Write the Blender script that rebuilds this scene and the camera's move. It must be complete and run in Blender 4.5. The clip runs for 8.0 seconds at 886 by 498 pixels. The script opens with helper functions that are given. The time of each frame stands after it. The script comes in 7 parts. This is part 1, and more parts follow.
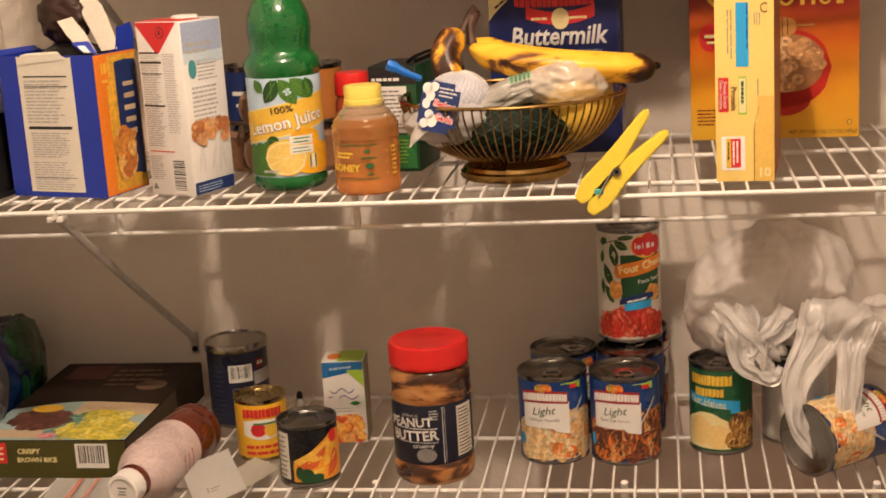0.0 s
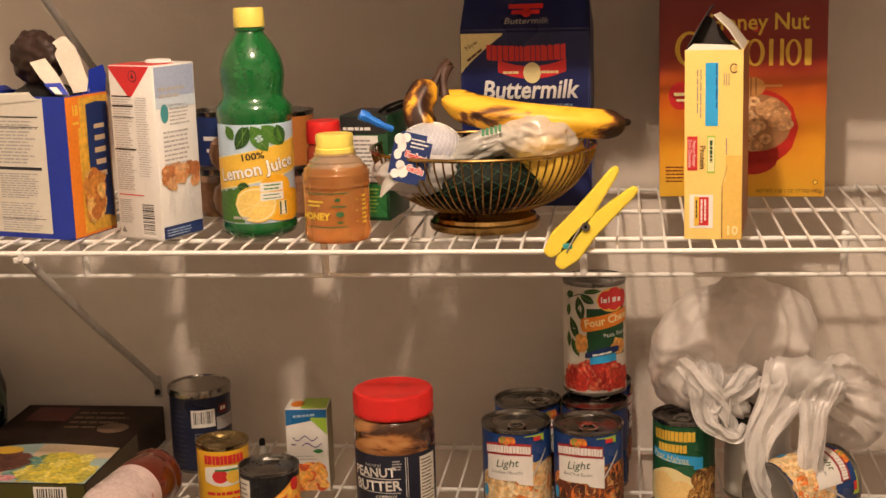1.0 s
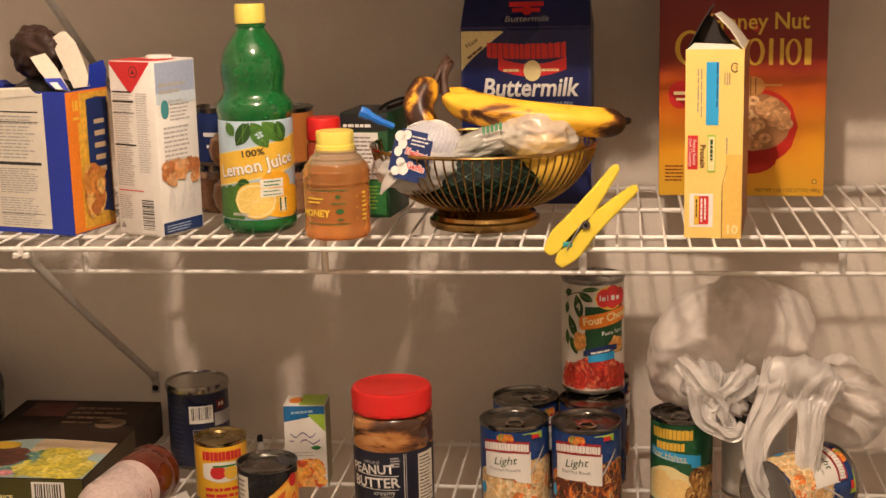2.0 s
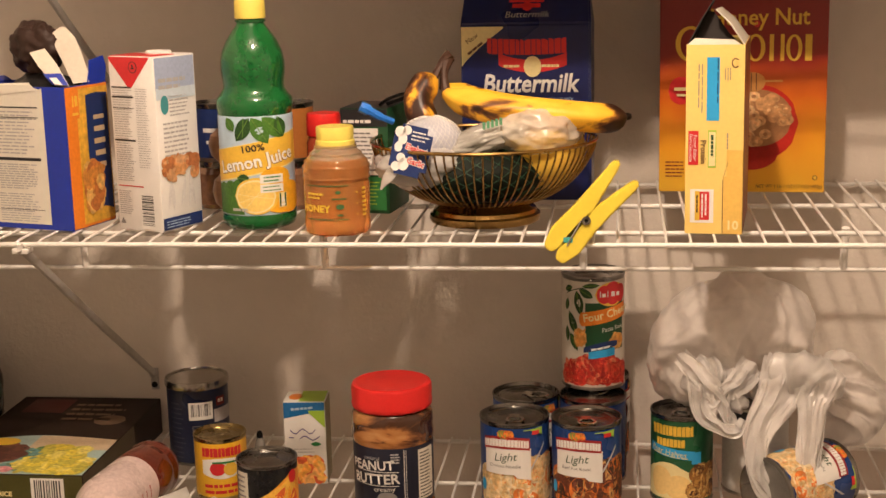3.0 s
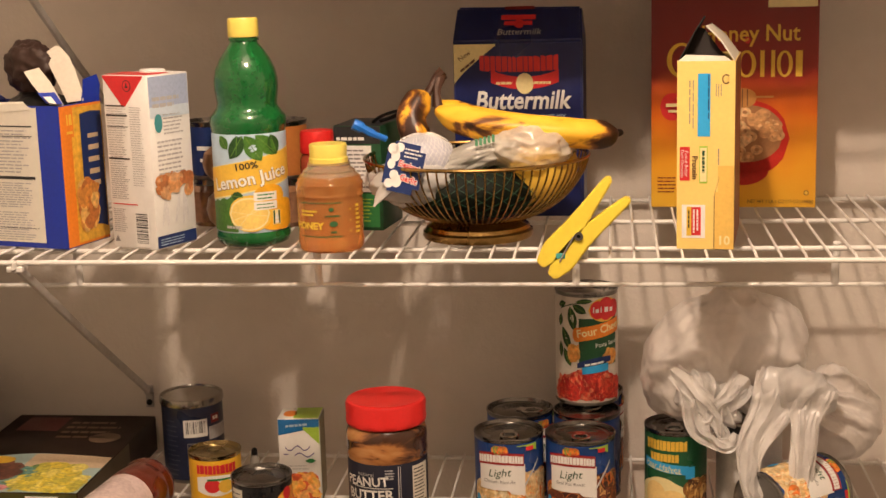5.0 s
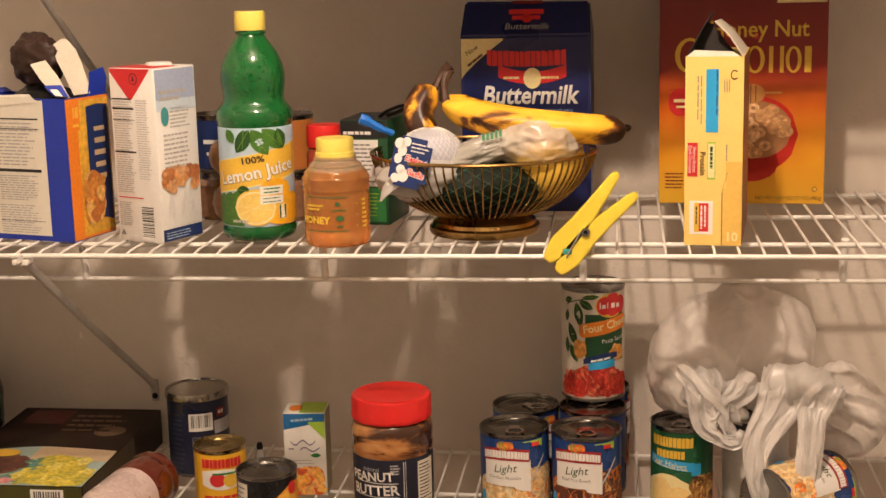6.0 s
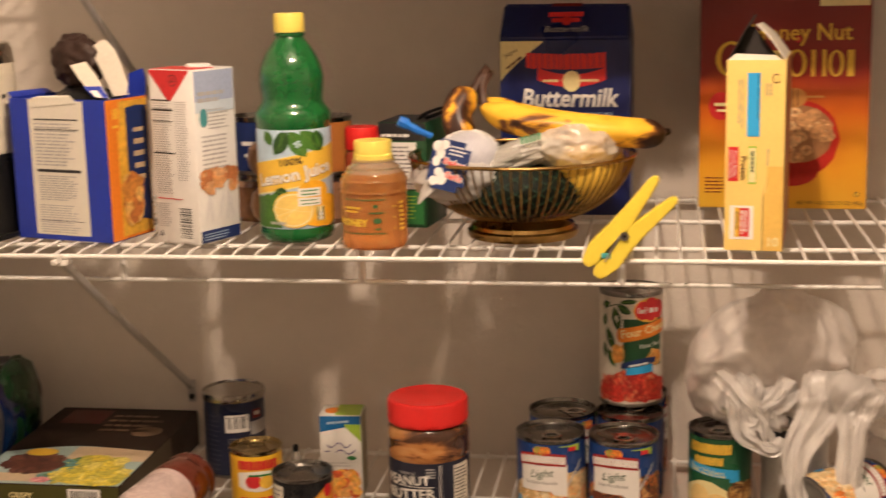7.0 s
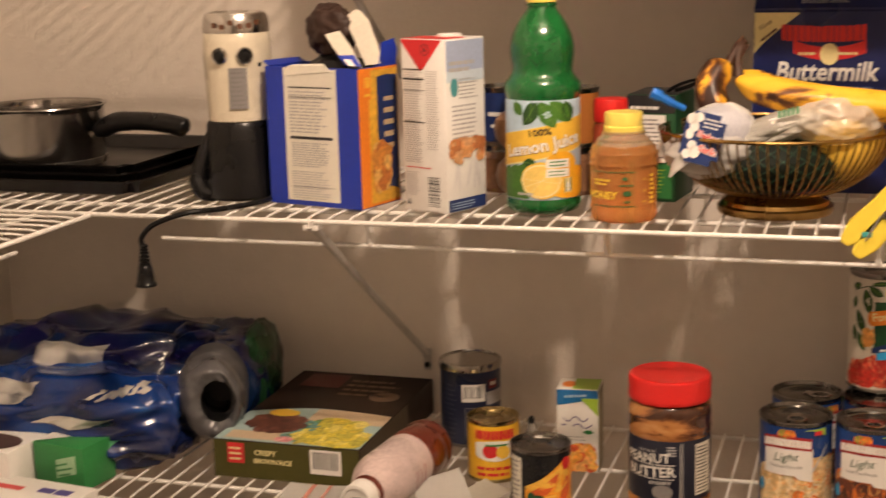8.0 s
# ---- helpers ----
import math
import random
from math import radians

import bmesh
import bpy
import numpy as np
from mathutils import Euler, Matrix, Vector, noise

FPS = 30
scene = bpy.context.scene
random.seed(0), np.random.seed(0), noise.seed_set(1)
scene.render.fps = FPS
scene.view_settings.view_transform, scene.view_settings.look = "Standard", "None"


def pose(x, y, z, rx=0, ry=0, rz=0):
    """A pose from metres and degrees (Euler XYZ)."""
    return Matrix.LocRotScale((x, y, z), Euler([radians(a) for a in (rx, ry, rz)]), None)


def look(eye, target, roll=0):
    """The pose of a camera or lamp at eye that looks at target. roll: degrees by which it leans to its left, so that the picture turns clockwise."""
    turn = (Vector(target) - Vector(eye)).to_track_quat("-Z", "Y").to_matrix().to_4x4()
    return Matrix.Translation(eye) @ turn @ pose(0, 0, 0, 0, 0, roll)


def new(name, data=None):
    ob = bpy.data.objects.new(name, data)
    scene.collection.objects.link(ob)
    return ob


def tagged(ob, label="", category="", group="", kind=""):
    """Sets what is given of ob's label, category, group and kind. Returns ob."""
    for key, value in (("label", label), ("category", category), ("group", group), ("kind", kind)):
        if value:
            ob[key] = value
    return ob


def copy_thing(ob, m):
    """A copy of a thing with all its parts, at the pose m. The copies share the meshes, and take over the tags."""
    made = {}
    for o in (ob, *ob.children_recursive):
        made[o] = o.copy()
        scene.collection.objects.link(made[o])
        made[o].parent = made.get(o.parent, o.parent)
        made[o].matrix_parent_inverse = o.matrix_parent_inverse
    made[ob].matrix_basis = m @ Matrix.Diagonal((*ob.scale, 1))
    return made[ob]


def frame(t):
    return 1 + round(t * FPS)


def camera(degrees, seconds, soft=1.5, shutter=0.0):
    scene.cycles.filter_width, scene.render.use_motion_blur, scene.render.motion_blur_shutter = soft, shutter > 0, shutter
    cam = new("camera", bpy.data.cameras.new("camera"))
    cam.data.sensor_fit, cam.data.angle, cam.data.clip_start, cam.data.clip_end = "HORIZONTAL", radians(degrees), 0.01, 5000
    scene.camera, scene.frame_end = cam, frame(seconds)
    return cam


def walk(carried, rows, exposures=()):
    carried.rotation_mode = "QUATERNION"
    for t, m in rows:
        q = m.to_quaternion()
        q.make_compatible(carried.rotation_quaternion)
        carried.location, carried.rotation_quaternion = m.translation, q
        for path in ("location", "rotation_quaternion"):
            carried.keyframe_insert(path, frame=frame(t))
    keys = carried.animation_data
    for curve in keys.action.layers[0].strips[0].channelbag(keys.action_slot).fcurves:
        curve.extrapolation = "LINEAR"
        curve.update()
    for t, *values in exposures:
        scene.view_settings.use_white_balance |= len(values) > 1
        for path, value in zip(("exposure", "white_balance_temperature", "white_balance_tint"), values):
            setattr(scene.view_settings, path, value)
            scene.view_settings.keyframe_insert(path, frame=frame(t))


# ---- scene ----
cam = camera(34.6, 8.0, shutter=0.6)
PATH = [
    (0, (-0.036, -1.466, 1.698), (-0.344, 0.455, 1.234), -3.5),
    (0.5, (-0.039, -1.462, 1.702), (-0.314, 0.47, 1.267), -2.7),
    (1, (-0.041, -1.468, 1.706), (-0.297, 0.474, 1.3), -1.8),
    (1.5, (-0.045, -1.47, 1.709), (-0.295, 0.472, 1.3), -1.5),
    (3, (-0.049, -1.468, 1.703), (-0.295, 0.474, 1.291), -1.4),
    (3.5, (-0.05, -1.469, 1.703), (-0.295, 0.474, 1.298), -1.6),
    (4, (-0.044, -1.474, 1.707), (-0.288, 0.474, 1.323), -1.8),
    (5.5, (-0.046, -1.473, 1.703), (-0.287, 0.473, 1.309), -1.5),
    (6, (-0.046, -1.469, 1.704), (-0.295, 0.475, 1.307), -1.4),
    (6.5, (-0.048, -1.467, 1.704), (-0.306, 0.478, 1.314), -1.4),
    (7, (-0.048, -1.463, 1.704), (-0.348, 0.475, 1.311), -1.3),
    (7.5, (-0.068, -1.459, 1.704), (-0.544, 0.441, 1.3), -1.4),
    (8, (-0.092, -1.465, 1.697), (-0.675, 0.403, 1.28), -1.5),
]
walk(cam, [(t, look(eye, target, roll)) for t, eye, target, roll in PATH])
# ---- world and light ----
world = bpy.data.worlds.new("world")
scene.world = world
world.use_nodes = True
world.node_tree.nodes["Background"].inputs[0].default_value = (1.0, 0.86, 0.7, 1)
world.node_tree.nodes["Background"].inputs[1].default_value = 0.005

LIGHT = (-0.16, -0.66, 2.35)
for dx, dy in ((-0.020, 0.008), (0.020, 0.008), (0.0, -0.020)):
    lamp = bpy.data.lights.new("bulb_light", "POINT")
    lamp.energy, lamp.color, lamp.shadow_soft_size = 19.3, (1.0, 0.748, 0.556), 0.018
    new("bulb_light", lamp).matrix_world = pose(LIGHT[0] + dx, LIGHT[1] + dy, LIGHT[2])

# ---- materials ----
MATS = {}


def mat(name, color, rough=0.5, metal=0.0, vary=0.12, scale=60.0, bump=0.0, bump_scale=400.0, through_light=0.0, coat=0.0, ior=1.45, spec=0.5, rough_vary=0.1):
    """A procedural surface: two scales of colour noise, uneven gloss and a fine relief."""
    if name in MATS:
        return MATS[name]
    m = bpy.data.materials.new(name)
    m.use_nodes = True
    nt = m.node_tree
    p = nt.nodes["Principled BSDF"]
    geo = nt.nodes.new("ShaderNodeTexCoord")
    big, fine = nt.nodes.new("ShaderNodeTexNoise"), nt.nodes.new("ShaderNodeTexNoise")
    big.inputs["Scale"].default_value, fine.inputs["Scale"].default_value = scale * 0.25, scale * 4
    big.inputs["Detail"].default_value, fine.inputs["Detail"].default_value = 3, 2
    add = nt.nodes.new("ShaderNodeMath")
    add.operation = "ADD"
    for n in (big, fine):
        nt.links.new(geo.outputs["Object"], n.inputs["Vector"])
    nt.links.new(big.outputs["Fac"], add.inputs[0])
    nt.links.new(fine.outputs["Fac"], add.inputs[1])
    rng = nt.nodes.new("ShaderNodeMapRange")
    rng.inputs[1].default_value, rng.inputs[2].default_value = 0.6, 1.4
    rng.inputs[3].default_value, rng.inputs[4].default_value = 1 - vary, 1 + vary * 0.6
    nt.links.new(add.outputs[0], rng.inputs[0])
    mul = nt.nodes.new("ShaderNodeVectorMath")
    mul.operation = "SCALE"
    mul.inputs[0].default_value = color[:3]
    nt.links.new(rng.outputs[0], mul.inputs["Scale"])
    nt.links.new(mul.outputs[0], p.inputs["Base Color"])
    rr = nt.nodes.new("ShaderNodeMapRange")
    rr.inputs[1].default_value, rr.inputs[2].default_value = 0.3, 0.7
    rr.inputs[3].default_value, rr.inputs[4].default_value = max(0.02, rough - rough_vary), min(1, rough + rough_vary)
    nt.links.new(big.outputs["Fac"], rr.inputs[0])
    nt.links.new(rr.outputs[0], p.inputs["Roughness"])
    p.inputs["Metallic"].default_value = metal
    p.inputs["Transmission Weight"].default_value = through_light
    p.inputs["Coat Weight"].default_value = coat
    p.inputs["IOR"].default_value = ior
    p.inputs["Specular IOR Level"].default_value = spec
    if bump:
        bn, bb = nt.nodes.new("ShaderNodeTexNoise"), nt.nodes.new("ShaderNodeBump")
        bn.inputs["Scale"].default_value, bn.inputs["Detail"].default_value = bump_scale, 4
        bb.inputs["Strength"].default_value, bb.inputs["Distance"].default_value = bump, 0.002
        nt.links.new(geo.outputs["Object"], bn.inputs["Vector"])
        nt.links.new(bn.outputs["Fac"], bb.inputs["Height"])
        nt.links.new(bb.outputs[0], p.inputs["Normal"])
    MATS[name] = m
    return m


def pieces(name, colors, rough=0.45):
    """A printed picture of many small pieces: each island takes its own colour from the list."""
    if name in MATS:
        return MATS[name]
    m = bpy.data.materials.new(name)
    m.use_nodes = True
    nt = m.node_tree
    geo, ramp = nt.nodes.new("ShaderNodeNewGeometry"), nt.nodes.new("ShaderNodeValToRGB")
    ramp.color_ramp.interpolation = "CONSTANT"
    while len(ramp.color_ramp.elements) < len(colors):
        ramp.color_ramp.elements.new(0.5)
    for k, c in enumerate(colors):
        ramp.color_ramp.elements[k].position = k / len(colors)
        ramp.color_ramp.elements[k].color = (*c, 1)
    p = nt.nodes["Principled BSDF"]
    nt.links.new(geo.outputs["Random Per Island"], ramp.inputs[0])
    co, no, mx = nt.nodes.new("ShaderNodeTexCoord"), nt.nodes.new("ShaderNodeTexNoise"), nt.nodes.new("ShaderNodeVectorMath")
    no.inputs["Scale"].default_value = 180
    mr = nt.nodes.new("ShaderNodeMapRange")
    mr.inputs[1].default_value, mr.inputs[2].default_value, mr.inputs[3].default_value, mr.inputs[4].default_value = 0.3, 0.7, 0.65, 1.25
    mx.operation = "SCALE"
    nt.links.new(co.outputs["Object"], no.inputs["Vector"])
    nt.links.new(no.outputs["Fac"], mr.inputs[0])
    nt.links.new(ramp.outputs[0], mx.inputs[0])
    nt.links.new(mr.outputs[0], mx.inputs["Scale"])
    nt.links.new(mx.outputs[0], p.inputs["Base Color"])
    p.inputs["Roughness"].default_value = rough
    MATS[name] = m
    return m


def film(name, color, clear, rough=0.25, trans=0.5, crinkle=0.22):
    """Thin plastic film: part clear, part scattering, with a gloss over it."""
    if name in MATS:
        return MATS[name]
    m = bpy.data.materials.new(name)
    m.use_nodes = True
    nt = m.node_tree
    nt.nodes.remove(nt.nodes["Principled BSDF"])
    out = nt.nodes["Material Output"]
    tr, tl, df, gl = (nt.nodes.new("ShaderNodeBsdf" + k) for k in ("Transparent", "Translucent", "Diffuse", "Glossy"))
    co, no, mr = nt.nodes.new("ShaderNodeTexCoord"), nt.nodes.new("ShaderNodeTexNoise"), nt.nodes.new("ShaderNodeMapRange")
    no.inputs["Scale"].default_value, no.inputs["Detail"].default_value, no.inputs["Distortion"].default_value = 30, 5, 0.8
    bm_, fine, mixed = nt.nodes.new("ShaderNodeBump"), nt.nodes.new("ShaderNodeTexNoise"), nt.nodes.new("ShaderNodeMath")
    bm_.inputs["Strength"].default_value, bm_.inputs["Distance"].default_value = crinkle, 0.003
    fine.noise_type, fine.inputs["Scale"].default_value, fine.inputs["Detail"].default_value = "RIDGED_MULTIFRACTAL", 55, 3
    mixed.operation, mixed.inputs[1].default_value = "MULTIPLY_ADD", 0.16
    nt.links.new(co.outputs["Object"], fine.inputs["Vector"])
    nt.links.new(fine.outputs["Fac"], mixed.inputs[0])
    nt.links.new(no.outputs["Fac"], mixed.inputs[2])
    nt.links.new(co.outputs["Object"], no.inputs["Vector"])
    nt.links.new(mixed.outputs[0], bm_.inputs["Height"])
    for n in (tl, df, gl):
        n.inputs["Color"].default_value = (*color, 1)
        nt.links.new(bm_.outputs[0], n.inputs["Normal"])
    gl.inputs["Color"].default_value = (1, 1, 1, 1)
    gl.inputs["Roughness"].default_value = rough
    tr.inputs["Color"].default_value = (*(0.5 + 0.5 * c for c in color), 1)
    a, b, c = (nt.nodes.new("ShaderNodeMixShader") for _ in range(3))
    a.inputs[0].default_value = trans
    nt.links.new(df.outputs[0], a.inputs[1])
    nt.links.new(tl.outputs[0], a.inputs[2])
    mr.inputs[1].default_value, mr.inputs[2].default_value = 0.35, 0.7
    mr.inputs[3].default_value, mr.inputs[4].default_value = clear + 0.07, max(0, clear - 0.07)
    nt.links.new(no.outputs["Fac"], mr.inputs[0])
    nt.links.new(mr.outputs[0], b.inputs[0])
    nt.links.new(a.outputs[0], b.inputs[1])
    nt.links.new(tr.outputs[0], b.inputs[2])
    fr = nt.nodes.new("ShaderNodeFresnel")
    fr.inputs[0].default_value = 1.5
    nt.links.new(fr.outputs[0], c.inputs[0])
    nt.links.new(b.outputs[0], c.inputs[1])
    nt.links.new(gl.outputs[0], c.inputs[2])
    nt.links.new(c.outputs[0], out.inputs["Surface"])
    MATS[name] = m
    return m


WALL = mat("wall_paint", (0.71, 0.652, 0.585), 0.75, vary=0.05, scale=8, bump=0.35, bump_scale=160)
CEIL = mat("ceiling_paint", (0.82, 0.80, 0.76), 0.85, vary=0.04, scale=8, bump=0.4, bump_scale=120)
FLOOR = mat("floor_wood", (0.11, 0.08, 0.058), 0.5, vary=0.25, scale=10)
WHITE_WIRE = mat("white_vinyl_wire", (0.80, 0.78, 0.74), 0.35, vary=0.06, scale=40)
STEEL = mat("tin_steel", (0.27, 0.26, 0.245), 0.27, 1.0, vary=0.12, scale=60, bump=0.1, bump_scale=300)
CHROME = mat("bright_steel", (0.62, 0.60, 0.57), 0.16, 1.0, vary=0.08, scale=40)
BRASS = mat("aged_brass", (0.40, 0.25, 0.085), 0.26, 1.0, vary=0.25, scale=50)
WHITE = mat("white_card", (0.78, 0.77, 0.74), 0.45, vary=0.05, scale=40)
PAPER = mat("cream_paper", (0.72, 0.69, 0.60), 0.6, vary=0.06, scale=40)
INK = mat("black_print", (0.02, 0.02, 0.022), 0.45, vary=0.2)
GREY_INK = mat("grey_print", (0.22, 0.21, 0.21), 0.5, vary=0.2)
LIGHT_INK = mat("pale_grey_print", (0.42, 0.41, 0.41), 0.5, vary=0.2)
NAVY = mat("navy_print", (0.012, 0.03, 0.13), 0.38, vary=0.15)
BLUE = mat("royal_blue_card", (0.012, 0.035, 0.36), 0.4, vary=0.12)
CYAN = mat("cyan_print", (0.03, 0.36, 0.72), 0.4, vary=0.08)
SKY = mat("sky_blue_print", (0.42, 0.56, 0.70), 0.4, vary=0.15, scale=25)
RED = mat("red_print", (0.62, 0.025, 0.03), 0.4, vary=0.1)
MAROON = mat("maroon_print", (0.20, 0.012, 0.012), 0.4, vary=0.2)
YELLOW = mat("yellow_print", (0.82, 0.52, 0.05), 0.4, vary=0.07)
GOLD = mat("gold_print", (0.78, 0.50, 0.06), 0.4, vary=0.12)
CREAM = mat("pale_yellow_print", (0.80, 0.70, 0.36), 0.42, vary=0.1)
ORANGE = mat("orange_print", (0.75, 0.22, 0.02), 0.4, vary=0.15)
GREEN = mat("green_print", (0.03, 0.22, 0.06), 0.4, vary=0.15)
DKGREEN = mat("dark_green_print", (0.012, 0.07, 0.025), 0.4, vary=0.2)
LIME = mat("lime_print", (0.35, 0.55, 0.06), 0.42, vary=0.12)
BROWN = mat("brown_print", (0.12, 0.05, 0.025), 0.45, vary=0.25)
BLACK_PLASTIC = mat("black_plastic", (0.006, 0.006, 0.0065), 0.32, vary=0.2, spec=0.3)

# ---- building tools ----


def part(name, bm, material, parent, label="", smooth=0.6, at=None, kind=""):
    """Links a bmesh as one mesh object under a thing or under a part."""
    bmesh.ops.recalc_face_normals(bm, faces=bm.faces) if smooth is not None else None
    me = bpy.data.meshes.new(name)
    bm.to_mesh(me)
    bm.free()
    me.materials.append(material)
    if smooth:
        me.polygons.foreach_set("use_smooth", [True] * len(me.polygons))
        me.set_sharp_from_angle(angle=smooth)
    ob = new(name, me)
    ob.parent = parent
    if at is not None:
        ob.matrix_local = at
    if label or kind:
        tagged(ob, label, kind=kind)
    return ob


def thing(name, m, label, category, group=""):
    ob = new(name)
    ob.empty_display_size = 0.03
    ob.matrix_world = m
    return tagged(ob, label, category, group)


def block(x0, x1, y0, y1, z0, z1, bevel=0.0, bm=None):
    bm = bm or bmesh.new()
    v = [bm.verts.new((x, y, z)) for x in (x0, x1) for y in (y0, y1) for z in (z0, z1)]
    fs = [bm.faces.new([v[k] for k in f]) for f in ((0, 1, 3, 2), (4, 6, 7, 5), (0, 4, 5, 1), (2, 3, 7, 6), (0, 2, 6, 4), (1, 5, 7, 3))]
    if bevel:
        bmesh.ops.bevel(bm, geom=list({e for f in fs for e in f.edges}), offset=bevel, segments=2, affect="EDGES", profile=0.5)
    return bm


def lathe(profile, seg=40, bm=None, wobble=None):
    """Turns (radius, height) pairs about z; a radius of 0 closes the end."""
    bm = bm or bmesh.new()
    rings = []
    for r, z in profile:
        if r <= 1e-6:
            rings.append([bm.verts.new((0, 0, z))])
        else:
            ring = []
            for k in range(seg):
                a = 2 * math.pi * k / seg
                q = r * (wobble(a, z) if wobble else 1)
                ring.append(bm.verts.new((q * math.sin(a), -q * math.cos(a), z)))
            rings.append(ring)
    for a, b in zip(rings, rings[1:]):
        for k in range(seg):
            j = (k + 1) % seg
            if len(a) == 1 and len(b) > 1:
                bm.faces.new((a[0], b[j], b[k]))
            elif len(b) == 1 and len(a) > 1:
                bm.faces.new((a[k], a[j], b[0]))
            elif len(a) > 1:
                bm.faces.new((a[k], a[j], b[j], b[k]))
    return bm


def tube(points, radii, seg=8, bm=None, caps=True, flat=1.0):
    """A round bar along a line of points; radii is one number or one a point."""
    bm = bm or bmesh.new()
    pts = [Vector(p) for p in points]
    radii = [radii] * len(pts) if isinstance(radii, (int, float)) else radii
    rings, side = [], None
    for k, p in enumerate(pts):
        d = (pts[min(k + 1, len(pts) - 1)] - pts[max(k - 1, 0)]).normalized()
        if side is None:
            side = d.cross(Vector((0, 0, 1)) if abs(d.z) < 0.9 else Vector((1, 0, 0))).normalized()
        side = (side - d * side.dot(d)).normalized()
        up = side.cross(d)
        rings.append([bm.verts.new(p + radii[k] * (side * math.cos(2 * math.pi * j / seg) + up * math.sin(2 * math.pi * j / seg) * flat)) for j in range(seg)])
    for a, b in zip(rings, rings[1:]):
        for j in range(seg):
            i = (j + 1) % seg
            bm.faces.new((a[j], a[i], b[i], b[j]))
    if caps:
        bm.faces.new(rings[0][::-1])
        bm.faces.new(rings[-1])
    return bm


def spline(points, n=8):
    """A smooth line through the points."""
    p = [Vector(q) for q in points]
    p = [2 * p[0] - p[1]] + p + [2 * p[-1] - p[-2]]
    out = []
    for k in range(1, len(p) - 2):
        for j in range(n):
            t = j / n
            a, b, c, d = p[k - 1:k + 3]
            out.append(0.5 * (2 * b + (c - a) * t + (2 * a - 5 * b + 4 * c - d) * t * t + (3 * b - a - 3 * c + d) * t ** 3))
    return out + [p[-2]]


def flat(o, ux, uy):
    """A face: o is its lower left corner, ux and uy the ways along it; h is the height over it."""
    o, ux, uy = Vector(o), Vector(ux).normalized(), Vector(uy).normalized()
    n = ux.cross(uy)
    return lambda u, v, h: o + ux * u + uy * v + n * h


def around(r, turn=0.0, z=0.0):
    """A round wall: u runs along the girth from the front, v is the height."""
    rad = r if callable(r) else (lambda v: r)
    base = rad(0.05) if callable(r) else r

    def f(u, v, h):
        a = radians(turn) + u / base
        q = rad(v) + h
        return Vector((q * math.sin(a), -q * math.cos(a), z + v))
    return f


def moved(f, u0, v0, turn=0.0):
    c, s = math.cos(radians(turn)), math.sin(radians(turn))
    return lambda u, v, h: f(u0 + c * u - s * v, v0 + s * u + c * v, h)


def strip(bm, f, u0, u1, lo, hi, h, n):
    last = None
    for k in range(n + 1):
        u = u0 + (u1 - u0) * k / n
        a, b = (lo(u) if callable(lo) else lo), (hi(u) if callable(hi) else hi)
        pair = [bm.verts.new(f(u, a, h)), bm.verts.new(f(u, b, h))]
        if last:
            bm.faces.new((last[0], pair[0], pair[1], last[1]))
        last = pair


def rect(bm, f, u0, v0, u1, v1, h=0.0004):
    strip(bm, f, u0, u1, v0, v1, h, max(1, int(abs(u1 - u0) / 0.005)))


def disc(bm, f, cu, cv, ru, rv, h=0.0004, n=14):
    def half(u):
        return rv * math.sqrt(max(0.0, 1 - ((u - cu) / ru) ** 2)) + 1e-5
    strip(bm, f, cu - ru, cu + ru, lambda u: cv - half(u), lambda u: cv + half(u), h, n)


def print_on(name, f, material, parent, rects=(), discs=(), strips=(), h=0.0004, label=""):
    """Printed areas that lie on a face: rectangles, ovals and strips of changing height."""
    bm = bmesh.new()
    for q in rects:
        rect(bm, f, *q, h)
    for q in discs:
        disc(bm, f, *q, h)
    for u0, u1, lo, hi in strips:
        strip(bm, f, u0, u1, lo, hi, h, max(4, int(abs(u1 - u0) / 0.004)))
    return part(name, bm, material, parent, label, smooth=None, kind="stuff" if len(rects) + len(discs) + len(strips) > 1 else "")


def bars(name, f, material, parent, u0, v0, u1, v1, rows, seed=1, h=0.0005, fill=0.55, words=True):
    """Lines of small print that cannot be read, as plain bars."""
    rng = random.Random(seed)
    bm = bmesh.new()
    step = (v1 - v0) / rows
    for k in range(rows):
        v, u = v0 + (k + 0.2) * step, u0
        end = u0 + (u1 - u0) * rng.uniform(0.7, 1.0)
        while u < end:
            w = rng.uniform(0.08, 0.3) * (u1 - u0) if words else end - u0
            rect(bm, f, u, v, min(u + w, end), v + step * fill, h)
            u += w + 0.03 * (u1 - u0)
    return part(name, bm, material, parent, smooth=None)


def barcode(f, parent, u0, v0, u1, v1, seed=3, h=0.0008, upright=True):
    plate = print_on("barcode", f, WHITE, parent, [(u0, v0, u1, v1)], h=h)
    rng = random.Random(seed)
    bm = bmesh.new()
    pad = 0.1
    a0, a1 = (u0, u1) if upright else (v0, v1)
    a, end = a0 + (a1 - a0) * pad, a1 - (a1 - a0) * pad
    while a < end:
        w = (a1 - a0) * rng.choice((0.015, 0.03, 0.045))
        if upright:
            rect(bm, f, a, v0 + (v1 - v0) * 0.2, a + w, v1 - (v1 - v0) * 0.08, h + 0.0002)
        else:
            rect(bm, f, u0 + (u1 - u0) * 0.1, a, u1 - (u1 - u0) * 0.1, a + w, h + 0.0002)
        a += w + (a1 - a0) * rng.choice((0.02, 0.03, 0.045))
    part("barcode_lines", bm, INK, plate, smooth=None)


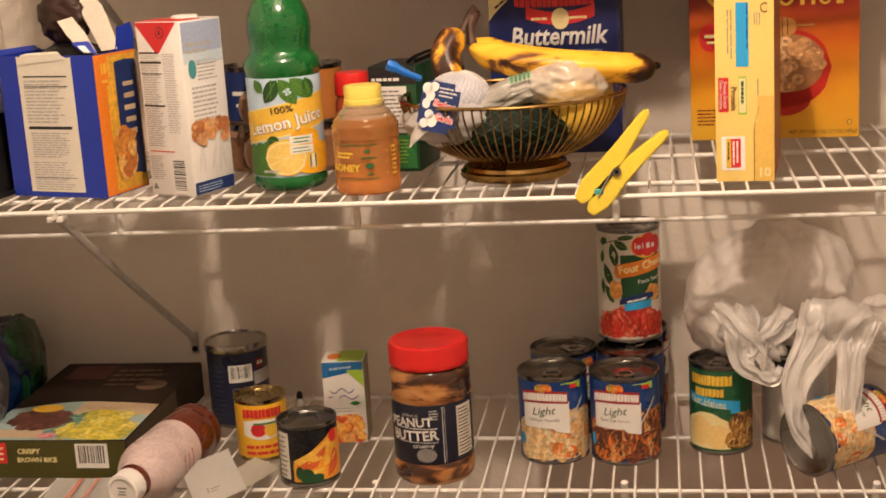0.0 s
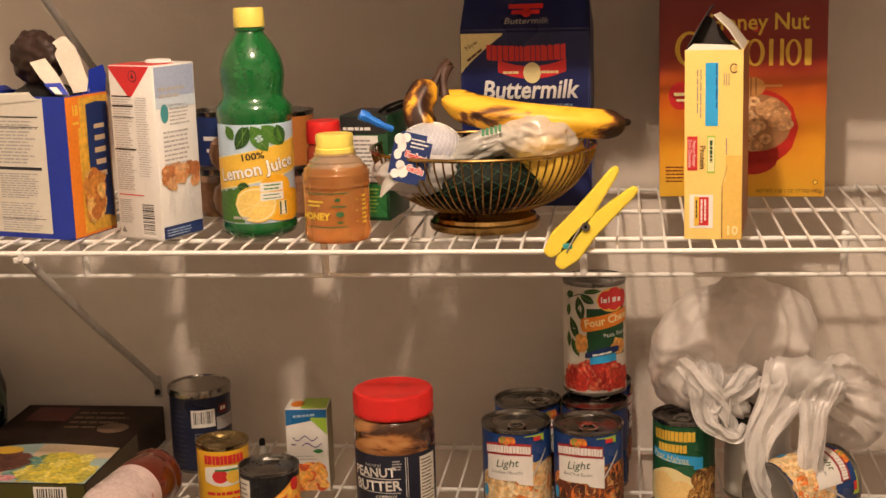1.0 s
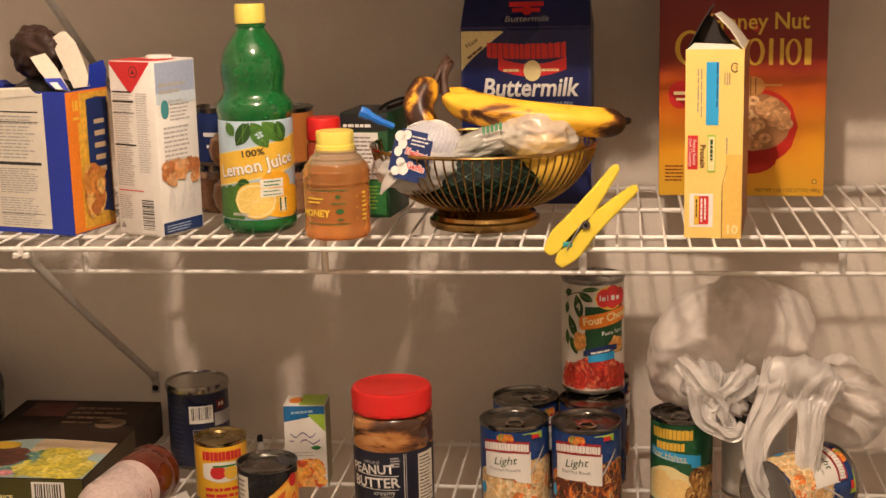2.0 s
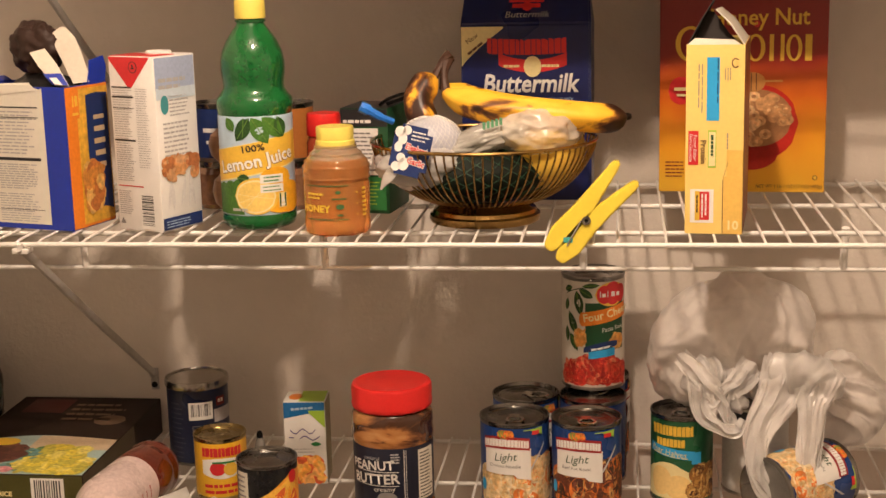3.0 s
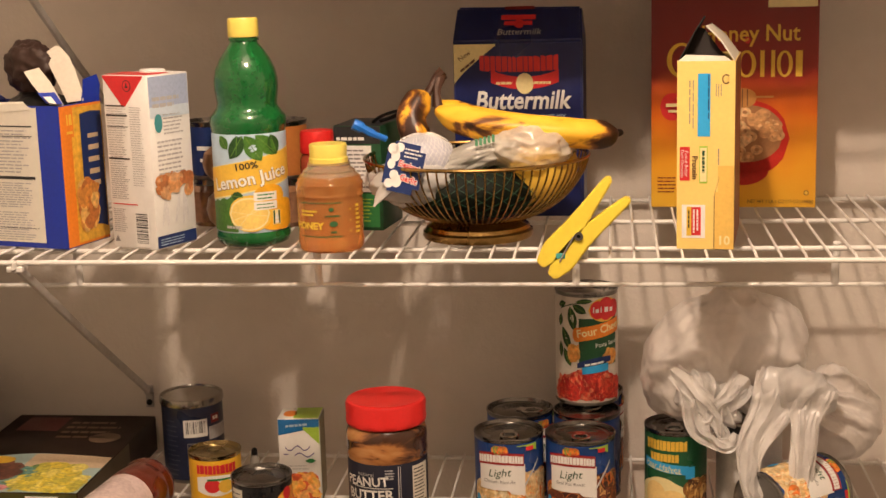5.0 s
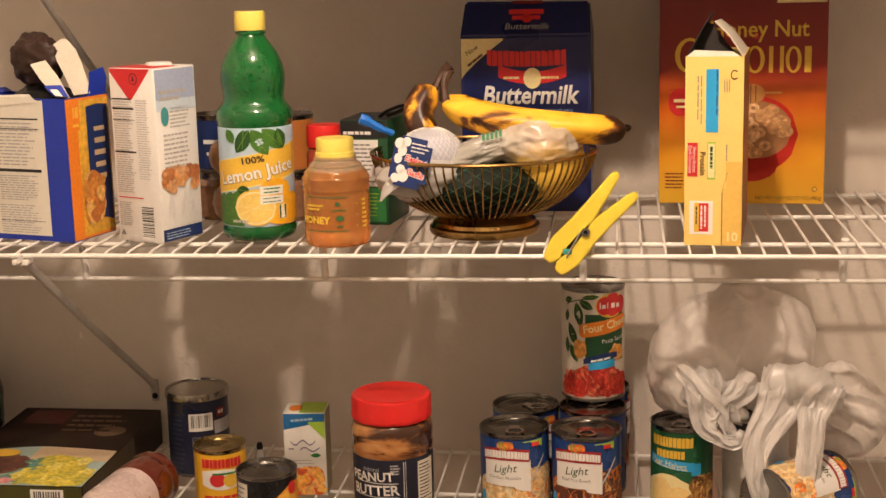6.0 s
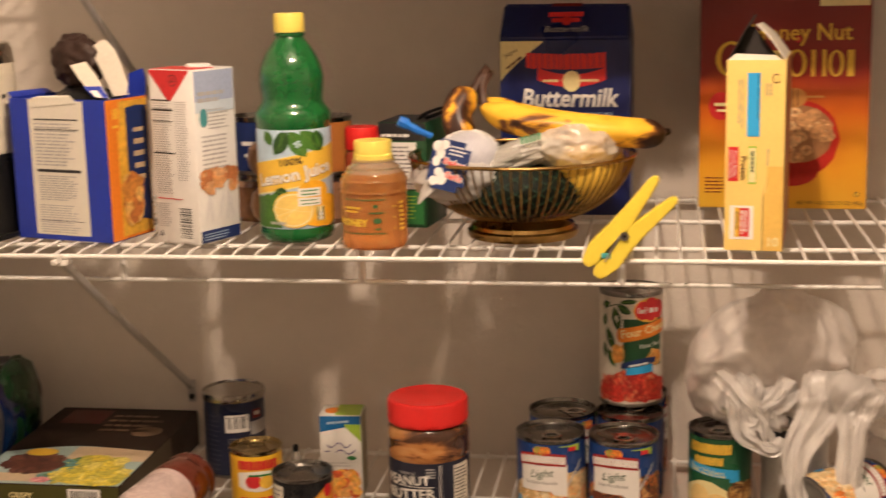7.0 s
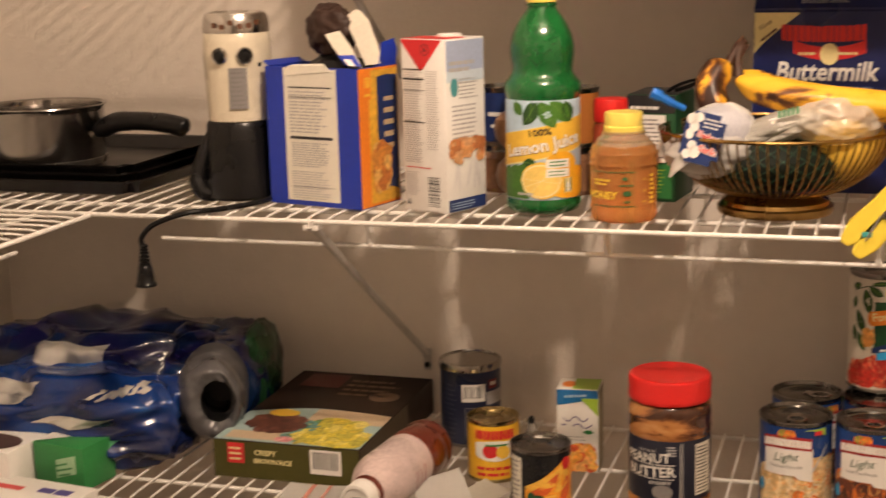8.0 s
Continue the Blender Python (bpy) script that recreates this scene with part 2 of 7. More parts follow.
def lettering(text, f, u, v, size, material, parent, h=0.0007, wide=1.0, slant=0.0, bold=0.0, arc=0.0, name="lettering"):
    """Words in the built-in font, laid on a face with their middle at (u, v)."""
    cu = bpy.data.curves.new("lettering", "FONT")
    cu.body, cu.size, cu.align_x, cu.align_y, cu.resolution_u, cu.shear = text, size, "CENTER", "CENTER", 2, slant
    cu.offset = bold
    ob = bpy.data.objects.new("lettering", cu)
    scene.collection.objects.link(ob)
    me = ob.evaluated_get(bpy.context.evaluated_depsgraph_get()).to_mesh()
    bm = bmesh.new()
    bm.from_mesh(me)
    bpy.data.objects.remove(ob)
    bpy.data.curves.remove(cu)
    for q in bm.verts:
        x = q.co.x * wide
        q.co = f(u + x, v + q.co.y + arc * x * x, h)
    return part(name, bm, material, parent, smooth=None)


def morsel(bm, f, ru, rv, h, rng):
    """One printed bit of food: a lump with an uneven outline, bent to one side."""
    bend, ph = rng.uniform(-0.35, 0.35) / max(ru, 1e-4), rng.uniform(0, 6.28)
    ring = []
    for k in range(14):
        a = 2 * math.pi * k / 14
        q = 1 + 0.13 * math.sin(2 * a + ph) + 0.09 * math.sin(3 * a + ph * 2.3)
        x, y = ru * q * math.cos(a), rv * q * math.sin(a)
        ring.append(bm.verts.new(f(x, y + bend * x * x, h)))
    bm.faces.new(ring)


def brand_row(f, material, parent, u0, u1, v0, v1, count, h, bend=0.0, seed=1, name="brand_shape"):
    """A brand's name as a row of plain solid shapes: slabs with slanted ends, of uneven width."""
    rng = random.Random(seed)
    bm = bmesh.new()
    widths = [rng.uniform(0.75, 1.25) for _ in range(count)]
    unit, u, mid = (u1 - u0) / sum(widths), u0, (u0 + u1) / 2
    for k, w in enumerate(widths):
        a, b = u + unit * 0.06, u + unit * (w - 0.06)
        lift = bend * ((u + unit * w / 2 - mid) / (u1 - u0) * 2) ** 2
        nick = (v1 - v0) * rng.uniform(0.03, 0.12)
        way = rng.choice((-1, 1))
        cut_lo = rng.random() < 0.5
        lo = lambda x: v0 + lift + (nick * max(0.0, way * ((x - a) / (b - a) - 0.5) * 2) if cut_lo else 0.0)
        hi = lambda x: v1 + lift - (0.0 if cut_lo else nick * max(0.0, way * ((x - a) / (b - a) - 0.5) * 2))
        strip(bm, f, a, b, lo, hi, h, 4)
        u += unit * w
    return part(name, bm, material, parent, smooth=None, kind="stuff")


def scatter(name, f, material, parent, inside, box, count, size, seed=1, h=0.0006, oval=0.7):
    """A printed picture of food: many overlapping small ovals within a region."""
    rng = random.Random(seed)
    bm = bmesh.new()
    made = 0
    for _ in range(count * 2):
        u, v = rng.uniform(box[0], box[2]), rng.uniform(box[1], box[3])
        if inside(u, v):
            u, v = min(max(u, box[0] + size), box[2] - size), min(max(v, box[1] + size), box[3] - size)
            disc(bm, moved(f, u, v, rng.uniform(0, 180)), 0, 0, size * 1.3, size * 1.0, h - 0.0001 + made * 0.000002, 9)
            made += 1
    made = 0
    for _ in range(count * 6):
        u, v = rng.uniform(box[0], box[2]), rng.uniform(box[1], box[3])
        if not inside(u, v):
            continue
        s = size * rng.uniform(0.6, 1.2)
        u, v = min(max(u, box[0] + s * 0.8), box[2] - s * 0.8), min(max(v, box[1] + s * 0.8), box[3] - s * 0.8)
        morsel(bm, moved(f, u, v, rng.uniform(0, 360)), s * rng.uniform(0.85, 1.25), s * rng.uniform(oval * 0.6, 0.95), h + 0.0002 + made * 0.000004, rng)
        made += 1
        if made >= count:
            break
    return part(name, bm, material, parent, smooth=None, kind="stuff")


def crumple(name, material, parent, center, size, seed=1, rough=0.16, freq=3.0, seg=56, rings=36, label="", squash=1.0, at=None, crease=0.5):
    """A closed crumpled skin: an egg shape pushed in and out by ridged noise."""
    bm = bmesh.new()
    bmesh.ops.create_uvsphere(bm, u_segments=seg, v_segments=rings, radius=1)
    off = Vector((seed * 7.3, seed * 3.1, seed * 1.7))
    for q in bm.verts:
        d = q.co.normalized()
        k = noise.fractal(d * freq + off, 1.0, 2.0, 4) * rough
        k += (0.5 - abs(noise.noise(d * freq * 1.3 + off * 2))) * rough * crease
        k += (0.4 - abs(noise.noise(Vector((d.x * freq * 2.6, d.y * freq * 2.6, d.z * freq * 0.9)) + off))) * rough * crease * 0.7
        c = d * (1 + k)
        c.z = math.copysign(abs(c.z) ** squash, c.z)
        q.co = Vector(center) + Vector((c.x * size[0], c.y * size[1], c.z * size[2]))
    return part(name, bm, material, parent, label, smooth=3.0, at=at)


def open_box(w, d, h, thick=0.0012):
    """A card box with no lid, its walls given thickness."""
    bm = block(-w / 2, w / 2, -d / 2, d / 2, 0, h)
    bmesh.ops.delete(bm, geom=[f for f in bm.faces if f.calc_center_median().z > h - 1e-6], context="FACES_ONLY")
    bmesh.ops.recalc_face_normals(bm, faces=bm.faces)
    bmesh.ops.solidify(bm, geom=list(bm.faces), thickness=thick)
    return bm


def carton(w, d, h, m, name, label, category, material, bevel=0.0012):
    """A card box with its front face on local -y, its base at z 0, and its middle over the origin."""
    ob = thing(name, m, label, category)
    part("body", block(-w / 2, w / 2, -d / 2, d / 2, 0.0, h, bevel), material, ob)
    front = flat((-w / 2, -d / 2, 0), (1, 0, 0), (0, 0, 1))
    right = flat((w / 2, -d / 2, 0), (0, 1, 0), (0, 0, 1))
    left = flat((-w / 2, d / 2, 0), (0, -1, 0), (0, 0, 1))
    top = flat((-w / 2, -d / 2, h), (1, 0, 0), (0, 1, 0))
    return ob, front, right, left, top


def tin(r, h, m, name, label, skin, tab=True, group="", category="can", z0=0.005, z1=None, metal=None):
    """A food can: ribbed steel body, paper label, recessed lid with its pull tab."""
    ob = thing(name, m, label, category, group)
    z1, metal = z1 or h - 0.006, metal or STEEL
    part("body", lathe([(0, 0.002), (r - 0.005, 0.002), (r - 0.003, 0), (r, 0.0005), (r + 0.0008, 0.002), (r, 0.004), (r - 0.0006, 0.006), (r - 0.0006, h - 0.006),
                        (r, h - 0.004), (r + 0.001, h - 0.002), (r + 0.0006, h), (r - 0.001, h), (r - 0.002, h - 0.0045)], 48), metal, ob, smooth=0.9)
    part("lid", lathe([(r - 0.0018, h - 0.0045), (r - 0.006, h - 0.0048), (r - 0.007, h - 0.0036), (r - 0.009, h - 0.0036), (r - 0.010, h - 0.0046), (r * 0.45, h - 0.0046),
                       (r * 0.42, h - 0.004), (0, h - 0.004)], 48), metal, ob)
    if tab:
        loop = [(0.010 * math.cos(a), -r * 0.42 + 0.013 * math.sin(a), h - 0.0015 - 0.001 * math.sin(a)) for a in [2 * math.pi * k / 16 for k in range(17)]]
        bm = tube(loop, 0.0019, 6, caps=False, flat=0.6)
        block(-0.006, 0.006, -r * 0.42 + 0.008, -r * 0.42 + 0.02, h - 0.0035, h - 0.0015, 0, bm)
        part("pull_tab", bm, CHROME, ob)
    part("label", lathe([(r - 0.0002, z0), (r, z0), (r, z1), (r - 0.0002, z1)], 64), skin, ob, smooth=0.6)
    return ob, around(r)

# ---- the pantry: walls, floor, ceiling ----
XL, XR, YB, YF, ZC = -1.39, 1.42, 0.41, -1.95, 2.42
ZU, ZL, ZT, ZB = 1.40, 1.04, 1.76, 0.68
DECK = 0.0016   # radius of a deck wire


def shell(name, x0, x1, y0, y1, z0, z1, material, label, category):
    ob = part(name, block(x0, x1, y0, y1, z0, z1), material, None)
    return tagged(ob, label, category, kind="structure")


shell("wall_north", XL - 0.1, XR + 0.1, YB, YB + 0.1, 0, ZC, WALL, "beige-grey painted drywall behind the wire shelves", "wall")
shell("wall_west", XL - 0.1, XL, YF, YB, 0, ZC, WALL, "beige-grey painted drywall of the pantry", "wall")
shell("wall_east", XR, XR + 0.1, YF, YB, 0, ZC, WALL, "beige-grey painted drywall of the pantry", "wall")
# unseen doorway and unlit hall, added behind the camera to cut bounced light
DX0, DX1, DH0, YH = -0.50, 0.32, 2.05, YF - 1.5
shell("wall_south", XL - 0.1, DX0, YF - 0.1, YF, 0, ZC, WALL, "beige-grey painted drywall beside the doorway", "wall")
shell("wall_south_east", DX1, XR + 0.1, YF - 0.1, YF, 0, ZC, WALL, "beige-grey painted drywall beside the doorway", "wall")
shell("wall_south_lintel", DX0, DX1, YF - 0.1, YF, DH0, ZC, WALL, "beige-grey painted drywall over the doorway", "wall")
shell("hall_wall_west", DX0 - 0.5, DX0 - 0.4, YH, YF - 0.1, 0, ZC, WALL, "beige-grey painted wall of the unseen hall", "wall")
shell("hall_wall_east", DX1 + 0.4, DX1 + 0.5, YH, YF - 0.1, 0, ZC, WALL, "beige-grey painted wall of the unseen hall", "wall")
shell("hall_wall_south", DX0 - 0.5, DX1 + 0.5, YH - 0.1, YH, 0, ZC, WALL, "beige-grey painted wall of the unseen hall", "wall")
shell("hall_floor", DX0 - 0.5, DX1 + 0.5, YH - 0.1, YF - 0.1, -0.1, 0, FLOOR, "dark wooden floor of the unseen hall", "floor")
shell("hall_ceiling", DX0 - 0.5, DX1 + 0.5, YH - 0.1, YF - 0.1, ZC, ZC + 0.1, CEIL, "white ceiling of the unseen hall", "ceiling")
shell("floor", XL - 0.1, XR + 0.1, YF - 0.1, YB + 0.1, -0.1, 0, FLOOR, "dark wooden pantry floor", "floor")
shell("ceiling", XL - 0.1, XR + 0.1, YF - 0.1, YB + 0.1, ZC, ZC + 0.1, CEIL, "white textured ceiling", "ceiling")

# ceiling lamp with three bulbs, bare below its plate
lamp_thing = thing("ceiling_lamp", pose(LIGHT[0], LIGHT[1], ZC), "ceiling lamp with three bare bulbs on a white plate", "lamp")
part("base_plate", lathe([(0, 0), (0.15, 0), (0.15, -0.012), (0.13, -0.02), (0, -0.02)], 40), WHITE, lamp_thing)
for dx, dy in ((-0.020, 0.008), (0.020, 0.008), (0.0, -0.020)):
    part("bulb_socket", lathe([(0, -0.02), (0.0075, -0.02), (0.0075, -0.04), (0, -0.04)], 16), WHITE, lamp_thing, at=pose(dx, dy, 0))

# ---- wire shelves ----


def bar_mesh(name, points, r, seg=6):
    bm = tube(points, r, seg)
    me = bpy.data.meshes.new(name)
    bm.to_mesh(me)
    bm.free()
    me.materials.append(WHITE_WIRE)
    me.polygons.foreach_set("use_smooth", [True] * len(me.polygons))
    me.set_sharp_from_angle(angle=1.0)
    return me


PITCH = 0.0254
ROD = 0.0029
WIDE = bar_mesh("deck_wire", [(0, 0.400, 0), (0, 0.016, 0), (0, 0.006, -0.0012), (0, 0.0, -0.003)], DECK)
SUPPORT = bar_mesh("lip_support", [(0, 0.094, -0.004), (0, 0.100, -0.026), (0, 0.104, -0.052)], 0.0044, 8)


def child(name, me, parent, m):
    ob = new(name, me)
    ob.parent = parent
    ob.matrix_local = m
    return ob


def wire_shelf(m, length, first, supports, label):
    """A ventilated shelf: its front rod along local x at y 0, the deck going back to y 0.4."""
    ob = thing("wire_shelf", m, label, "shelf", "wire shelves")
    n = int((length - first) / PITCH)
    for k in range(n + 1):
        child("deck_wire", WIDE, ob, pose(first + k * PITCH, 0, -DECK))
    long = {}
    for name, y, z, r in (("front_rod", -0.0005, -0.0042, ROD), ("cross_rod", 0.073, -0.0062, ROD), ("cross_rod", 0.24, -0.0062, ROD), ("back_rod", 0.398, -0.0062, ROD)):
        if r not in long:
            long[r] = bar_mesh("long_rod", [(0, 0, 0), (length / 2, 0, 0), (length, 0, 0)], r, 10)
        child(name, long[r], ob, pose(0, y, z))
    lip = bar_mesh("lip_rod", [(supports[1] + 0.02, 0, 0), (length / 2, 0, 0), (length, 0, 0)], 0.0027, 10)
    child("lip_rod", lip, ob, pose(0, 0.104, -0.0530))
    for x in supports[2:]:
        child("lip_support", SUPPORT, ob, pose(x, 0, 0))
    return ob


X0 = XL + 0.004
for z, text in ((ZT, "white vinyl-coated wire shelf fixed high on the wall"), (ZU, "white vinyl-coated wire shelf crowded with groceries"),
                (ZL, "white vinyl-coated wire shelf holding cans and packages"), (ZB, "white vinyl-coated wire shelf below the others")):
    wire_shelf(pose(X0, 0, z), XR - XL - 0.01, 0.0 - X0 - PITCH * math.floor(-X0 / PITCH), [x - X0 for x in (-1.25, -0.97, -0.672, -0.385, -0.089, 0.196, 0.49, 0.78, 1.07)], text)
for z in (ZT, ZU, ZL):
    wire_shelf(pose(XL + 0.406, -1.90, z, 0, 0, 90), 1.89, 0.01, [0.15 + 0.29 * k for k in range(6)], "white vinyl-coated wire shelf along the side wall")

GALV = mat("dull_bracket_steel", (0.50, 0.48, 0.45), 0.5, 0.35, vary=0.15, scale=30)


def bracket(x, z, lean):
    ob = thing("shelf_bracket", pose(x, 0.0, z), "off-white steel brace from shelf lip to wall", "bracket", "shelf braces")
    bm = tube(spline([(0, 0.0, -0.012), (0.001, 0.012, -0.017), (lean * 0.5, 0.2, -0.142), (lean * 0.96, 0.385, -0.262), (lean, 0.404, -0.278)], 6), [0.0062] * 25, 8, flat=0.55)
    part("brace", bm, GALV, ob)
    part("hook", block(-0.009, 0.009, -0.006, 0.012, -0.014, -0.008, 0.001), WHITE_WIRE, ob)
    part("foot_plate", block(lean - 0.0055, lean + 0.0055, 0.4065, 0.4095, -0.300, -0.268, 0.0008), GALV, ob)
    part("screw", lathe([(0, 0.004), (0.003, 0.0035), (0.0045, 0.001), (0.0045, 0)], 12), BLACK_PLASTIC, ob, at=pose(lean, 0.4055, -0.292, 90))
    return ob


for z in (ZT, ZU, ZL):
    for x in (-0.704, 0.62):
        bracket(x, z, 0.0)

# unseen cartons added to load the top shelf and shade the wall under it
# white, so that they throw light back on the upper wall
BOARD = mat("white_board", (0.74, 0.71, 0.66), 0.6, vary=0.08, scale=20)
for x0, x1, y0, h in ((-0.64, -0.46, 0.030, 0.26), (-0.45, -0.06, 0.022, 0.22), (-0.05, 0.33, 0.060, 0.28), (0.34, 0.70, 0.075, 0.24), (0.71, 1.10, 0.075, 0.26)):
    d = 0.375 - y0
    sb = thing("shade_carton", pose((x0 + x1) / 2, y0 + d / 2, ZT), "unseen white carton added on the top shelf for its shade", "box", "storage cartons")
    part("body", block(-(x1 - x0) / 2, (x1 - x0) / 2, -d / 2, d / 2, 0, h, 0.002), BOARD, sb)
    part("tape", block(-0.025, 0.025, -d / 2 + 0.01, d / 2 - 0.01, h + 0.0002, h + 0.0006), mat("packing_tape", (0.42, 0.30, 0.16), 0.25), sb)

# ---- upper shelf ----
GREEN_GLASS = mat("green_bottle_plastic", (0.009, 0.15, 0.032), 0.08, vary=0.12, through_light=0.3, coat=0.6)
YELLOW_CAP = mat("yellow_cap_plastic", (0.80, 0.66, 0.13), 0.35, vary=0.06)
RED_CAP = mat("red_cap_plastic", (0.60, 0.018, 0.016), 0.38, vary=0.08, bump=0.08, bump_scale=200)

# lemon juice bottle
lemon = thing("juice_bottle", pose(-0.4575, 0.097, ZU, 0, 0, 13), "green plastic lemon juice bottle with yellow cap", "bottle")
part("body", lathe([(0, 0.004), (0.030, 0.003), (0.036, 0), (0.0405, 0.003), (0.0425, 0.009), (0.0425, 0.013), (0.0415, 0.016), (0.0415, 0.128), (0.0425, 0.132), (0.0433, 0.138),
                    (0.0428, 0.145), (0.0385, 0.150), (0.0345, 0.156), (0.0340, 0.161), (0.0350, 0.168), (0.0362, 0.177), (0.0360, 0.187), (0.0335, 0.198), (0.0285, 0.209),
                    (0.0225, 0.218), (0.0165, 0.226), (0.0142, 0.231), (0.0142, 0.234), (0, 0.234)], 56), GREEN_GLASS, lemon, smooth=1.2)
part("neck_ring", lathe([(0.0135, 0.2285), (0.0172, 0.2295), (0.0172, 0.232), (0.0135, 0.233)], 32), GREEN_GLASS, lemon)
part("cap", lathe([(0.0168, 0.2335), (0.0172, 0.236), (0.0168, 0.252), (0.0158, 0.2545), (0, 0.2545)], 48, wobble=lambda a, z: 1 + 0.012 * math.cos(24 * a)), YELLOW_CAP, lemon, "ribbed yellow screw cap", smooth=0.5)
lab = part("label", lathe([(0.0417, 0.017), (0.0420, 0.018), (0.0420, 0.127), (0.0417, 0.128)], 64), SKY, lemon, "printed lemon juice label")
g = around(0.0421)
tilt = 0.19
band_lo, band_hi = (lambda u: 0.0650 + tilt * u), (lambda u: 0.0993 + tilt * u)
print_on("yellow_band", g, GOLD, lemon, strips=[(-0.060, 0.060, band_lo, band_hi)])
print_on("white_band", g, CREAM, lemon, strips=[(-0.060, 0.060, lambda u: band_lo(u) - 0.0016, band_lo), (-0.060, 0.060, band_hi, lambda u: band_hi(u) + 0.0008)], h=0.0003)


def leaf_print(f, parent, u, v, turn, length, width, material, h, name="leaf"):
    """A printed leaf: pointed at both ends, its midrib a paler line."""
    q = moved(f, u, v, turn)
    w = lambda x: width * math.sin(math.pi * min(1.0, max(0.0, x / length))) ** 0.8 + 0.0001
    leaf_ob = print_on(name, q, material, parent, strips=[(0, length, lambda x: -w(x), w)], h=h)
    print_on("midrib", q, LEAF_RIB, leaf_ob, strips=[(length * 0.05, length * 0.9, -0.0004, 0.0004)], h=h + 0.0002)


LEAF_RIB = mat("leaf_rib_print", (0.12, 0.24, 0.04), 0.45, vary=0.3)
LEAF_DARK = mat("shaded_leaf_print", (0.018, 0.075, 0.014), 0.45, vary=0.6, scale=110)
LEAF_MID = mat("leaf_green_print", (0.055, 0.17, 0.02), 0.45, vary=0.5, scale=110)
for u, v, turn, length, width, leaf_skin in ((-0.006, 0.1265, -122, 0.030, 0.0080, LEAF_DARK), (-0.004, 0.1268, -58, 0.034, 0.0095, LEAF_MID), (0.008, 0.1268, -42, 0.034, 0.0090, LEAF_MID), (-0.034, 0.1268, -58, 0.018, 0.006, LEAF_MID), (0.026, 0.1268, -72, 0.024, 0.008, LEAF_DARK), (-0.012, 0.1268, -95, 0.024, 0.008, LEAF_DARK)):
    leaf_print(g, lemon, u, v, turn, length, width, leaf_skin, 0.0006 + abs(u) * 0.01)
print_on("leaf_ground", g, LEAF_MID, lemon, strips=[(-0.058, -0.016, 0.0185, lambda u: band_lo(u) - 0.003 + 0.0015 * math.sin(u * 500))], h=0.0004)
leaf_print(g, lemon, -0.0230, 0.0600, -8, 0.016, 0.0055, LEAF_DARK, 0.0008)
LEMON_SKIN = mat("lemon_skin_print", (0.80, 0.42, 0.02), 0.4, vary=0.25, scale=40)
print_on("lemon_print", g, LEMON_SKIN, lemon, discs=[(0.022, 0.058, 0.020, 0.013), (0.040, 0.036, 0.026, 0.018), (0.030, 0.027, 0.022, 0.0085)], h=0.0007)
print_on("lemon_print", g, GOLD, lemon, discs=[(-0.001, 0.0395, 0.0255, 0.0208)], h=0.0009)
print_on("lemon_rind", g, CREAM, lemon, discs=[(-0.0025, 0.0388, 0.0232, 0.0188)], h=0.0010)
print_on("lemon_flesh", g, mat("lemon_flesh_print", (0.82, 0.60, 0.16), 0.42, vary=0.2, scale=90), lemon, discs=[(-0.0025, 0.0388, 0.0210, 0.0168)], h=0.0011)
print_on("lemon_segment", moved(g, -0.0025, 0.0388, 20), CREAM, lemon, strips=[(-0.020, 0.020, lambda u, k=k: math.tan(k) * u * 0.8 - 0.0003, lambda u, k=k: math.tan(k) * u * 0.8 + 0.0003) for k in (-0.6, 0.0, 0.6)], h=0.0012)
bars("date_print", g, LIGHT_INK, lemon, -0.030, 0.0215, -0.006, 0.0265, 1, 8, h=0.0013, fill=0.6)
print_on("notice", g, WHITE, lemon, [(0.003, 0.0535, 0.030, 0.0630), (0.003, 0.0430, 0.030, 0.0522)], h=0.0013)
bars("notice_print", g, GREEN, lemon, 0.007, 0.0545, 0.027, 0.0625, 2, 5, h=0.0015, fill=0.4)
bars("notice_print", g, GREEN, lemon, 0.006, 0.0440, 0.028, 0.0518, 2, 6, h=0.0015, fill=0.3)
print_on("stamp_edge", g, CREAM, lemon, [(0.0238, 0.0250, 0.0342, 0.0415)], h=0.0013)
print_on("stamp", g, DKGREEN, lemon, [(0.0245, 0.0257, 0.0335, 0.0408)], h=0.0014)
print_on("stamp_mark", g, WHITE, lemon, [(0.026, 0.0268, 0.032, 0.0290)], strips=[(0.0265, 0.0315, 0.0305, lambda u: 0.0385 - abs(u - 0.029) * 2.4)], h=0.0016)
lettering("100%", moved(g, -0.004, 0.0925, 7), 0, 0, 0.0105, INK, lemon, 0.0009, wide=1.2, bold=0.0002)
lettering("Lemon Juice", moved(g, 0.0, 0.0778, 10), 0, 0, 0.0195, BROWN, lemon, 0.0008, wide=0.98, bold=0.0009)
lettering("Lemon Juice", moved(g, 0.0, 0.0781, 10), 0, 0, 0.0195, WHITE, lemon, 0.0010, wide=0.98, bold=0.0005)

# honey jar
HONEY = mat("amber_honey", (0.97, 0.46, 0.13), 0.09, vary=0.06, scale=20, through_light=0.76, coat=0.5, ior=1.32)
CLEAR = mat("clear_plastic", (0.92, 0.74, 0.50), 0.10, vary=0.05, through_light=0.75, coat=0.5)
honey = thing("honey_jar", pose(-0.3588, 0.058, ZU, 0, 0, 11), "amber honey jar with yellow screw cap", "jar")


def honey_square(a, z):
    return 1 - 0.045 * math.cos(4 * a) ** 2 if z < 0.07 else 1.0


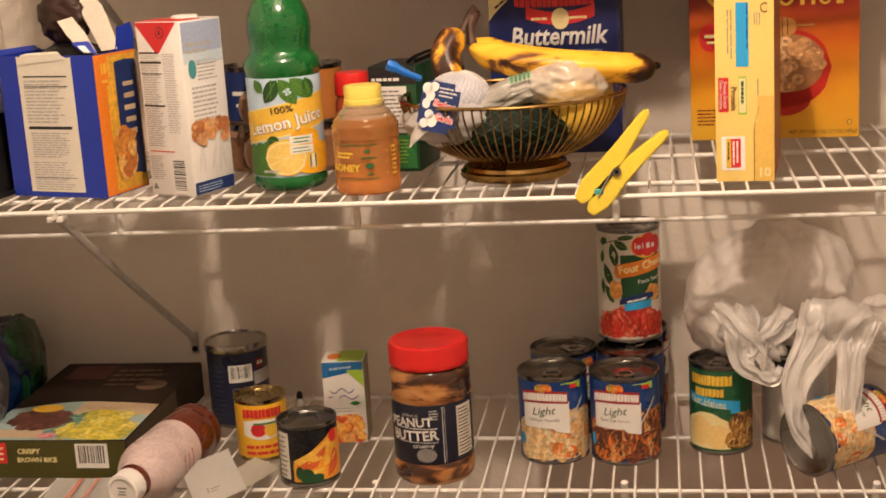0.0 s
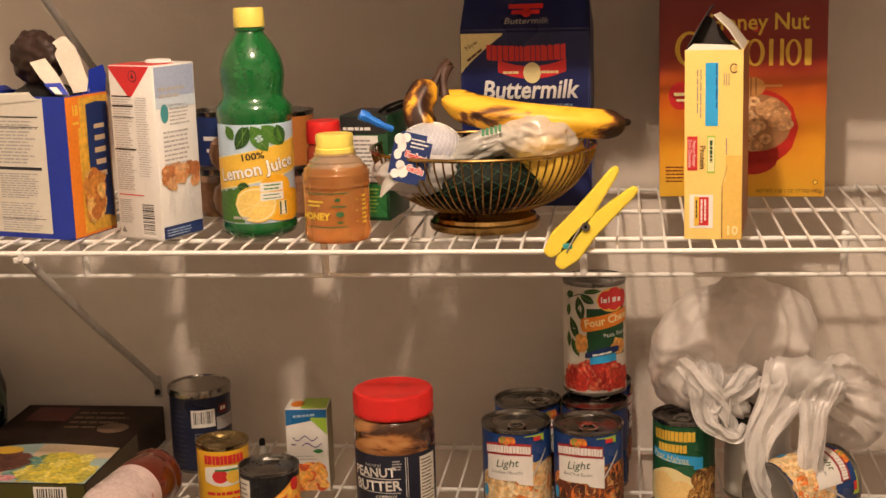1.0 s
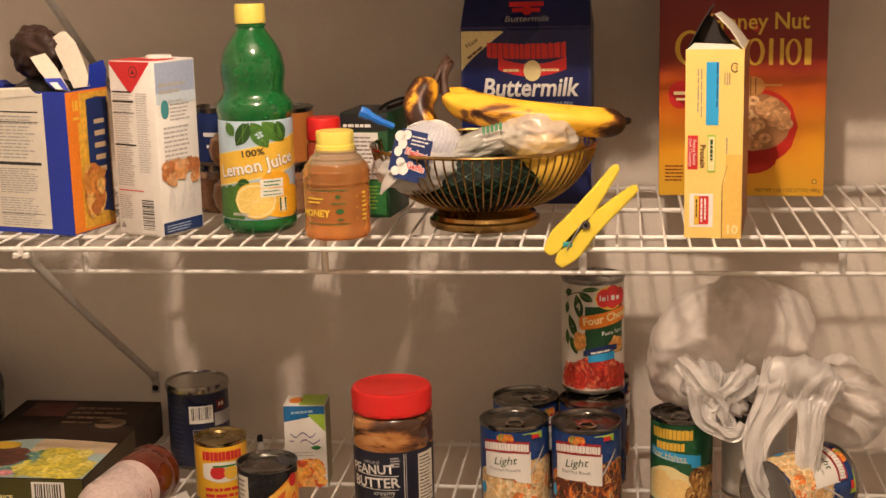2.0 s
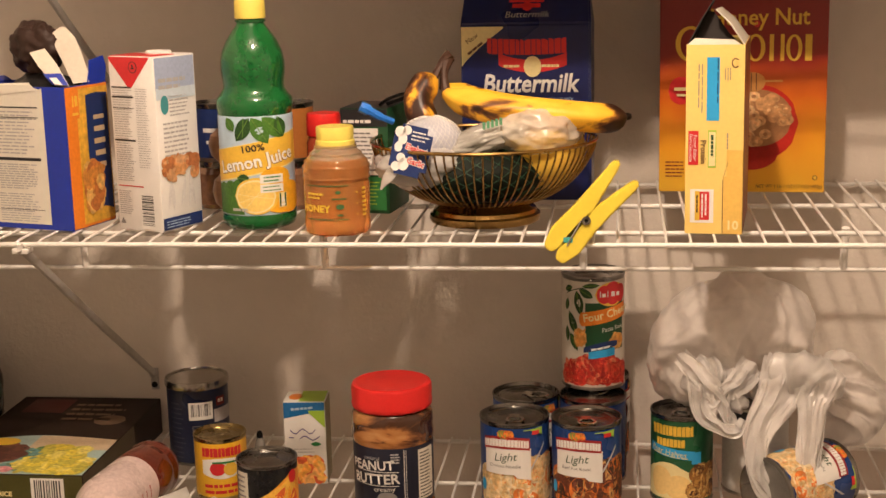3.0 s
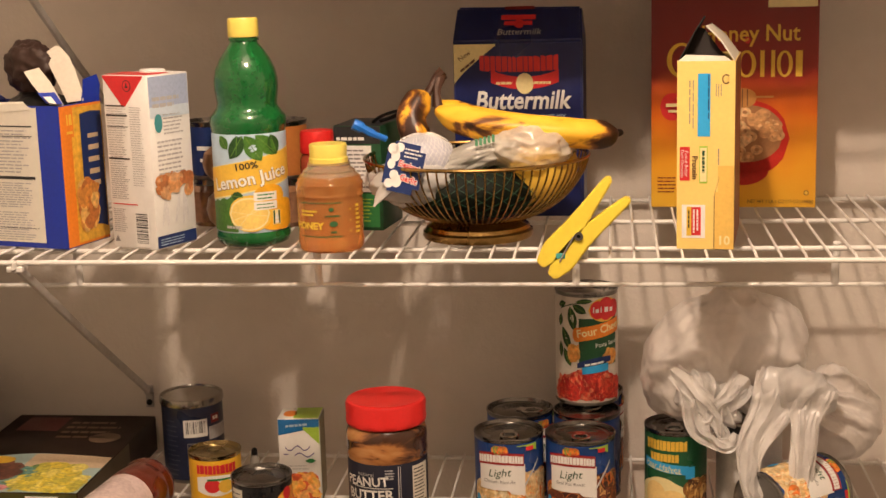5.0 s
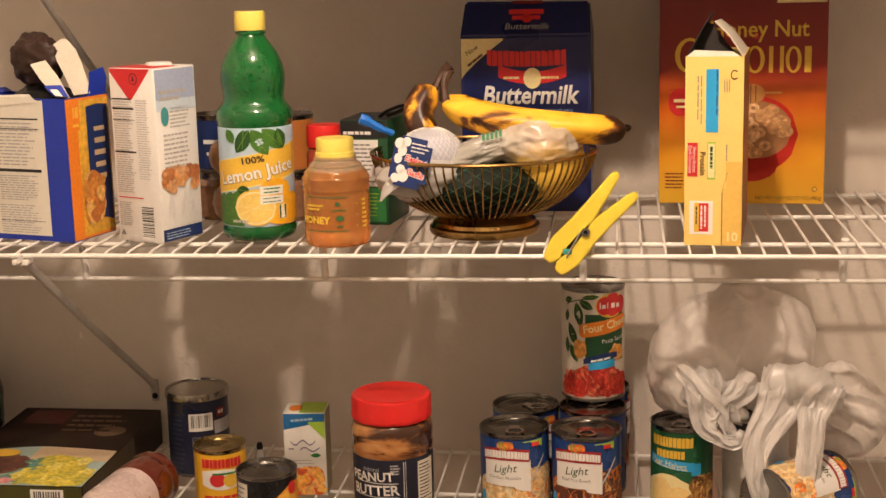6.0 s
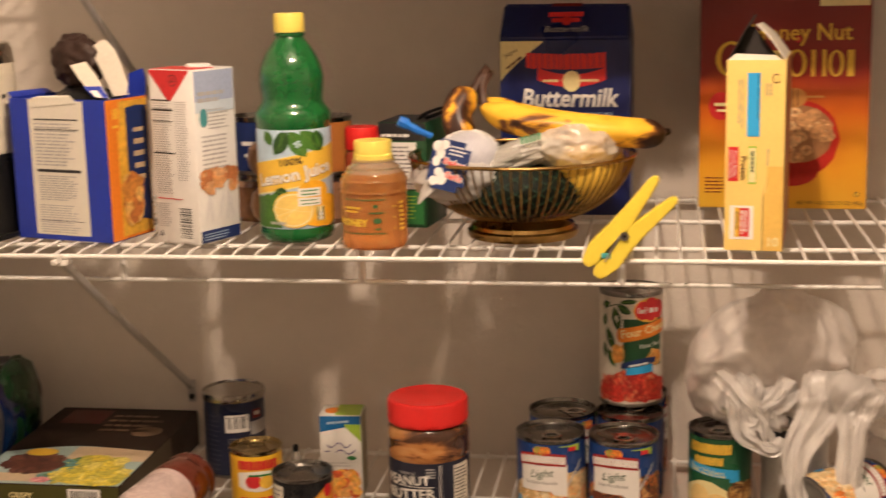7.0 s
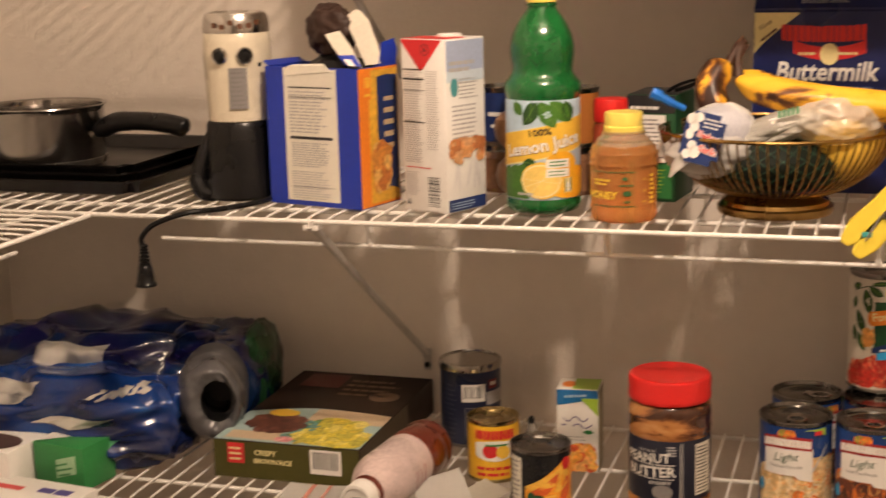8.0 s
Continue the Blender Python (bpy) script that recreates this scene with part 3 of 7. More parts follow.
part("body", lathe([(0, 0.003), (0.030, 0.002), (0.034, 0), (0.0372, 0.004), (0.0380, 0.010), (0.0375, 0.016), (0.0370, 0.020), (0.0375, 0.024), (0.0378, 0.056), (0.0368, 0.0590),
                    (0.0388, 0.0620), (0.0372, 0.0650), (0.0386, 0.0680), (0.0366, 0.0710), (0.0374, 0.0740), (0.0350, 0.0765), (0.0352, 0.0790), (0.0325, 0.0825)], 56, wobble=honey_square), HONEY, honey, smooth=1.0)
part("neck", lathe([(0.0325, 0.0825), (0.0290, 0.086), (0.0292, 0.088), (0.0250, 0.091), (0.0235, 0.093), (0.0235, 0.097), (0, 0.097)], 48), CLEAR, honey, "clear shoulder of the jar")
part("cap", lathe([(0.0205, 0.0945), (0.0214, 0.096), (0.0214, 0.1015), (0.0203, 0.1025), (0.0207, 0.115), (0.0198, 0.117), (0, 0.117)], 48, wobble=lambda a, z: 1 + 0.008 * math.cos(40 * a)), YELLOW_CAP, honey, smooth=0.5)
g = around(lambda v: 0.0372)
HGREEN = mat("dark_green_ink", (0.03, 0.11, 0.04), 0.4)
HGOLD = mat("gold_ink", (0.70, 0.50, 0.05), 0.35)
print_on("border_print", g, HGREEN, honey, [(-0.038, 0.0555, 0.012, 0.0566), (-0.038, 0.0185, 0.012, 0.0196)], h=0.0007)
lettering("HONEY", g, -0.0265, 0.0305, 0.0108, HGOLD, honey, 0.0008, bold=0.0004)
bars("name_print", g, HGOLD, honey, -0.036, 0.041, -0.014, 0.049, 2, 4, h=0.0008)
bars("small_print", g, HGOLD, honey, 0.030, 0.020, 0.037, 0.054, 7, 9, h=0.0008)
print_on("emblem", g, HGREEN, honey, [(0.000, 0.023, 0.006, 0.025), (-0.006, 0.041, 0.010, 0.0425)], [(0.001, 0.049, 0.003, 0.002), (0.003, 0.033, 0.0045, 0.003)], h=0.0007)
for k in range(3):
    print_on("dot_print", g, HGOLD, honey, discs=[(0.0225, 0.024 + k * 0.012, 0.0009, 0.001)], h=0.0008)

# almond milk carton
MILK_M = Matrix.LocRotScale((-0.555, 0.043, ZU), Euler((0, 0, radians(-25.0))), None)
CW, CD, CH = 0.0670, 0.067, 0.196
milk = thing("milk_carton", MILK_M @ pose(-CW / 2, CD / 2, 0), "white almond milk carton with red printed corner", "carton")
part("body", block(-CW / 2, CW / 2, -CD / 2, CD / 2, 0, CH, 0.0015), WHITE, milk)
front = flat((-CW / 2, -CD / 2, 0), (1, 0, 0), (0, 0, 1))
right = flat((CW / 2, -CD / 2, 0), (0, 1, 0), (0, 0, 1))
print_on("red_corner", front, RED, milk, strips=[(0.001, 0.0615, lambda u: CH - 0.002 - min(u * 1.15, (0.0615 - u) * 1.15, 0.034), CH - 0.0008)])
print_on("seal_print", front, INK, milk, discs=[(0.037, CH - 0.012, 0.0065, 0.0065)], h=0.0006)
print_on("seal_centre", front, RED, milk, discs=[(0.037, CH - 0.012, 0.0055, 0.0055)], h=0.0008)
print_on("seal_mark", front, INK, milk, [(0.0345, CH - 0.014, 0.0395, CH - 0.0125), (0.036, CH - 0.0125, 0.038, CH - 0.009)], h=0.001)
bars("nutrition_table", front, LIGHT_INK, milk, 0.004, 0.090, 0.034, 0.160, 26, 11, fill=0.32)
print_on("table_rule", front, INK, milk, [(0.003, 0.161, 0.032, 0.1625), (0.003, 0.150, 0.035, 0.1518), (0.003, 0.1015, 0.035, 0.1032), (0.003, 0.138, 0.035, 0.1388)], h=0.0006)
bars("fine_print", front, LIGHT_INK, milk, 0.004, 0.056, 0.033, 0.090, 14, 12, fill=0.4)
bars("side_print", front, LIGHT_INK, milk, 0.038, 0.072, 0.058, 0.162, 34, 13, fill=0.26)
print_on("red_line", front, RED, milk, [(0.004, 0.050, 0.042, 0.0512)])
bars("fine_print", front, LIGHT_INK, milk, 0.004, 0.018, 0.026, 0.046, 12, 14, fill=0.4)
barcode(front, milk, 0.036, 0.003, 0.058, 0.044, 4, upright=False)
print_on("recycle_mark", front, GREY_INK, milk, strips=[(0.004, 0.011, 0.007, lambda u: 0.014 - abs(u - 0.0075) * 1.6)])
print_on("blue_fade", right, mat("soft_blue_print", (0.36, 0.43, 0.60), 0.4, vary=0.15), milk, [(0.0015, 0.158, CD - 0.002, CH - 0.002)])
print_on("blue_fade_pale", right, mat("pale_blue_print", (0.55, 0.64, 0.72), 0.4), milk, [(0.0015, 0.148, CD - 0.002, 0.1605)], h=0.0005)
bars("heading_print", right, LIGHT_INK, milk, 0.006, 0.158, 0.052, 0.173, 2, 21, h=0.0007)
print_on("seal_print", right, mat("teal_print", (0.06, 0.28, 0.30), 0.4), milk, discs=[(0.014, 0.142, 0.0065, 0.0105)], h=0.0007)
bars("story_print", right, LIGHT_INK, milk, 0.022, 0.128, 0.054, 0.153, 6, 22, fill=0.4)
bars("story_print", right, LIGHT_INK, milk, 0.010, 0.083, 0.054, 0.124, 8, 23, fill=0.4)
for k, (u0, v0, a, length, width) in enumerate(((0.010, 0.024, 78, 0.036, 0.0032), (0.020, 0.022, 96, 0.042, 0.0040), (0.031, 0.026, 74, 0.036, 0.0036), (0.044, 0.022, 84, 0.046, 0.0036), (0.054, 0.024, 100, 0.036, 0.0026))):
    print_on("milk_splash", moved(right, u0, v0, a), mat("milk_shade_print", (0.66, 0.65, 0.64), 0.4, vary=0.2, scale=90), milk, strips=[(0, length, lambda x, w=width, n=length: -w * math.sin(math.pi * x / n) ** 0.7, lambda x, w=width, n=length: w * 0.5 * math.sin(math.pi * x / n) + 0.0001)], h=0.0006 + k * 0.0001)
scatter("almond_print", right, pieces("almond_print", [(0.55, 0.22, 0.07), (0.62, 0.30, 0.11), (0.42, 0.15, 0.05), (0.60, 0.33, 0.16)]), milk, lambda u, v: v > 0.058 + 0.012 * abs(math.sin(u * 170)), (0.004, 0.054, CD - 0.003, 0.084), 26, 0.0062, 5, h=0.0013, oval=0.7)
print_on("blue_base", right, NAVY, milk, [(0.0012, 0.002, CD - 0.002, 0.0155)], h=0.0006)
bars("base_print", right, SKY, milk, 0.006, 0.004, 0.05, 0.013, 3, 25, h=0.0008, fill=0.35)
part("cap", lathe([(0, 0.004), (0.013, 0.004), (0.0145, 0.003), (0.0148, 0.0), (0, 0.0)], 28), WHITE, milk, at=pose(0.004, 0.008, CH))
part("top_print", block(-CW / 2 + 0.002, CW / 2 - 0.002, -CD / 2 + 0.002, CD / 2 - 0.03, CH + 0.0002, CH + 0.0008), RED, milk)

# open cracker box with its bag and torn flaps
BM = Matrix.LocRotScale((-0.6625, 0.053, ZU), Euler((0, 0, radians(-15.5))), None)
BW, BD, BH = 0.134, 0.080, 0.163
crate = thing("cracker_box", BM @ pose(-BW / 2, BD / 2, 0), "blue open cracker box with torn top flaps", "box")
part("body", open_box(BW, BD, BH), BLUE, crate)
front = flat((-BW / 2, -BD / 2, 0), (1, 0, 0), (0, 0, 1))
right = flat((BW / 2, -BD / 2, 0), (0, 1, 0), (0, 0, 1))
print_on("nutrition_panel", front, PAPER, crate, strips=[(0.027, 0.104, 0.006, lambda u: BH - 0.001 + 0.0015 * math.sin(u * 300))])
print_on("table_rule", front, INK, crate, [(0.034, 0.139, 0.096, 0.1405), (0.034, 0.079, 0.096, 0.0825), (0.034, 0.128, 0.096, 0.1288), (0.034, 0.022, 0.096, 0.0226)], h=0.0007)
bars("nutrition_table", front, LIGHT_INK, crate, 0.034, 0.086, 0.094, 0.137, 13, 31, h=0.0007, fill=0.4)
bars("nutrition_table", front, LIGHT_INK, crate, 0.036, 0.046, 0.090, 0.076, 11, 32, h=0.0007, fill=0.45)
bars("fine_print", front, LIGHT_INK, crate, 0.034, 0.008, 0.092, 0.042, 12, 33, h=0.0007, fill=0.4)
print_on("orange_side", right, ORANGE, crate, [(0.0006, 0.001, BD - 0.001, BH - 0.001)])
print_on("gold_print", right, mat("golden_fade_print", (0.74, 0.42, 0.05), 0.4, vary=0.45, scale=40), crate, [(0.020, 0.004, 0.079, BH - 0.004)], h=0.0006)
print_on("count_flag", right, ORANGE, crate, [(0.009, 0.126, 0.024, BH - 0.004)], h=0.0009)
print_on("count_print", right, GOLD, crate, [(0.012, 0.140, 0.0145, 0.152), (0.0165, 0.140, 0.0215, 0.152), (0.011, 0.130, 0.022, 0.133)], h=0.0011)
navy_side = print_on("navy_panel", right, NAVY, crate, strips=[(0.036, 0.076, lambda u: 0.014 + 0.006 * math.sin((u - 0.036) * 75), lambda u: BH - 0.010 - 0.10 * abs(u - 0.056))], h=0.0014)
print_on("name_shape", right, mat("tan_letter_print", (0.55, 0.42, 0.26), 0.45), navy_side, [(0.048, 0.122, 0.068, 0.127), (0.048, 0.108, 0.068, 0.114), (0.047, 0.094, 0.068, 0.100), (0.048, 0.080, 0.067, 0.086), (0.048, 0.066, 0.067, 0.072)], h=0.0017)
scatter("cracker_picture", right, pieces("cracker_print", [(0.72, 0.36, 0.07), (0.62, 0.26, 0.05), (0.50, 0.17, 0.04), (0.78, 0.48, 0.15)]), crate, lambda u, v: ((u - 0.040) / 0.016) ** 2 + ((v - 0.046) / 0.026) ** 2 < 1, (0.022, 0.018, 0.060, 0.076), 22, 0.010, 18, h=0.0018)
FLAP_IN = mat("raw_card", (0.62, 0.57, 0.48), 0.8, vary=0.1)


def flap(parent, pts, material, lab="", name="flap", thick=0.0009):
    """A bent card flap: rows of two points, given thickness."""
    bm = bmesh.new()
    rows = [[bm.verts.new(p) for p in r] for r in pts]
    for a, b in zip(rows, rows[1:]):
        for k in range(len(a) - 1):
            bm.faces.new((a[k], a[k + 1], b[k + 1], b[k]))
    bmesh.ops.recalc_face_normals(bm, faces=bm.faces)
    ret = bmesh.ops.solidify(bm, geom=list(bm.faces), thickness=thick)
    return part(name, bm, material, parent, lab, smooth=0.7)


# blue end flap standing up, torn white card and a narrow strip
flap(crate, [[(0.066, 0.004, BH - 0.002), (0.066, 0.039, BH - 0.002)], [(0.0675, 0.008, BH + 0.014), (0.068, 0.040, BH + 0.018)], [(0.064, 0.014, BH + 0.026), (0.066, 0.038, BH + 0.030)]], BLUE, "blue card end flap torn open")
flap(crate, [[(0.055, -0.006, BH + 0.001), (0.064, 0.000, BH + 0.002), (0.067, 0.008, BH + 0.002)], [(0.044, -0.004, BH + 0.020), (0.056, 0.002, BH + 0.022), (0.066, 0.008, BH + 0.014)], [(0.032, -0.002, BH + 0.040), (0.045, 0.006, BH + 0.044), (0.058, 0.010, BH + 0.034)], [(0.024, 0.002, BH + 0.052), (0.034, 0.010, BH + 0.060), (0.049, 0.012, BH + 0.052)], [(0.023, 0.006, BH + 0.058), (0.030, 0.012, BH + 0.064), (0.036, 0.014, BH + 0.063)]], FLAP_IN, "raw grey-white inside of a torn flap")
flap(crate, [[(0.048, -0.030, BH + 0.001), (0.062, -0.022, BH - 0.001)], [(0.026, -0.028, BH + 0.022), (0.042, -0.016, BH + 0.024)], [(0.010, -0.022, BH + 0.037), (0.024, -0.012, BH + 0.041)]], FLAP_IN, "narrow torn card strip")
flap(crate, [[(0.047, -0.033, BH + 0.0025), (0.062, -0.024, BH + 0.001)], [(0.034, -0.031, BH + 0.014), (0.050, -0.021, BH + 0.014)]], BLUE, "blue card edge")
flap(crate, [[(0.052, -0.035, BH + 0.003), (0.059, -0.031, BH + 0.002)], [(0.044, -0.034, BH + 0.010), (0.051, -0.030, BH + 0.010)]], WHITE, "small white printed tab")
flap(crate, [[(-0.066, 0.036, BH), (-0.066, -0.036, BH)], [(-0.074, 0.034, BH + 0.005), (-0.074, -0.034, BH + 0.006)]], BLUE, "blue side flap folded out")
flap(crate, [[(-0.036, -BD / 2 - 0.0012, BH - 0.010), (0.030, -BD / 2 - 0.0012, BH - 0.004)], [(-0.034, -BD / 2 - 0.0008, BH + 0.001), (0.022, -BD / 2 - 0.0006, BH + 0.003)], [(-0.028, -BD / 2 + 0.004, BH + 0.003), (0.016, -BD / 2 + 0.005, BH + 0.0045)]], PAPER, "torn cream paper edge")
DARK_BAG = mat("dark_brown_wrapper", (0.030, 0.012, 0.007), 0.55, vary=0.35, scale=40, bump=0.5, bump_scale=60)
crumple("inner_bag", DARK_BAG, crate, (-0.002, 0.008, BH + 0.040), (0.031, 0.018, 0.029), 4, 0.20, 1.8, 60, 40, "dark brown wrapper pushed out of the box", crease=1.0)
crumple("inner_bag", BLACK_PLASTIC, crate, (0.012, 0.0, BH - 0.014), (0.048, 0.034, 0.026), 9, 0.14, 2.2, 36, 24, "dark inner bag")

# bar box standing on end, its top torn open
bars_box = thing("snack_bar_box", pose(0.0500, 0.040, ZU, 0, 0, -6.9) @ pose(0, 0.075, 0), "yellow snack bar box standing open on end", "box")
NW, ND, NH = 0.060, 0.150, 0.200
BAR_YELLOW = mat("warm_yellow_card", (0.82, 0.60, 0.18), 0.45, vary=0.06)
part("body", open_box(NW, ND, NH), BAR_YELLOW, bars_box)
front = flat((-NW / 2, -ND / 2, 0), (1, 0, 0), (0, 0, 1))
right = flat((NW / 2, -ND / 2, 0), (0, 1, 0), (0, 0, 1))
print_on("orange_side", right, mat("rust_photo_print", (0.34, 0.10, 0.02), 0.45, vary=0.6, scale=60), bars_box, [(0.0006, 0.001, ND - 0.001, NH - 0.001)])
print_on("overlap_panel", front, mat("deep_yellow_card", (0.74, 0.48, 0.11), 0.45), bars_box, [(0.0395, 0.0005, 0.0595, 0.062), (0.043, 0.062, 0.0595, 0.090)], h=0.0008)
print_on("panel_edge", front, BROWN, bars_box, strips=[(0.0390, 0.0398, 0.0005, 0.058), (0.0394, 0.0445, lambda u: 0.0575 + (u - 0.0394) * 4, lambda u: 0.0588 + (u - 0.0394) * 4)], h=0.0010)
print_on("blue_panel", front, CYAN, bars_box, [(0.0215, 0.121, 0.0345, 0.187)])
down = lambda u, v: moved(front, u, v, -90)
bars("panel_print", down(0.0, 0.0), NAVY, bars_box, -0.186, 0.0315, -0.126, 0.0350, 1, 3, h=0.0006, fill=0.3)
bars("fine_print", down(0, 0), GREY_INK, bars_box, -0.180, 0.0120, -0.124, 0.0190, 2, 41, fill=0.3)
bars("fine_print", down(0, 0), GREY_INK, bars_box, -0.176, 0.0395, -0.162, 0.0470, 3, 42, fill=0.35)
bars("fine_print", down(0, 0), GREY_INK, bars_box, -0.108, 0.0425, -0.084, 0.0445, 1, 43, fill=0.6)
print_on("round_mark", front, BROWN, bars_box, discs=[(0.0505, 0.181, 0.0042, 0.0052)])
print_on("round_mark_centre", front, BAR_YELLOW, bars_box, [(0.051, 0.178, 0.0555, 0.184)], [(0.0505, 0.181, 0.0030, 0.0038)], h=0.0006)
print_on("red_flag", front, RED, bars_box, [(0.003, 0.074, 0.0135, 0.110)], h=0.0005)
lettering("Peanut Butter", down(0.0100, 0.092), 0, 0, 0.0052, WHITE, bars_box, 0.0008, wide=0.95)
lettering("Dark Chocolate", down(0.0056, 0.092), 0, 0, 0.0048, WHITE, bars_box, 0.0008, wide=0.95)
lettering("Protein", down(0.0185, 0.088), 0, 0, 0.0085, BROWN, bars_box, 0.0008, bold=0.0001)
print_on("brand_badge", front, LIME, bars_box, [(0.0235, 0.071, 0.0320, 0.111)], h=0.0005)
print_on("brand_badge_centre", front, CREAM, bars_box, [(0.0243, 0.073, 0.0312, 0.109)], h=0.0007)
bars("brand_bar", down(0, 0), DKGREEN, bars_box, -0.106, 0.0255, -0.076, 0.0300, 1, 45, h=0.0009, fill=0.6)
print_on("coupon", front, WHITE, bars_box, [(0.0055, 0.012, 0.0300, 0.048)], h=0.0004)
print_on("coupon_red", front, RED, bars_box, [(0.0145, 0.015, 0.0255, 0.0455)], h=0.0006)
print_on("coupon_gold", front, GOLD, bars_box, [(0.0105, 0.0145, 0.0155, 0.046)], h=0.0008)
bars("coupon_print", down(0, 0), WHITE, bars_box, -0.043, 0.0165, -0.017, 0.0240, 2, 46, h=0.0009, fill=0.5)
bars("coupon_print", down(0, 0), INK, bars_box, -0.042, 0.0115, -0.018, 0.0145, 1, 47, h=0.0010, fill=0.5)
lettering("10", front, 0.0495, 0.0095, 0.0135, CREAM, bars_box, 0.0011, bold=0.0004)
# card inside the open box, its shade put into the colour
BOX_SHADE = mat("shaded_card_inside", (0.018, 0.013, 0.011), 0.8)
flap(bars_box, [[(-NW / 2 + 0.001, -ND / 2, NH), (NW / 2 - 0.004, -ND / 2, NH)], [(-NW / 2 + 0.008, -ND / 2 + 0.012, NH + 0.006), (NW / 2 - 0.012, -ND / 2 + 0.016, NH + 0.004)]], FLAP_IN, "white inside of the front flap")
flap(bars_box, [[(-NW / 2, -ND / 2 + 0.002, NH - 0.001), (-NW / 2, ND / 2 - 0.02, NH - 0.001)], [(-0.016, -ND / 2 + 0.014, NH + 0.026), (-0.018, ND / 2 - 0.03, NH + 0.024)], [(-0.004, -ND / 2 + 0.022, NH + 0.046), (-0.008, ND / 2 - 0.04, NH + 0.042)]], BOX_SHADE, "side flap standing up, coloured as in shade")
flap(bars_box, [[(NW / 2, -ND / 2 + 0.002, NH - 0.001), (NW / 2, ND / 2 - 0.02, NH - 0.001)], [(0.014, -ND / 2 + 0.006, NH + 0.022), (0.014, ND / 2 - 0.03, NH + 0.022)], [(-0.001, -ND / 2 + 0.010, NH + 0.036), (0.0, ND / 2 - 0.04, NH + 0.034)]], FLAP_IN, "raw card side flap leaning inwards")
flap(bars_box, [[(-NW / 2 + 0.003, -ND / 2 + 0.030, NH - 0.004), (NW / 2 - 0.004, -ND / 2 + 0.030, NH - 0.004)], [(-0.020, -ND / 2 + 0.032, NH + 0.014), (0.012, -ND / 2 + 0.032, NH + 0.010)], [(-0.012, -ND / 2 + 0.034, NH + 0.034), (-0.004, -ND / 2 + 0.034, NH + 0.032)]], BOX_SHADE, "inside of the torn back flap, coloured as in shade")
# block added to fill the opening with the same shade colour
part("shade_filler", block(-NW / 2 + 0.004, NW / 2 - 0.004, -ND / 2 + 0.01, ND / 2 - 0.01, 0.002, NH - 0.012, 0.006), BOX_SHADE, bars_box)

# cereal box
CBW, CBD, CBH = 0.2005, 0.062, 0.300
cm = Matrix.LocRotScale((0.0, 0.310, ZU), Euler((0, 0, radians(-3.7))), None)
cereal = thing("cereal_box", cm @ pose(CBW / 2, CBD / 2, 0), "red and yellow honey nut cereal box", "box")


def fade(name, stops, lo, hi, rough=0.38):
    """Printed card whose ink runs from one colour to the next up the box."""
    m = mat(name, stops[0][1], rough)
    nt = m.node_tree
    p = nt.nodes["Principled BSDF"]
    co, sep, mr, ramp = nt.nodes.new("ShaderNodeTexCoord"), nt.nodes.new("ShaderNodeSeparateXYZ"), nt.nodes.new("ShaderNodeMapRange"), nt.nodes.new("ShaderNodeValToRGB")
    no, ad = nt.nodes.new("ShaderNodeTexNoise"), nt.nodes.new("ShaderNodeMath")
    no.inputs["Scale"].default_value = 14
    ad.operation, ad.inputs[1].default_value = "MULTIPLY_ADD", 0.06
    mr.inputs[1].default_value, mr.inputs[2].default_value = lo, hi
    while len(ramp.color_ramp.elements) < len(stops):
        ramp.color_ramp.elements.new(0.5)
    for k, (q, c) in enumerate(stops):
        ramp.color_ramp.elements[k].position = q
        ramp.color_ramp.elements[k].color = (*c, 1)
    nt.links.new(co.outputs["Object"], sep.inputs[0])
    nt.links.new(co.outputs["Object"], no.inputs["Vector"])
    nt.links.new(no.outputs["Fac"], ad.inputs[0])
    nt.links.new(sep.outputs["Z"], ad.inputs[2])
    nt.links.new(ad.outputs[0], mr.inputs[0])
    nt.links.new(mr.outputs[0], ramp.inputs[0])
    nt.links.new(ramp.outputs[0], p.inputs["Base Color"])
    return m


CEREAL = fade("cereal_card", [(0.0, (0.80, 0.47, 0.04)), (0.20, (0.80, 0.36, 0.02)), (0.42, (0.60, 0.13, 0.008)), (0.62, (0.26, 0.014, 0.006)), (1.0, (0.17, 0.007, 0.005))], 0.03, 0.30)
part("body", block(-CBW / 2, CBW / 2, -CBD / 2, CBD / 2, 0, CBH, 0.0015), CEREAL, cereal)
front = flat((-CBW / 2, -CBD / 2, 0), (1, 0, 0), (0, 0, 1))
lettering("Honey Nut", front, 0.119, 0.2135, 0.028, GOLD, cereal, 0.0006, wide=0.92, bold=0.0004)
# the name of the brand as plain golden shapes
bm = bmesh.new()
for cu_, cv_, ru_, rv_, wd in ((0.037, 0.183, 0.018, 0.0215, 0.0060), (0.115, 0.1775, 0.0115, 0.0165, 0.0050), (0.1605, 0.1770, 0.0095, 0.0160, 0.0045)):
    for k in range(28):
        a0, a1 = 2 * math.pi * k / 28, 2 * math.pi * (k + 1) / 28
        bm.faces.new([bm.verts.new(front(cu_ + q * math.cos(a), cv_ + r * math.sin(a), 0.0006)) for q, r, a in ((ru_ - wd, rv_ - wd * 0.6, a0), (ru_, rv_, a0), (ru_, rv_, a1), (ru_ - wd, rv_ - wd * 0.6, a1))])
for u0, v0, u1, v1 in ((0.1315, 0.1615, 0.1365, 0.1935), (0.1445, 0.1615, 0.1490, 0.1935), (0.1735, 0.1615, 0.1815, 0.1930)):
    rect(bm, front, u0, v0, u1, v1, 0.0006)
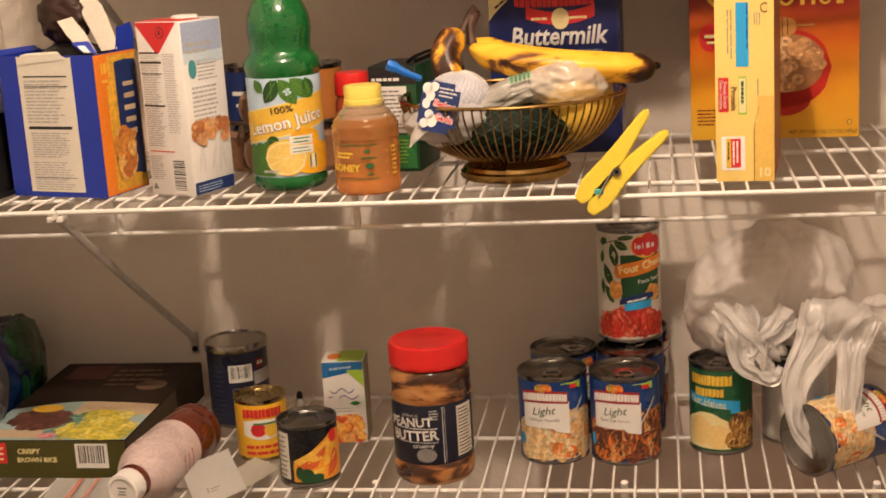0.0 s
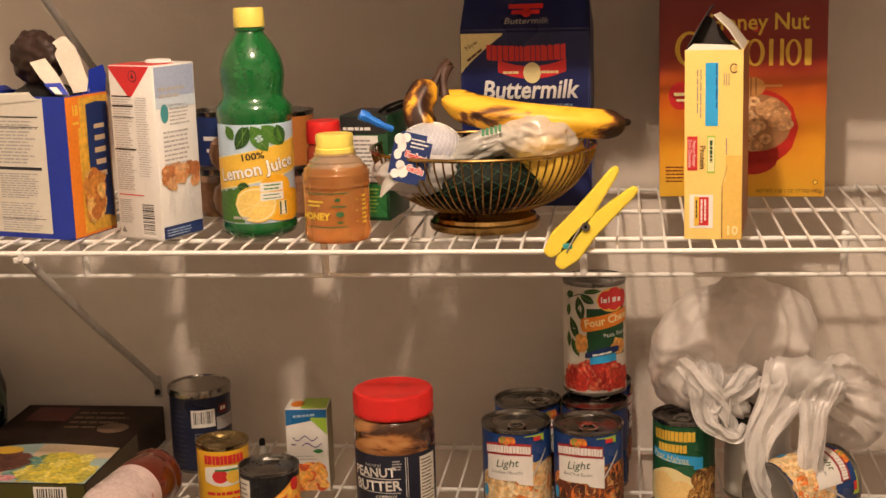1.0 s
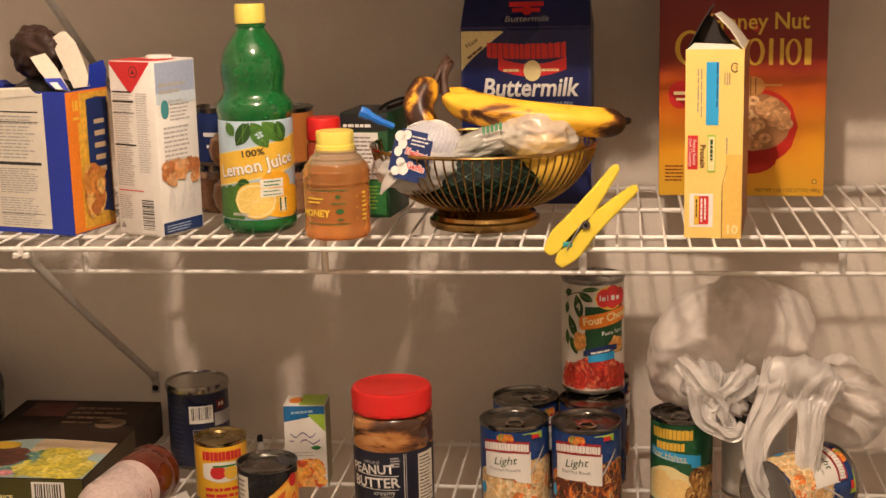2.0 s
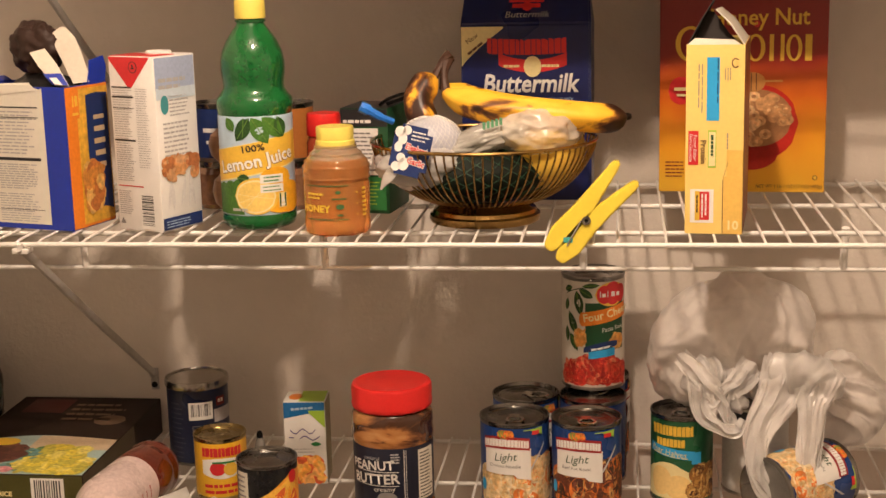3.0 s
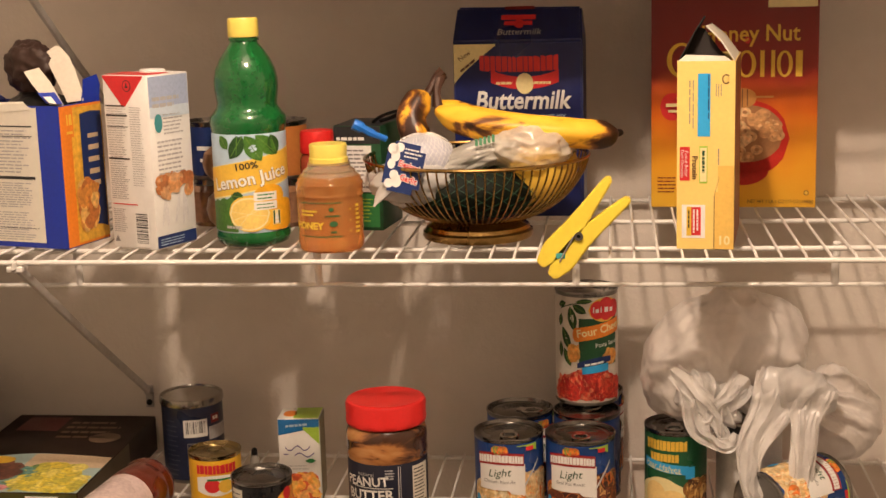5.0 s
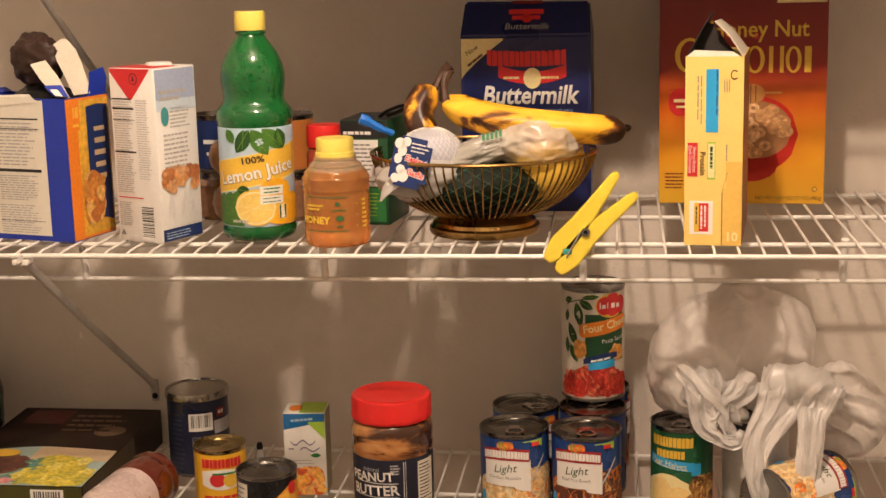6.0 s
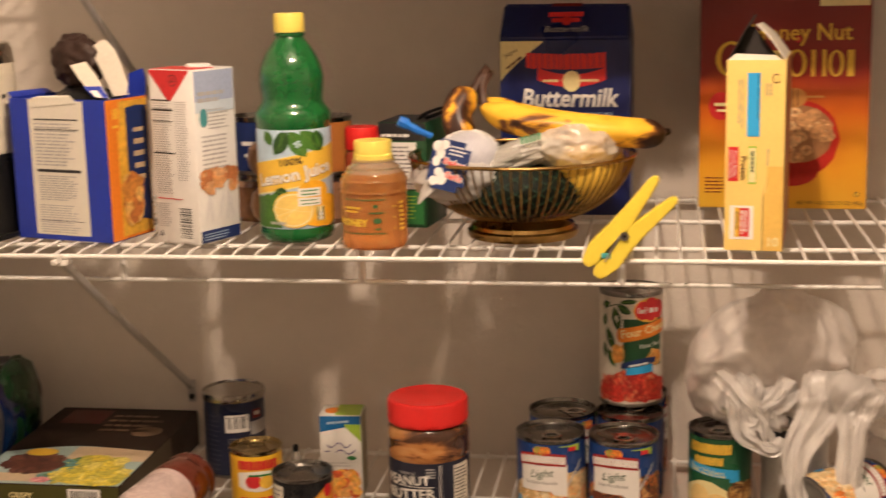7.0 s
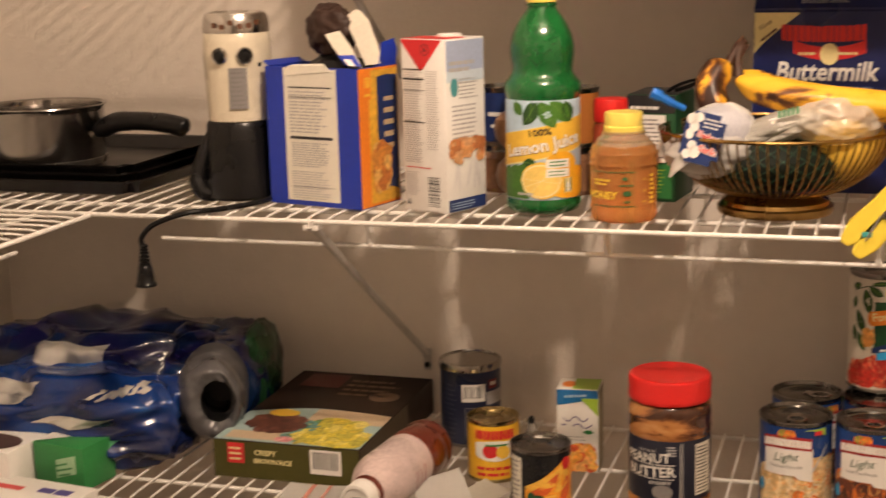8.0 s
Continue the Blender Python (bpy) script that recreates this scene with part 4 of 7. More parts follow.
part("brand_shape", bm, GOLD, cereal, smooth=None, kind="stuff")
print_on("heart_shape", front, RED, cereal, discs=[(0.026, 0.126, 0.015, 0.017), (0.116, 0.206, 0.0035, 0.004)], strips=[(0.012, 0.062, lambda u: 0.128 - 0.028 * math.sin((u - 0.012) * 30), 0.128)], h=0.0006)
print_on("heart_text", front, CREAM, cereal, [(0.018, 0.126, 0.036, 0.130), (0.021, 0.119, 0.032, 0.122)], h=0.0009)
print_on("bowl_print", front, mat("cereal_bowl_red", (0.50, 0.02, 0.012), 0.35, vary=0.2), cereal, discs=[(0.118, 0.086, 0.050, 0.047), (0.112, 0.052, 0.034, 0.024)], h=0.0006)
print_on("bowl_inside", front, mat("cereal_milk", (0.36, 0.17, 0.07), 0.4, vary=0.2), cereal, discs=[(0.119, 0.092, 0.042, 0.035)], h=0.0009)
RING = pieces("oat_ring_print", [(0.66, 0.38, 0.17), (0.58, 0.31, 0.13), (0.74, 0.48, 0.24), (0.50, 0.25, 0.10)])
rng = random.Random(12)
bm = bmesh.new()
for k in range(46):
    a, q = rng.uniform(0, 6.283), math.sqrt(rng.uniform(0, 1))
    cu_, cv_ = 0.119 + 0.037 * q * math.cos(a), 0.092 + 0.030 * q * math.sin(a)
    hh = 0.0011 + k * 0.00001
    n = 14
    rin, rout = 0.0028, 0.0074
    ring = []
    for j in range(n):
        b = 2 * math.pi * j / n
        ring.append((bm.verts.new(front(cu_ + rin * math.cos(b), cv_ + rin * math.sin(b) * 0.8, hh)), bm.verts.new(front(cu_ + rout * math.cos(b), cv_ + rout * math.sin(b) * 0.85, hh))))
    for j in range(n):
        a_, b_ = ring[j], ring[(j + 1) % n]
        bm.faces.new((a_[0], a_[1], b_[1], b_[0]))
part("oat_ring_picture", bm, RING, cereal, smooth=None, kind="stuff")
print_on("honey_dipper", front, mat("dipper_print", (0.50, 0.23, 0.06), 0.4), cereal, [(0.126, 0.136, 0.148, 0.1385)], [(0.112, 0.136, 0.016, 0.012)], h=0.0014)
print_on("dipper_groove", front, BROWN, cereal, [(0.104, 0.126, 0.1052, 0.146), (0.110, 0.125, 0.1112, 0.1475), (0.116, 0.126, 0.1172, 0.1468)], h=0.0016)
print_on("top_panel", front, CREAM, cereal, [(0.140, 0.245, 0.198, 0.262)], h=0.0006)
bars("fine_print", front, MAROON, cereal, 0.008, 0.018, 0.034, 0.040, 5, 51, fill=0.35)
lettering("NET WT 1 LB 1 OZ (17 OZ) (482g)", front, 0.158, 0.0075, 0.0062, BROWN, cereal, 0.0007, wide=0.86)
print_on("round_mark", front, BROWN, cereal, discs=[(0.189, 0.0185, 0.0030, 0.0030)], h=0.0006)
print_on("round_mark_centre", front, GOLD, cereal, discs=[(0.189, 0.0185, 0.0022, 0.0022)], h=0.0008)

# pancake mix bag-box with its gabled top
KW, KD, KH = 0.157, 0.085, 0.214
mix = thing("pancake_mix_box", pose(-0.160, 0.250 + KD / 2, ZU, 0, 0, -1.5), "navy buttermilk pancake mix box with gabled top", "box")
bm = bmesh.new()
lv = [[bm.verts.new((x, y, z)) for x, y in ((-KW / 2, -KD / 2), (KW / 2, -KD / 2), (KW / 2, KD / 2), (-KW / 2, KD / 2))] for z in (0, KH)]
top_ = [bm.verts.new(p) for p in ((-KW / 2 + 0.003, -0.012, KH + 0.040), (KW / 2 - 0.003, -0.012, KH + 0.038), (KW / 2 - 0.003, 0.012, KH + 0.038), (-KW / 2 + 0.003, 0.012, KH + 0.040))]
lv.append(top_)
bm.faces.new(lv[0][::-1])
bm.faces.new(lv[2])
for a, b in zip(lv, lv[1:]):
    for k in range(4):
        bm.faces.new((a[k], a[(k + 1) % 4], b[(k + 1) % 4], b[k]))
bmesh.ops.bevel(bm, geom=list(bm.edges), offset=0.0025, segments=2, affect="EDGES")
MIX_BLUE = mat("deep_blue_foil", (0.007, 0.014, 0.098), 0.36, vary=0.25, scale=25)
part("body", bm, MIX_BLUE, mix)
front = flat((-KW / 2, -KD / 2, 0), (1, 0, 0), (0, 0, 1))
slope = flat((-KW / 2, -KD / 2, KH), (1, 0, 0), (0, 0.030, 0.040))
print_on("corner_flash", front, CREAM, mix, strips=[(0.001, 0.052, lambda u: KH - 0.004 - 0.048 * max(0, 1 - (u / 0.052) ** 0.8) - 0.001, KH - 0.003)], h=0.0005)
lettering("New", moved(front, 0.014, 0.197, 35), 0, 0, 0.0085, BROWN, mix, 0.0009)
bars("flash_print", moved(front, 0.019, 0.187, 38), BROWN, mix, -0.013, -0.003, 0.013, 0.0025, 1, 5, h=0.0009, fill=0.5)
# the brand's red name as plain shapes
brand_row(front, RED, mix, 0.032, 0.128, 0.1770, 0.1955, 14, 0.0007, 0.002, 3)
print_on("ribbon", front, RED, mix, strips=[(0.046, 0.128, lambda u: 0.156 + 5.0 * (u - 0.087) ** 2, lambda u: 0.171 + 5.0 * (u - 0.087) ** 2)], h=0.0007)
bars("ribbon_print", front, CREAM, mix, 0.052, 0.161, 0.074, 0.167, 1, 5, h=0.0010, fill=0.5)
bars("ribbon_print", front, CREAM, mix, 0.098, 0.161, 0.120, 0.167, 1, 6, h=0.0010, fill=0.5)
print_on("round_badge", front, CREAM, mix, discs=[(0.087, 0.163, 0.0108, 0.0125)], h=0.0012)
lettering("Buttermilk", front, 0.083, 0.142, 0.031, WHITE, mix, 0.0008, wide=0.86, slant=0.18, bold=0.0007)
lettering("COMPLETE PANCAKE MIX", front, 0.098, 0.123, 0.0065, SKY, mix, 0.0008, slant=0.0)
print_on("brand_shape", slope, RED, mix, [(0.058, 0.030, 0.100, 0.037)], h=0.0012)
print_on("ribbon", slope, RED, mix, [(0.062, 0.022, 0.096, 0.028)], [(0.080, 0.024, 0.006, 0.0065)], h=0.0014)
lettering("Buttermilk", slope, 0.080, 0.012, 0.0125, LIGHT_INK, mix, 0.0014, slant=0.18)
print_on("top_shape", slope, MAROON, mix, [(0.062, 0.045, 0.098, 0.0495)], h=0.0012)

# tea box behind the honey jar
GW, GD, GH = 0.058, 0.085, 0.124
tea = thing("tea_box", pose(-0.374, 0.166, ZU, 0, 0, -7) @ pose(GW / 2, GD / 2, 0), "black and green carton with a white panel", "box")
part("body", block(-GW / 2, GW / 2, -GD / 2, GD / 2, 0, GH, 0.001), DKGREEN, tea)
front = flat((-GW / 2, -GD / 2, 0), (1, 0, 0), (0, 0, 1))
print_on("black_band", front, INK, tea, [(0.0005, 0.103, GW - 0.0005, GH - 0.0005)])
bars("band_print", front, WHITE, tea, 0.004, 0.106, GW - 0.01, 0.112, 1, 4, h=0.0007, fill=0.6)
print_on("white_panel", front, WHITE, tea, [(0.003, 0.046, 0.046, 0.101)])
bars("nutrition_table", front, GREY_INK, tea, 0.006, 0.05, 0.044, 0.098, 10, 62, h=0.0007, fill=0.4)
print_on("green_panel", front, GREEN, tea, [(0.0005, 0.004, GW - 0.004, 0.044)])
bars("panel_print", front, LIME, tea, 0.026, 0.010, 0.046, 0.04, 7, 63, h=0.0007, fill=0.35)
top = flat((-GW / 2, -GD / 2, GH), (1, 0, 0), (0, 1, 0))
print_on("black_top", top, INK, tea, [(0.0005, 0.0005, GW - 0.0005, GD - 0.0005)])

# spice jar with red lid
spice = thing("spice_jar", pose(-0.386, 0.130, ZU + 0.0), "small spice jar with a red plastic lid", "jar")
part("body", lathe([(0, 0.001), (0.020, 0), (0.0215, 0.003), (0.0205, 0.090), (0.0175, 0.097), (0, 0.097)], 32), mat("paprika", (0.30, 0.05, 0.02), 0.2, vary=0.2, coat=0.5), spice)
part("lid", lathe([(0.0192, 0.098), (0.0200, 0.101), (0.0196, 0.120), (0.0185, 0.1235), (0, 0.1235)], 36, wobble=lambda a, z: 1 + 0.01 * math.cos(30 * a)), RED_CAP, spice, smooth=0.5)

# cans standing on jars at the back
for x, y, skin, text in ((-0.532, 0.225, NAVY, "small navy labelled can stacked on a jar"), (-0.452, 0.214, mat("orange_brown_label", (0.42, 0.15, 0.035), 0.4), "orange-brown labelled can stacked on a jar")):
    jar = thing("glass_jar", pose(x, y, ZU), "squat glass jar of brown preserves", "jar", "jars at the back")
    part("body", lathe([(0, 0.001), (0.033, 0), (0.037, 0.006), (0.036, 0.018), (0.0375, 0.026), (0.036, 0.033), (0.037, 0.043), (0.033, 0.050), (0, 0.050)], 36), mat("brown_preserves", (0.26, 0.13, 0.07), 0.12, vary=0.4, scale=40, coat=0.8), jar)
    part("lid", lathe([(0.0335, 0.050), (0.0345, 0.052), (0.0335, 0.0575), (0, 0.058)], 36), STEEL, jar)
    ob, g = tin(0.0355, 0.070, pose(x, y, ZU + 0.058), "food_can", text, skin, group="cans on jars")
    print_on("band_print", g, WHITE if skin is NAVY else GOLD, ob, [(-0.016, 0.036, 0.004, 0.041), (-0.012, 0.022, 0.012, 0.026)])
ONION = mat("brown_onion_skin", (0.40, 0.21, 0.11), 0.3, vary=0.35, scale=30, coat=0.3)
for x, y, z, s in ((-0.497, 0.150, 0.030, 0.029), (-0.506, 0.160, 0.083, 0.025)):
    on = thing("onion", pose(x, y, ZU + z), "brown-skinned onion in a clear bag", "onion", "onions")
    part("bulb", lathe([(0, -s), (s * 0.5, -s * 0.9), (s * 0.9, -s * 0.45), (s, 0), (s * 0.9, s * 0.5), (s * 0.5, s * 0.85), (s * 0.15, s * 1.05), (0, s * 1.2)], 28, wobble=lambda a, z: 1 + 0.015 * math.cos(9 * a)), ONION, on)

# ---- brass wire fruit bowl ----
bowl = thing("fruit_bowl", pose(-0.2015, 0.127, ZU), "brass wire fruit bowl on a round foot", "bowl")
part("foot", lathe([(0.050, 0.0), (0.062, 0.0), (0.0635, 0.003), (0.0630, 0.008), (0.060, 0.010), (0.0585, 0.014), (0.054, 0.0165), (0.0505, 0.022), (0.0490, 0.022), (0.052, 0.014), (0.050, 0.004), (0.050, 0.0)], 64), BRASS, bowl)
part("base_pan", lathe([(0, 0.0195), (0.050, 0.0195), (0.0515, 0.0225), (0, 0.0225)], 48), BRASS, bowl)
prof = spline([(0.0495, 0, 0.021), (0.065, 0, 0.0250), (0.0860, 0, 0.0350), (0.1050, 0, 0.0505), (0.1180, 0, 0.068), (0.1248, 0, 0.082), (0.1270, 0, 0.0915)], 3)
me = bpy.data.meshes.new("rib")
bm = tube(prof, 0.00115, 5)
bm.to_mesh(me)
bm.free()
me.materials.append(BRASS)
me.polygons.foreach_set("use_smooth", [True] * len(me.polygons))
for k in range(76):
    child("rib", me, bowl, pose(0, 0, 0, 0, 0, 360 * k / 76))
bm = bmesh.new()
ringpts = [(0.1275 * math.cos(2 * math.pi * k / 72), 0.1275 * math.sin(2 * math.pi * k / 72), 0.0925) for k in range(73)]
tube(ringpts, 0.0021, 8, bm, caps=False)
part("rim", bm, BRASS, bowl)

# avocado-dark squash in netting at the bottom
BC = Vector((-0.2015, 0.127, ZU))
squash = thing("green_squash", Matrix.Translation(BC + Vector((-0.012, -0.022, 0.060))), "dark green squash lying in the bowl", "squash")
crumple("skin", mat("dark_green_rind", (0.003, 0.006, 0.003), 0.6, spec=0.2, vary=0.4, scale=30, bump=0.3, bump_scale=120), squash, (0, 0, 0), (0.088, 0.066, 0.0345), 3, 0.05, 1.6, 48, 30)
net = thing("green_net", Matrix.Translation(BC + Vector((-0.012, -0.022, 0.060))), "green plastic mesh netting over the squash", "net")
bm = bmesh.new()
for k in range(22):
    for s in (-1, 1):
        pts = []
        for j in range(15):
            b = -1.25 + 2.5 * j / 14
            a = 2 * math.pi * k / 22 + s * b * 0.7
            pts.append((0.0915 * math.cos(a) * math.cos(b), 0.0695 * math.sin(a) * math.cos(b), 0.0372 * math.sin(b)))
        tube(pts, 0.00042, 4, bm)
part("netting", bm, mat("green_net_plastic", (0.012, 0.060, 0.028), 0.6), net)

# yellow melon-like fruit seen through the ribs
yf = thing("yellow_fruit", Matrix.Translation(BC + Vector((0.069, -0.010, 0.0810))), "smooth yellow fruit in a clear bag", "fruit")
crumple("skin", mat("yellow_rind", (0.72, 0.46, 0.06), 0.4, vary=0.15, scale=20, bump=0.15, bump_scale=200), yf, (0, 0, 0), (0.046, 0.050, 0.044), 8, 0.04, 1.5, 40, 26)
CLEAR_FILM = film("clear_crinkled_film", (0.98, 0.95, 0.86), 0.56, 0.18, 0.24, 0.7)
pb = thing("produce_bag", Matrix.Translation(BC + Vector((0.022, -0.028, 0.108))), "crumpled clear produce bag over the fruit", "bag")
crumple("film", CLEAR_FILM, pb, (0.038, 0, -0.002), (0.052, 0.048, 0.031), 5, 0.075, 2.3, 130, 84, crease=1.0)
crumple("film", CLEAR_FILM, pb, (-0.030, -0.018, -0.004), (0.060, 0.026, 0.017), 6, 0.12, 2.4, 110, 70, crease=0.9, at=pose(0, 0, 0, 0, -20, 0))
for k in range(5):
    part("green_print", block(-0.016 + k * 0.0046, -0.013 + k * 0.0046, -0.046, -0.0455, 0.004 + k * 0.0012, 0.012 + k * 0.0012), mat("faint_green_print", (0.10, 0.30, 0.16), 0.4), pb)

# garlic in a white net with its tag
garlic = thing("garlic_bag", Matrix.Translation(BC + Vector((-0.070, -0.060, 0.098))), "white net bag of garlic with a printed tag", "bag")
crumple("garlic", mat("garlic_white", (0.46, 0.47, 0.54), 0.55, vary=0.12, scale=30), garlic, (0.016, 0.010, -0.003), (0.035, 0.031, 0.029), 2, 0.06, 2.0, 40, 26)
bm = bmesh.new()
for k in range(36):
    for s in (-1, 1):
        pts = []
        for j in range(17):
            b = -1.4 + 2.8 * j / 16
            a = 2 * math.pi * k / 36 + s * b * 0.6
            pts.append((0.016 + 0.0368 * math.cos(a) * math.cos(b), 0.010 + 0.0328 * math.sin(a) * math.cos(b), -0.003 + 0.0308 * math.sin(b)))
        tube(pts, 0.00022, 3, bm)
part("netting", bm, WHITE, garlic)
crumple("film", film("milky_film", (0.90, 0.88, 0.85), 0.30, 0.2, 0.4), garlic, (0.006, -0.004, -0.026), (0.048, 0.032, 0.026), 7, 0.14, 2.2, 60, 40)
part("film_tail", tube(spline([(0.0, -0.02, -0.02), (-0.016, -0.034, -0.026), (-0.026, -0.042, -0.036), (-0.032, -0.046, -0.046)], 4), [0.014, 0.014, 0.014, 0.014, 0.013, 0.012, 0.011, 0.010, 0.009, 0.007, 0.005, 0.003, 0.002], 10, flat=0.4), MATS["milky_film"], garlic)
part("tie", tube(spline([(-0.020, -0.020, 0.024), (-0.034, -0.026, 0.031), (-0.046, -0.028, 0.038), (-0.054, -0.030, 0.042)], 4), [0.0035] * 4 + [0.0045] * 4 + [0.0062] * 4 + [0.0058], 8), mat("blue_tie", (0.02, 0.16, 0.60), 0.35), garlic, "bright blue plastic tie")
tag_m = pose(0.002, -0.048, -0.004, -8, 12, -8)
tag_b = bmesh.new()
block(-0.021, 0.021, 0, 0.001, -0.027, 0.027, 0, tag_b)
bmesh.ops.bevel(tag_b, geom=[e for e in tag_b.edges if abs((e.verts[0].co - e.verts[1].co).y) > 0.0005], offset=0.007, segments=4, affect="EDGES")
tag = part("tag", tag_b, NAVY, garlic, "navy printed paper tag", at=tag_m)
tf = flat((-0.021, -0.0002, -0.027), (1, 0, 0), (0, 0, 1))
print_on("tag_flower", tf, WHITE, tag, discs=[(0.006, 0.045, 0.006, 0.006), (0.013, 0.048, 0.005, 0.005), (0.010, 0.038, 0.005, 0.006), (0.007, 0.029, 0.0045, 0.0055), (0.016, 0.012, 0.006, 0.007), (0.008, 0.008, 0.005, 0.005), (0.012, 0.018, 0.005, 0.005)], h=0.0004)
bars("tag_print", tf, WHITE, tag, 0.019, 0.038, 0.039, 0.050, 3, 4, h=0.0004, fill=0.4)
lettering("Elephant", moved(tf, 0.027, 0.030, -6), 0, 0, 0.0088, WHITE, tag, 0.0005, bold=0.0009, wide=0.8)
lettering("Elephant", moved(tf, 0.027, 0.030, -6), 0, 0, 0.0088, RED, tag, 0.0007, bold=0.0002, wide=0.8)
lettering("Garlic", moved(tf, 0.029, 0.016, -6), 0, 0, 0.0095, WHITE, tag, 0.0005, bold=0.0009, wide=0.85)
lettering("Garlic", moved(tf, 0.029, 0.016, -6), 0, 0, 0.0095, RED, tag, 0.0007, bold=0.0002, wide=0.85)

# bananas


def banana_skin(name, shift, along, dark_from):
    """Yellow peel with brown bruises drawn out along the fruit, blackening past dark_from."""
    m = mat(name, (0.80, 0.50, 0.05), 0.42, bump=0.12, bump_scale=60)
    nt = m.node_tree
    p = nt.nodes["Principled BSDF"]
    co, mp, a, b = (nt.nodes.new("ShaderNode" + k) for k in ("TexCoord", "Mapping", "TexNoise", "ValToRGB"))
    mp.inputs["Scale"].default_value = along
    a.inputs["Scale"].default_value, a.inputs["Detail"].default_value, a.inputs["Distortion"].default_value = 30, 6, 0.4
    e = b.color_ramp.elements
    e[0].position, e[0].color = 0.36 + shift, (0.030, 0.010, 0.005, 1)
    e[1].position, e[1].color = 0.47 + shift, (0.78, 0.41, 0.025, 1)
    e.new(0.41 + shift).color = (0.16, 0.055, 0.012, 1)
    e.new(0.66 + shift).color = (0.84, 0.52, 0.05, 1)
    sep, ramp, less = nt.nodes.new("ShaderNodeSeparateXYZ"), nt.nodes.new("ShaderNodeMapRange"), nt.nodes.new("ShaderNodeMath")
    ramp.inputs[1].default_value, ramp.inputs[2].default_value = dark_from - 0.02, dark_from + 0.015
    ramp.inputs[3].default_value, ramp.inputs[4].default_value = 0.0, 0.24
    less.operation = "SUBTRACT"
    nt.links.new(co.outputs["Object"], mp.inputs["Vector"])
    nt.links.new(co.outputs["Object"], sep.inputs[0])
    nt.links.new(mp.outputs[0], a.inputs["Vector"])
    nt.links.new(sep.outputs["X"], ramp.inputs[0])
    nt.links.new(a.outputs["Fac"], less.inputs[0])
    nt.links.new(ramp.outputs[0], less.inputs[1])
    nt.links.new(less.outputs[0], b.inputs[0])
    nt.links.new(b.outputs[0], p.inputs["Base Color"])
    return m


BANANA, BRUISED = banana_skin("ripe_banana_skin", -0.035, (0.45, 1.2, 1.2), 0.178), banana_skin("bruised_banana_skin", 0.10, (1.2, 1.2, 0.6), 0.30)
STALK = mat("brown_banana_stalk", (0.060, 0.026, 0.014), 0.6, vary=0.5, scale=60, bump=0.3, bump_scale=90)
TIP = mat("blackened_banana", (0.012, 0.006, 0.005), 0.5, vary=0.4, scale=40)


def banana(points, r, text, stem, skin):
    """A five-sided rounded fruit swept along the points, narrowing to its stalk and its blossom end."""
    pts = spline(points, 9)
    n, o = len(pts), Vector(points[0])
    ob = thing("banana", Matrix.Translation(o), text, "banana", "bananas")
    bm = bmesh.new()
    rows, side = [], Vector((0, 0, 1))
    for k, p in enumerate(pts):
        q = k / (n - 1)
        d = (pts[min(k + 1, n - 1)] - pts[max(k - 1, 0)]).normalized()
        side = (side - d * side.dot(d)).normalized()
        up = side.cross(d)
        w = r * min(1.0, 0.34 + 0.66 * math.sin(min(1.0, q / 0.22) * math.pi / 2)) * min(1.0, 0.22 + 0.80 * math.sin(min(1.0, (1 - q) / 0.24) * math.pi / 2) ** 0.8)
        rows.append([bm.verts.new(p - o + w * (1 + 0.055 * math.cos(5 * a + 0.5)) * (side * math.cos(a) + up * math.sin(a))) for a in (2 * math.pi * j / 30 for j in range(30))])
    for a, b in zip(rows, rows[1:]):
        for j in range(30):
            bm.faces.new((a[j], a[(j + 1) % 30], b[(j + 1) % 30], b[j]))
    bm.faces.new(rows[0][::-1])
    bm.faces.new(rows[-1])
    part("skin", bm, skin, ob, smooth=1.2)
    d = (pts[-1] - pts[-3]).normalized()
    part("tip", tube([pts[-1] - o - d * 0.003, pts[-1] - o + d * 0.003, pts[-1] - o + d * 0.006], [r * 0.25, r * 0.27, r * 0.18], 10), TIP, ob, "blackened banana tip", smooth=1.2)
    line = spline(stem, 5)
    m_ = len(line)
    part("stalk", tube([q - o for q in line], [r * (0.42 - 0.16 * math.sin(math.pi * min(1.0, k / (m_ - 1) * 1.1)) + (0.10 if k == m_ - 1 else 0)) for k in range(m_)], 8, flat=0.8), STALK, ob)


banana([(-0.243, 0.112, ZU + 0.146), (-0.222, 0.102, ZU + 0.138), (-0.190, 0.090, ZU + 0.131), (-0.150, 0.084, ZU + 0.127), (-0.110, 0.086, ZU + 0.123), (-0.078, 0.094, ZU + 0.119), (-0.055, 0.102, ZU + 0.117), (-0.042, 0.108, ZU + 0.118)], 0.0162, "ripe spotted yellow banana with a black tip",
       [(-0.240, 0.110, ZU + 0.144), (-0.2425, 0.116, ZU + 0.157), (-0.2435, 0.120, ZU + 0.170), (-0.240, 0.126, ZU + 0.184)], BANANA)
banana([(-0.2545, 0.116, ZU + 0.164), (-0.266, 0.108, ZU + 0.153), (-0.2715, 0.098, ZU + 0.139), (-0.266, 0.090, ZU + 0.122), (-0.250, 0.085, ZU + 0.106)], 0.0165, "short bruised banana hanging over the bowl",
       [(-0.2555, 0.116, ZU + 0.163), (-0.250, 0.120, ZU + 0.173), (-0.246, 0.124, ZU + 0.181), (-0.237, 0.126, ZU + 0.189)], BRUISED)
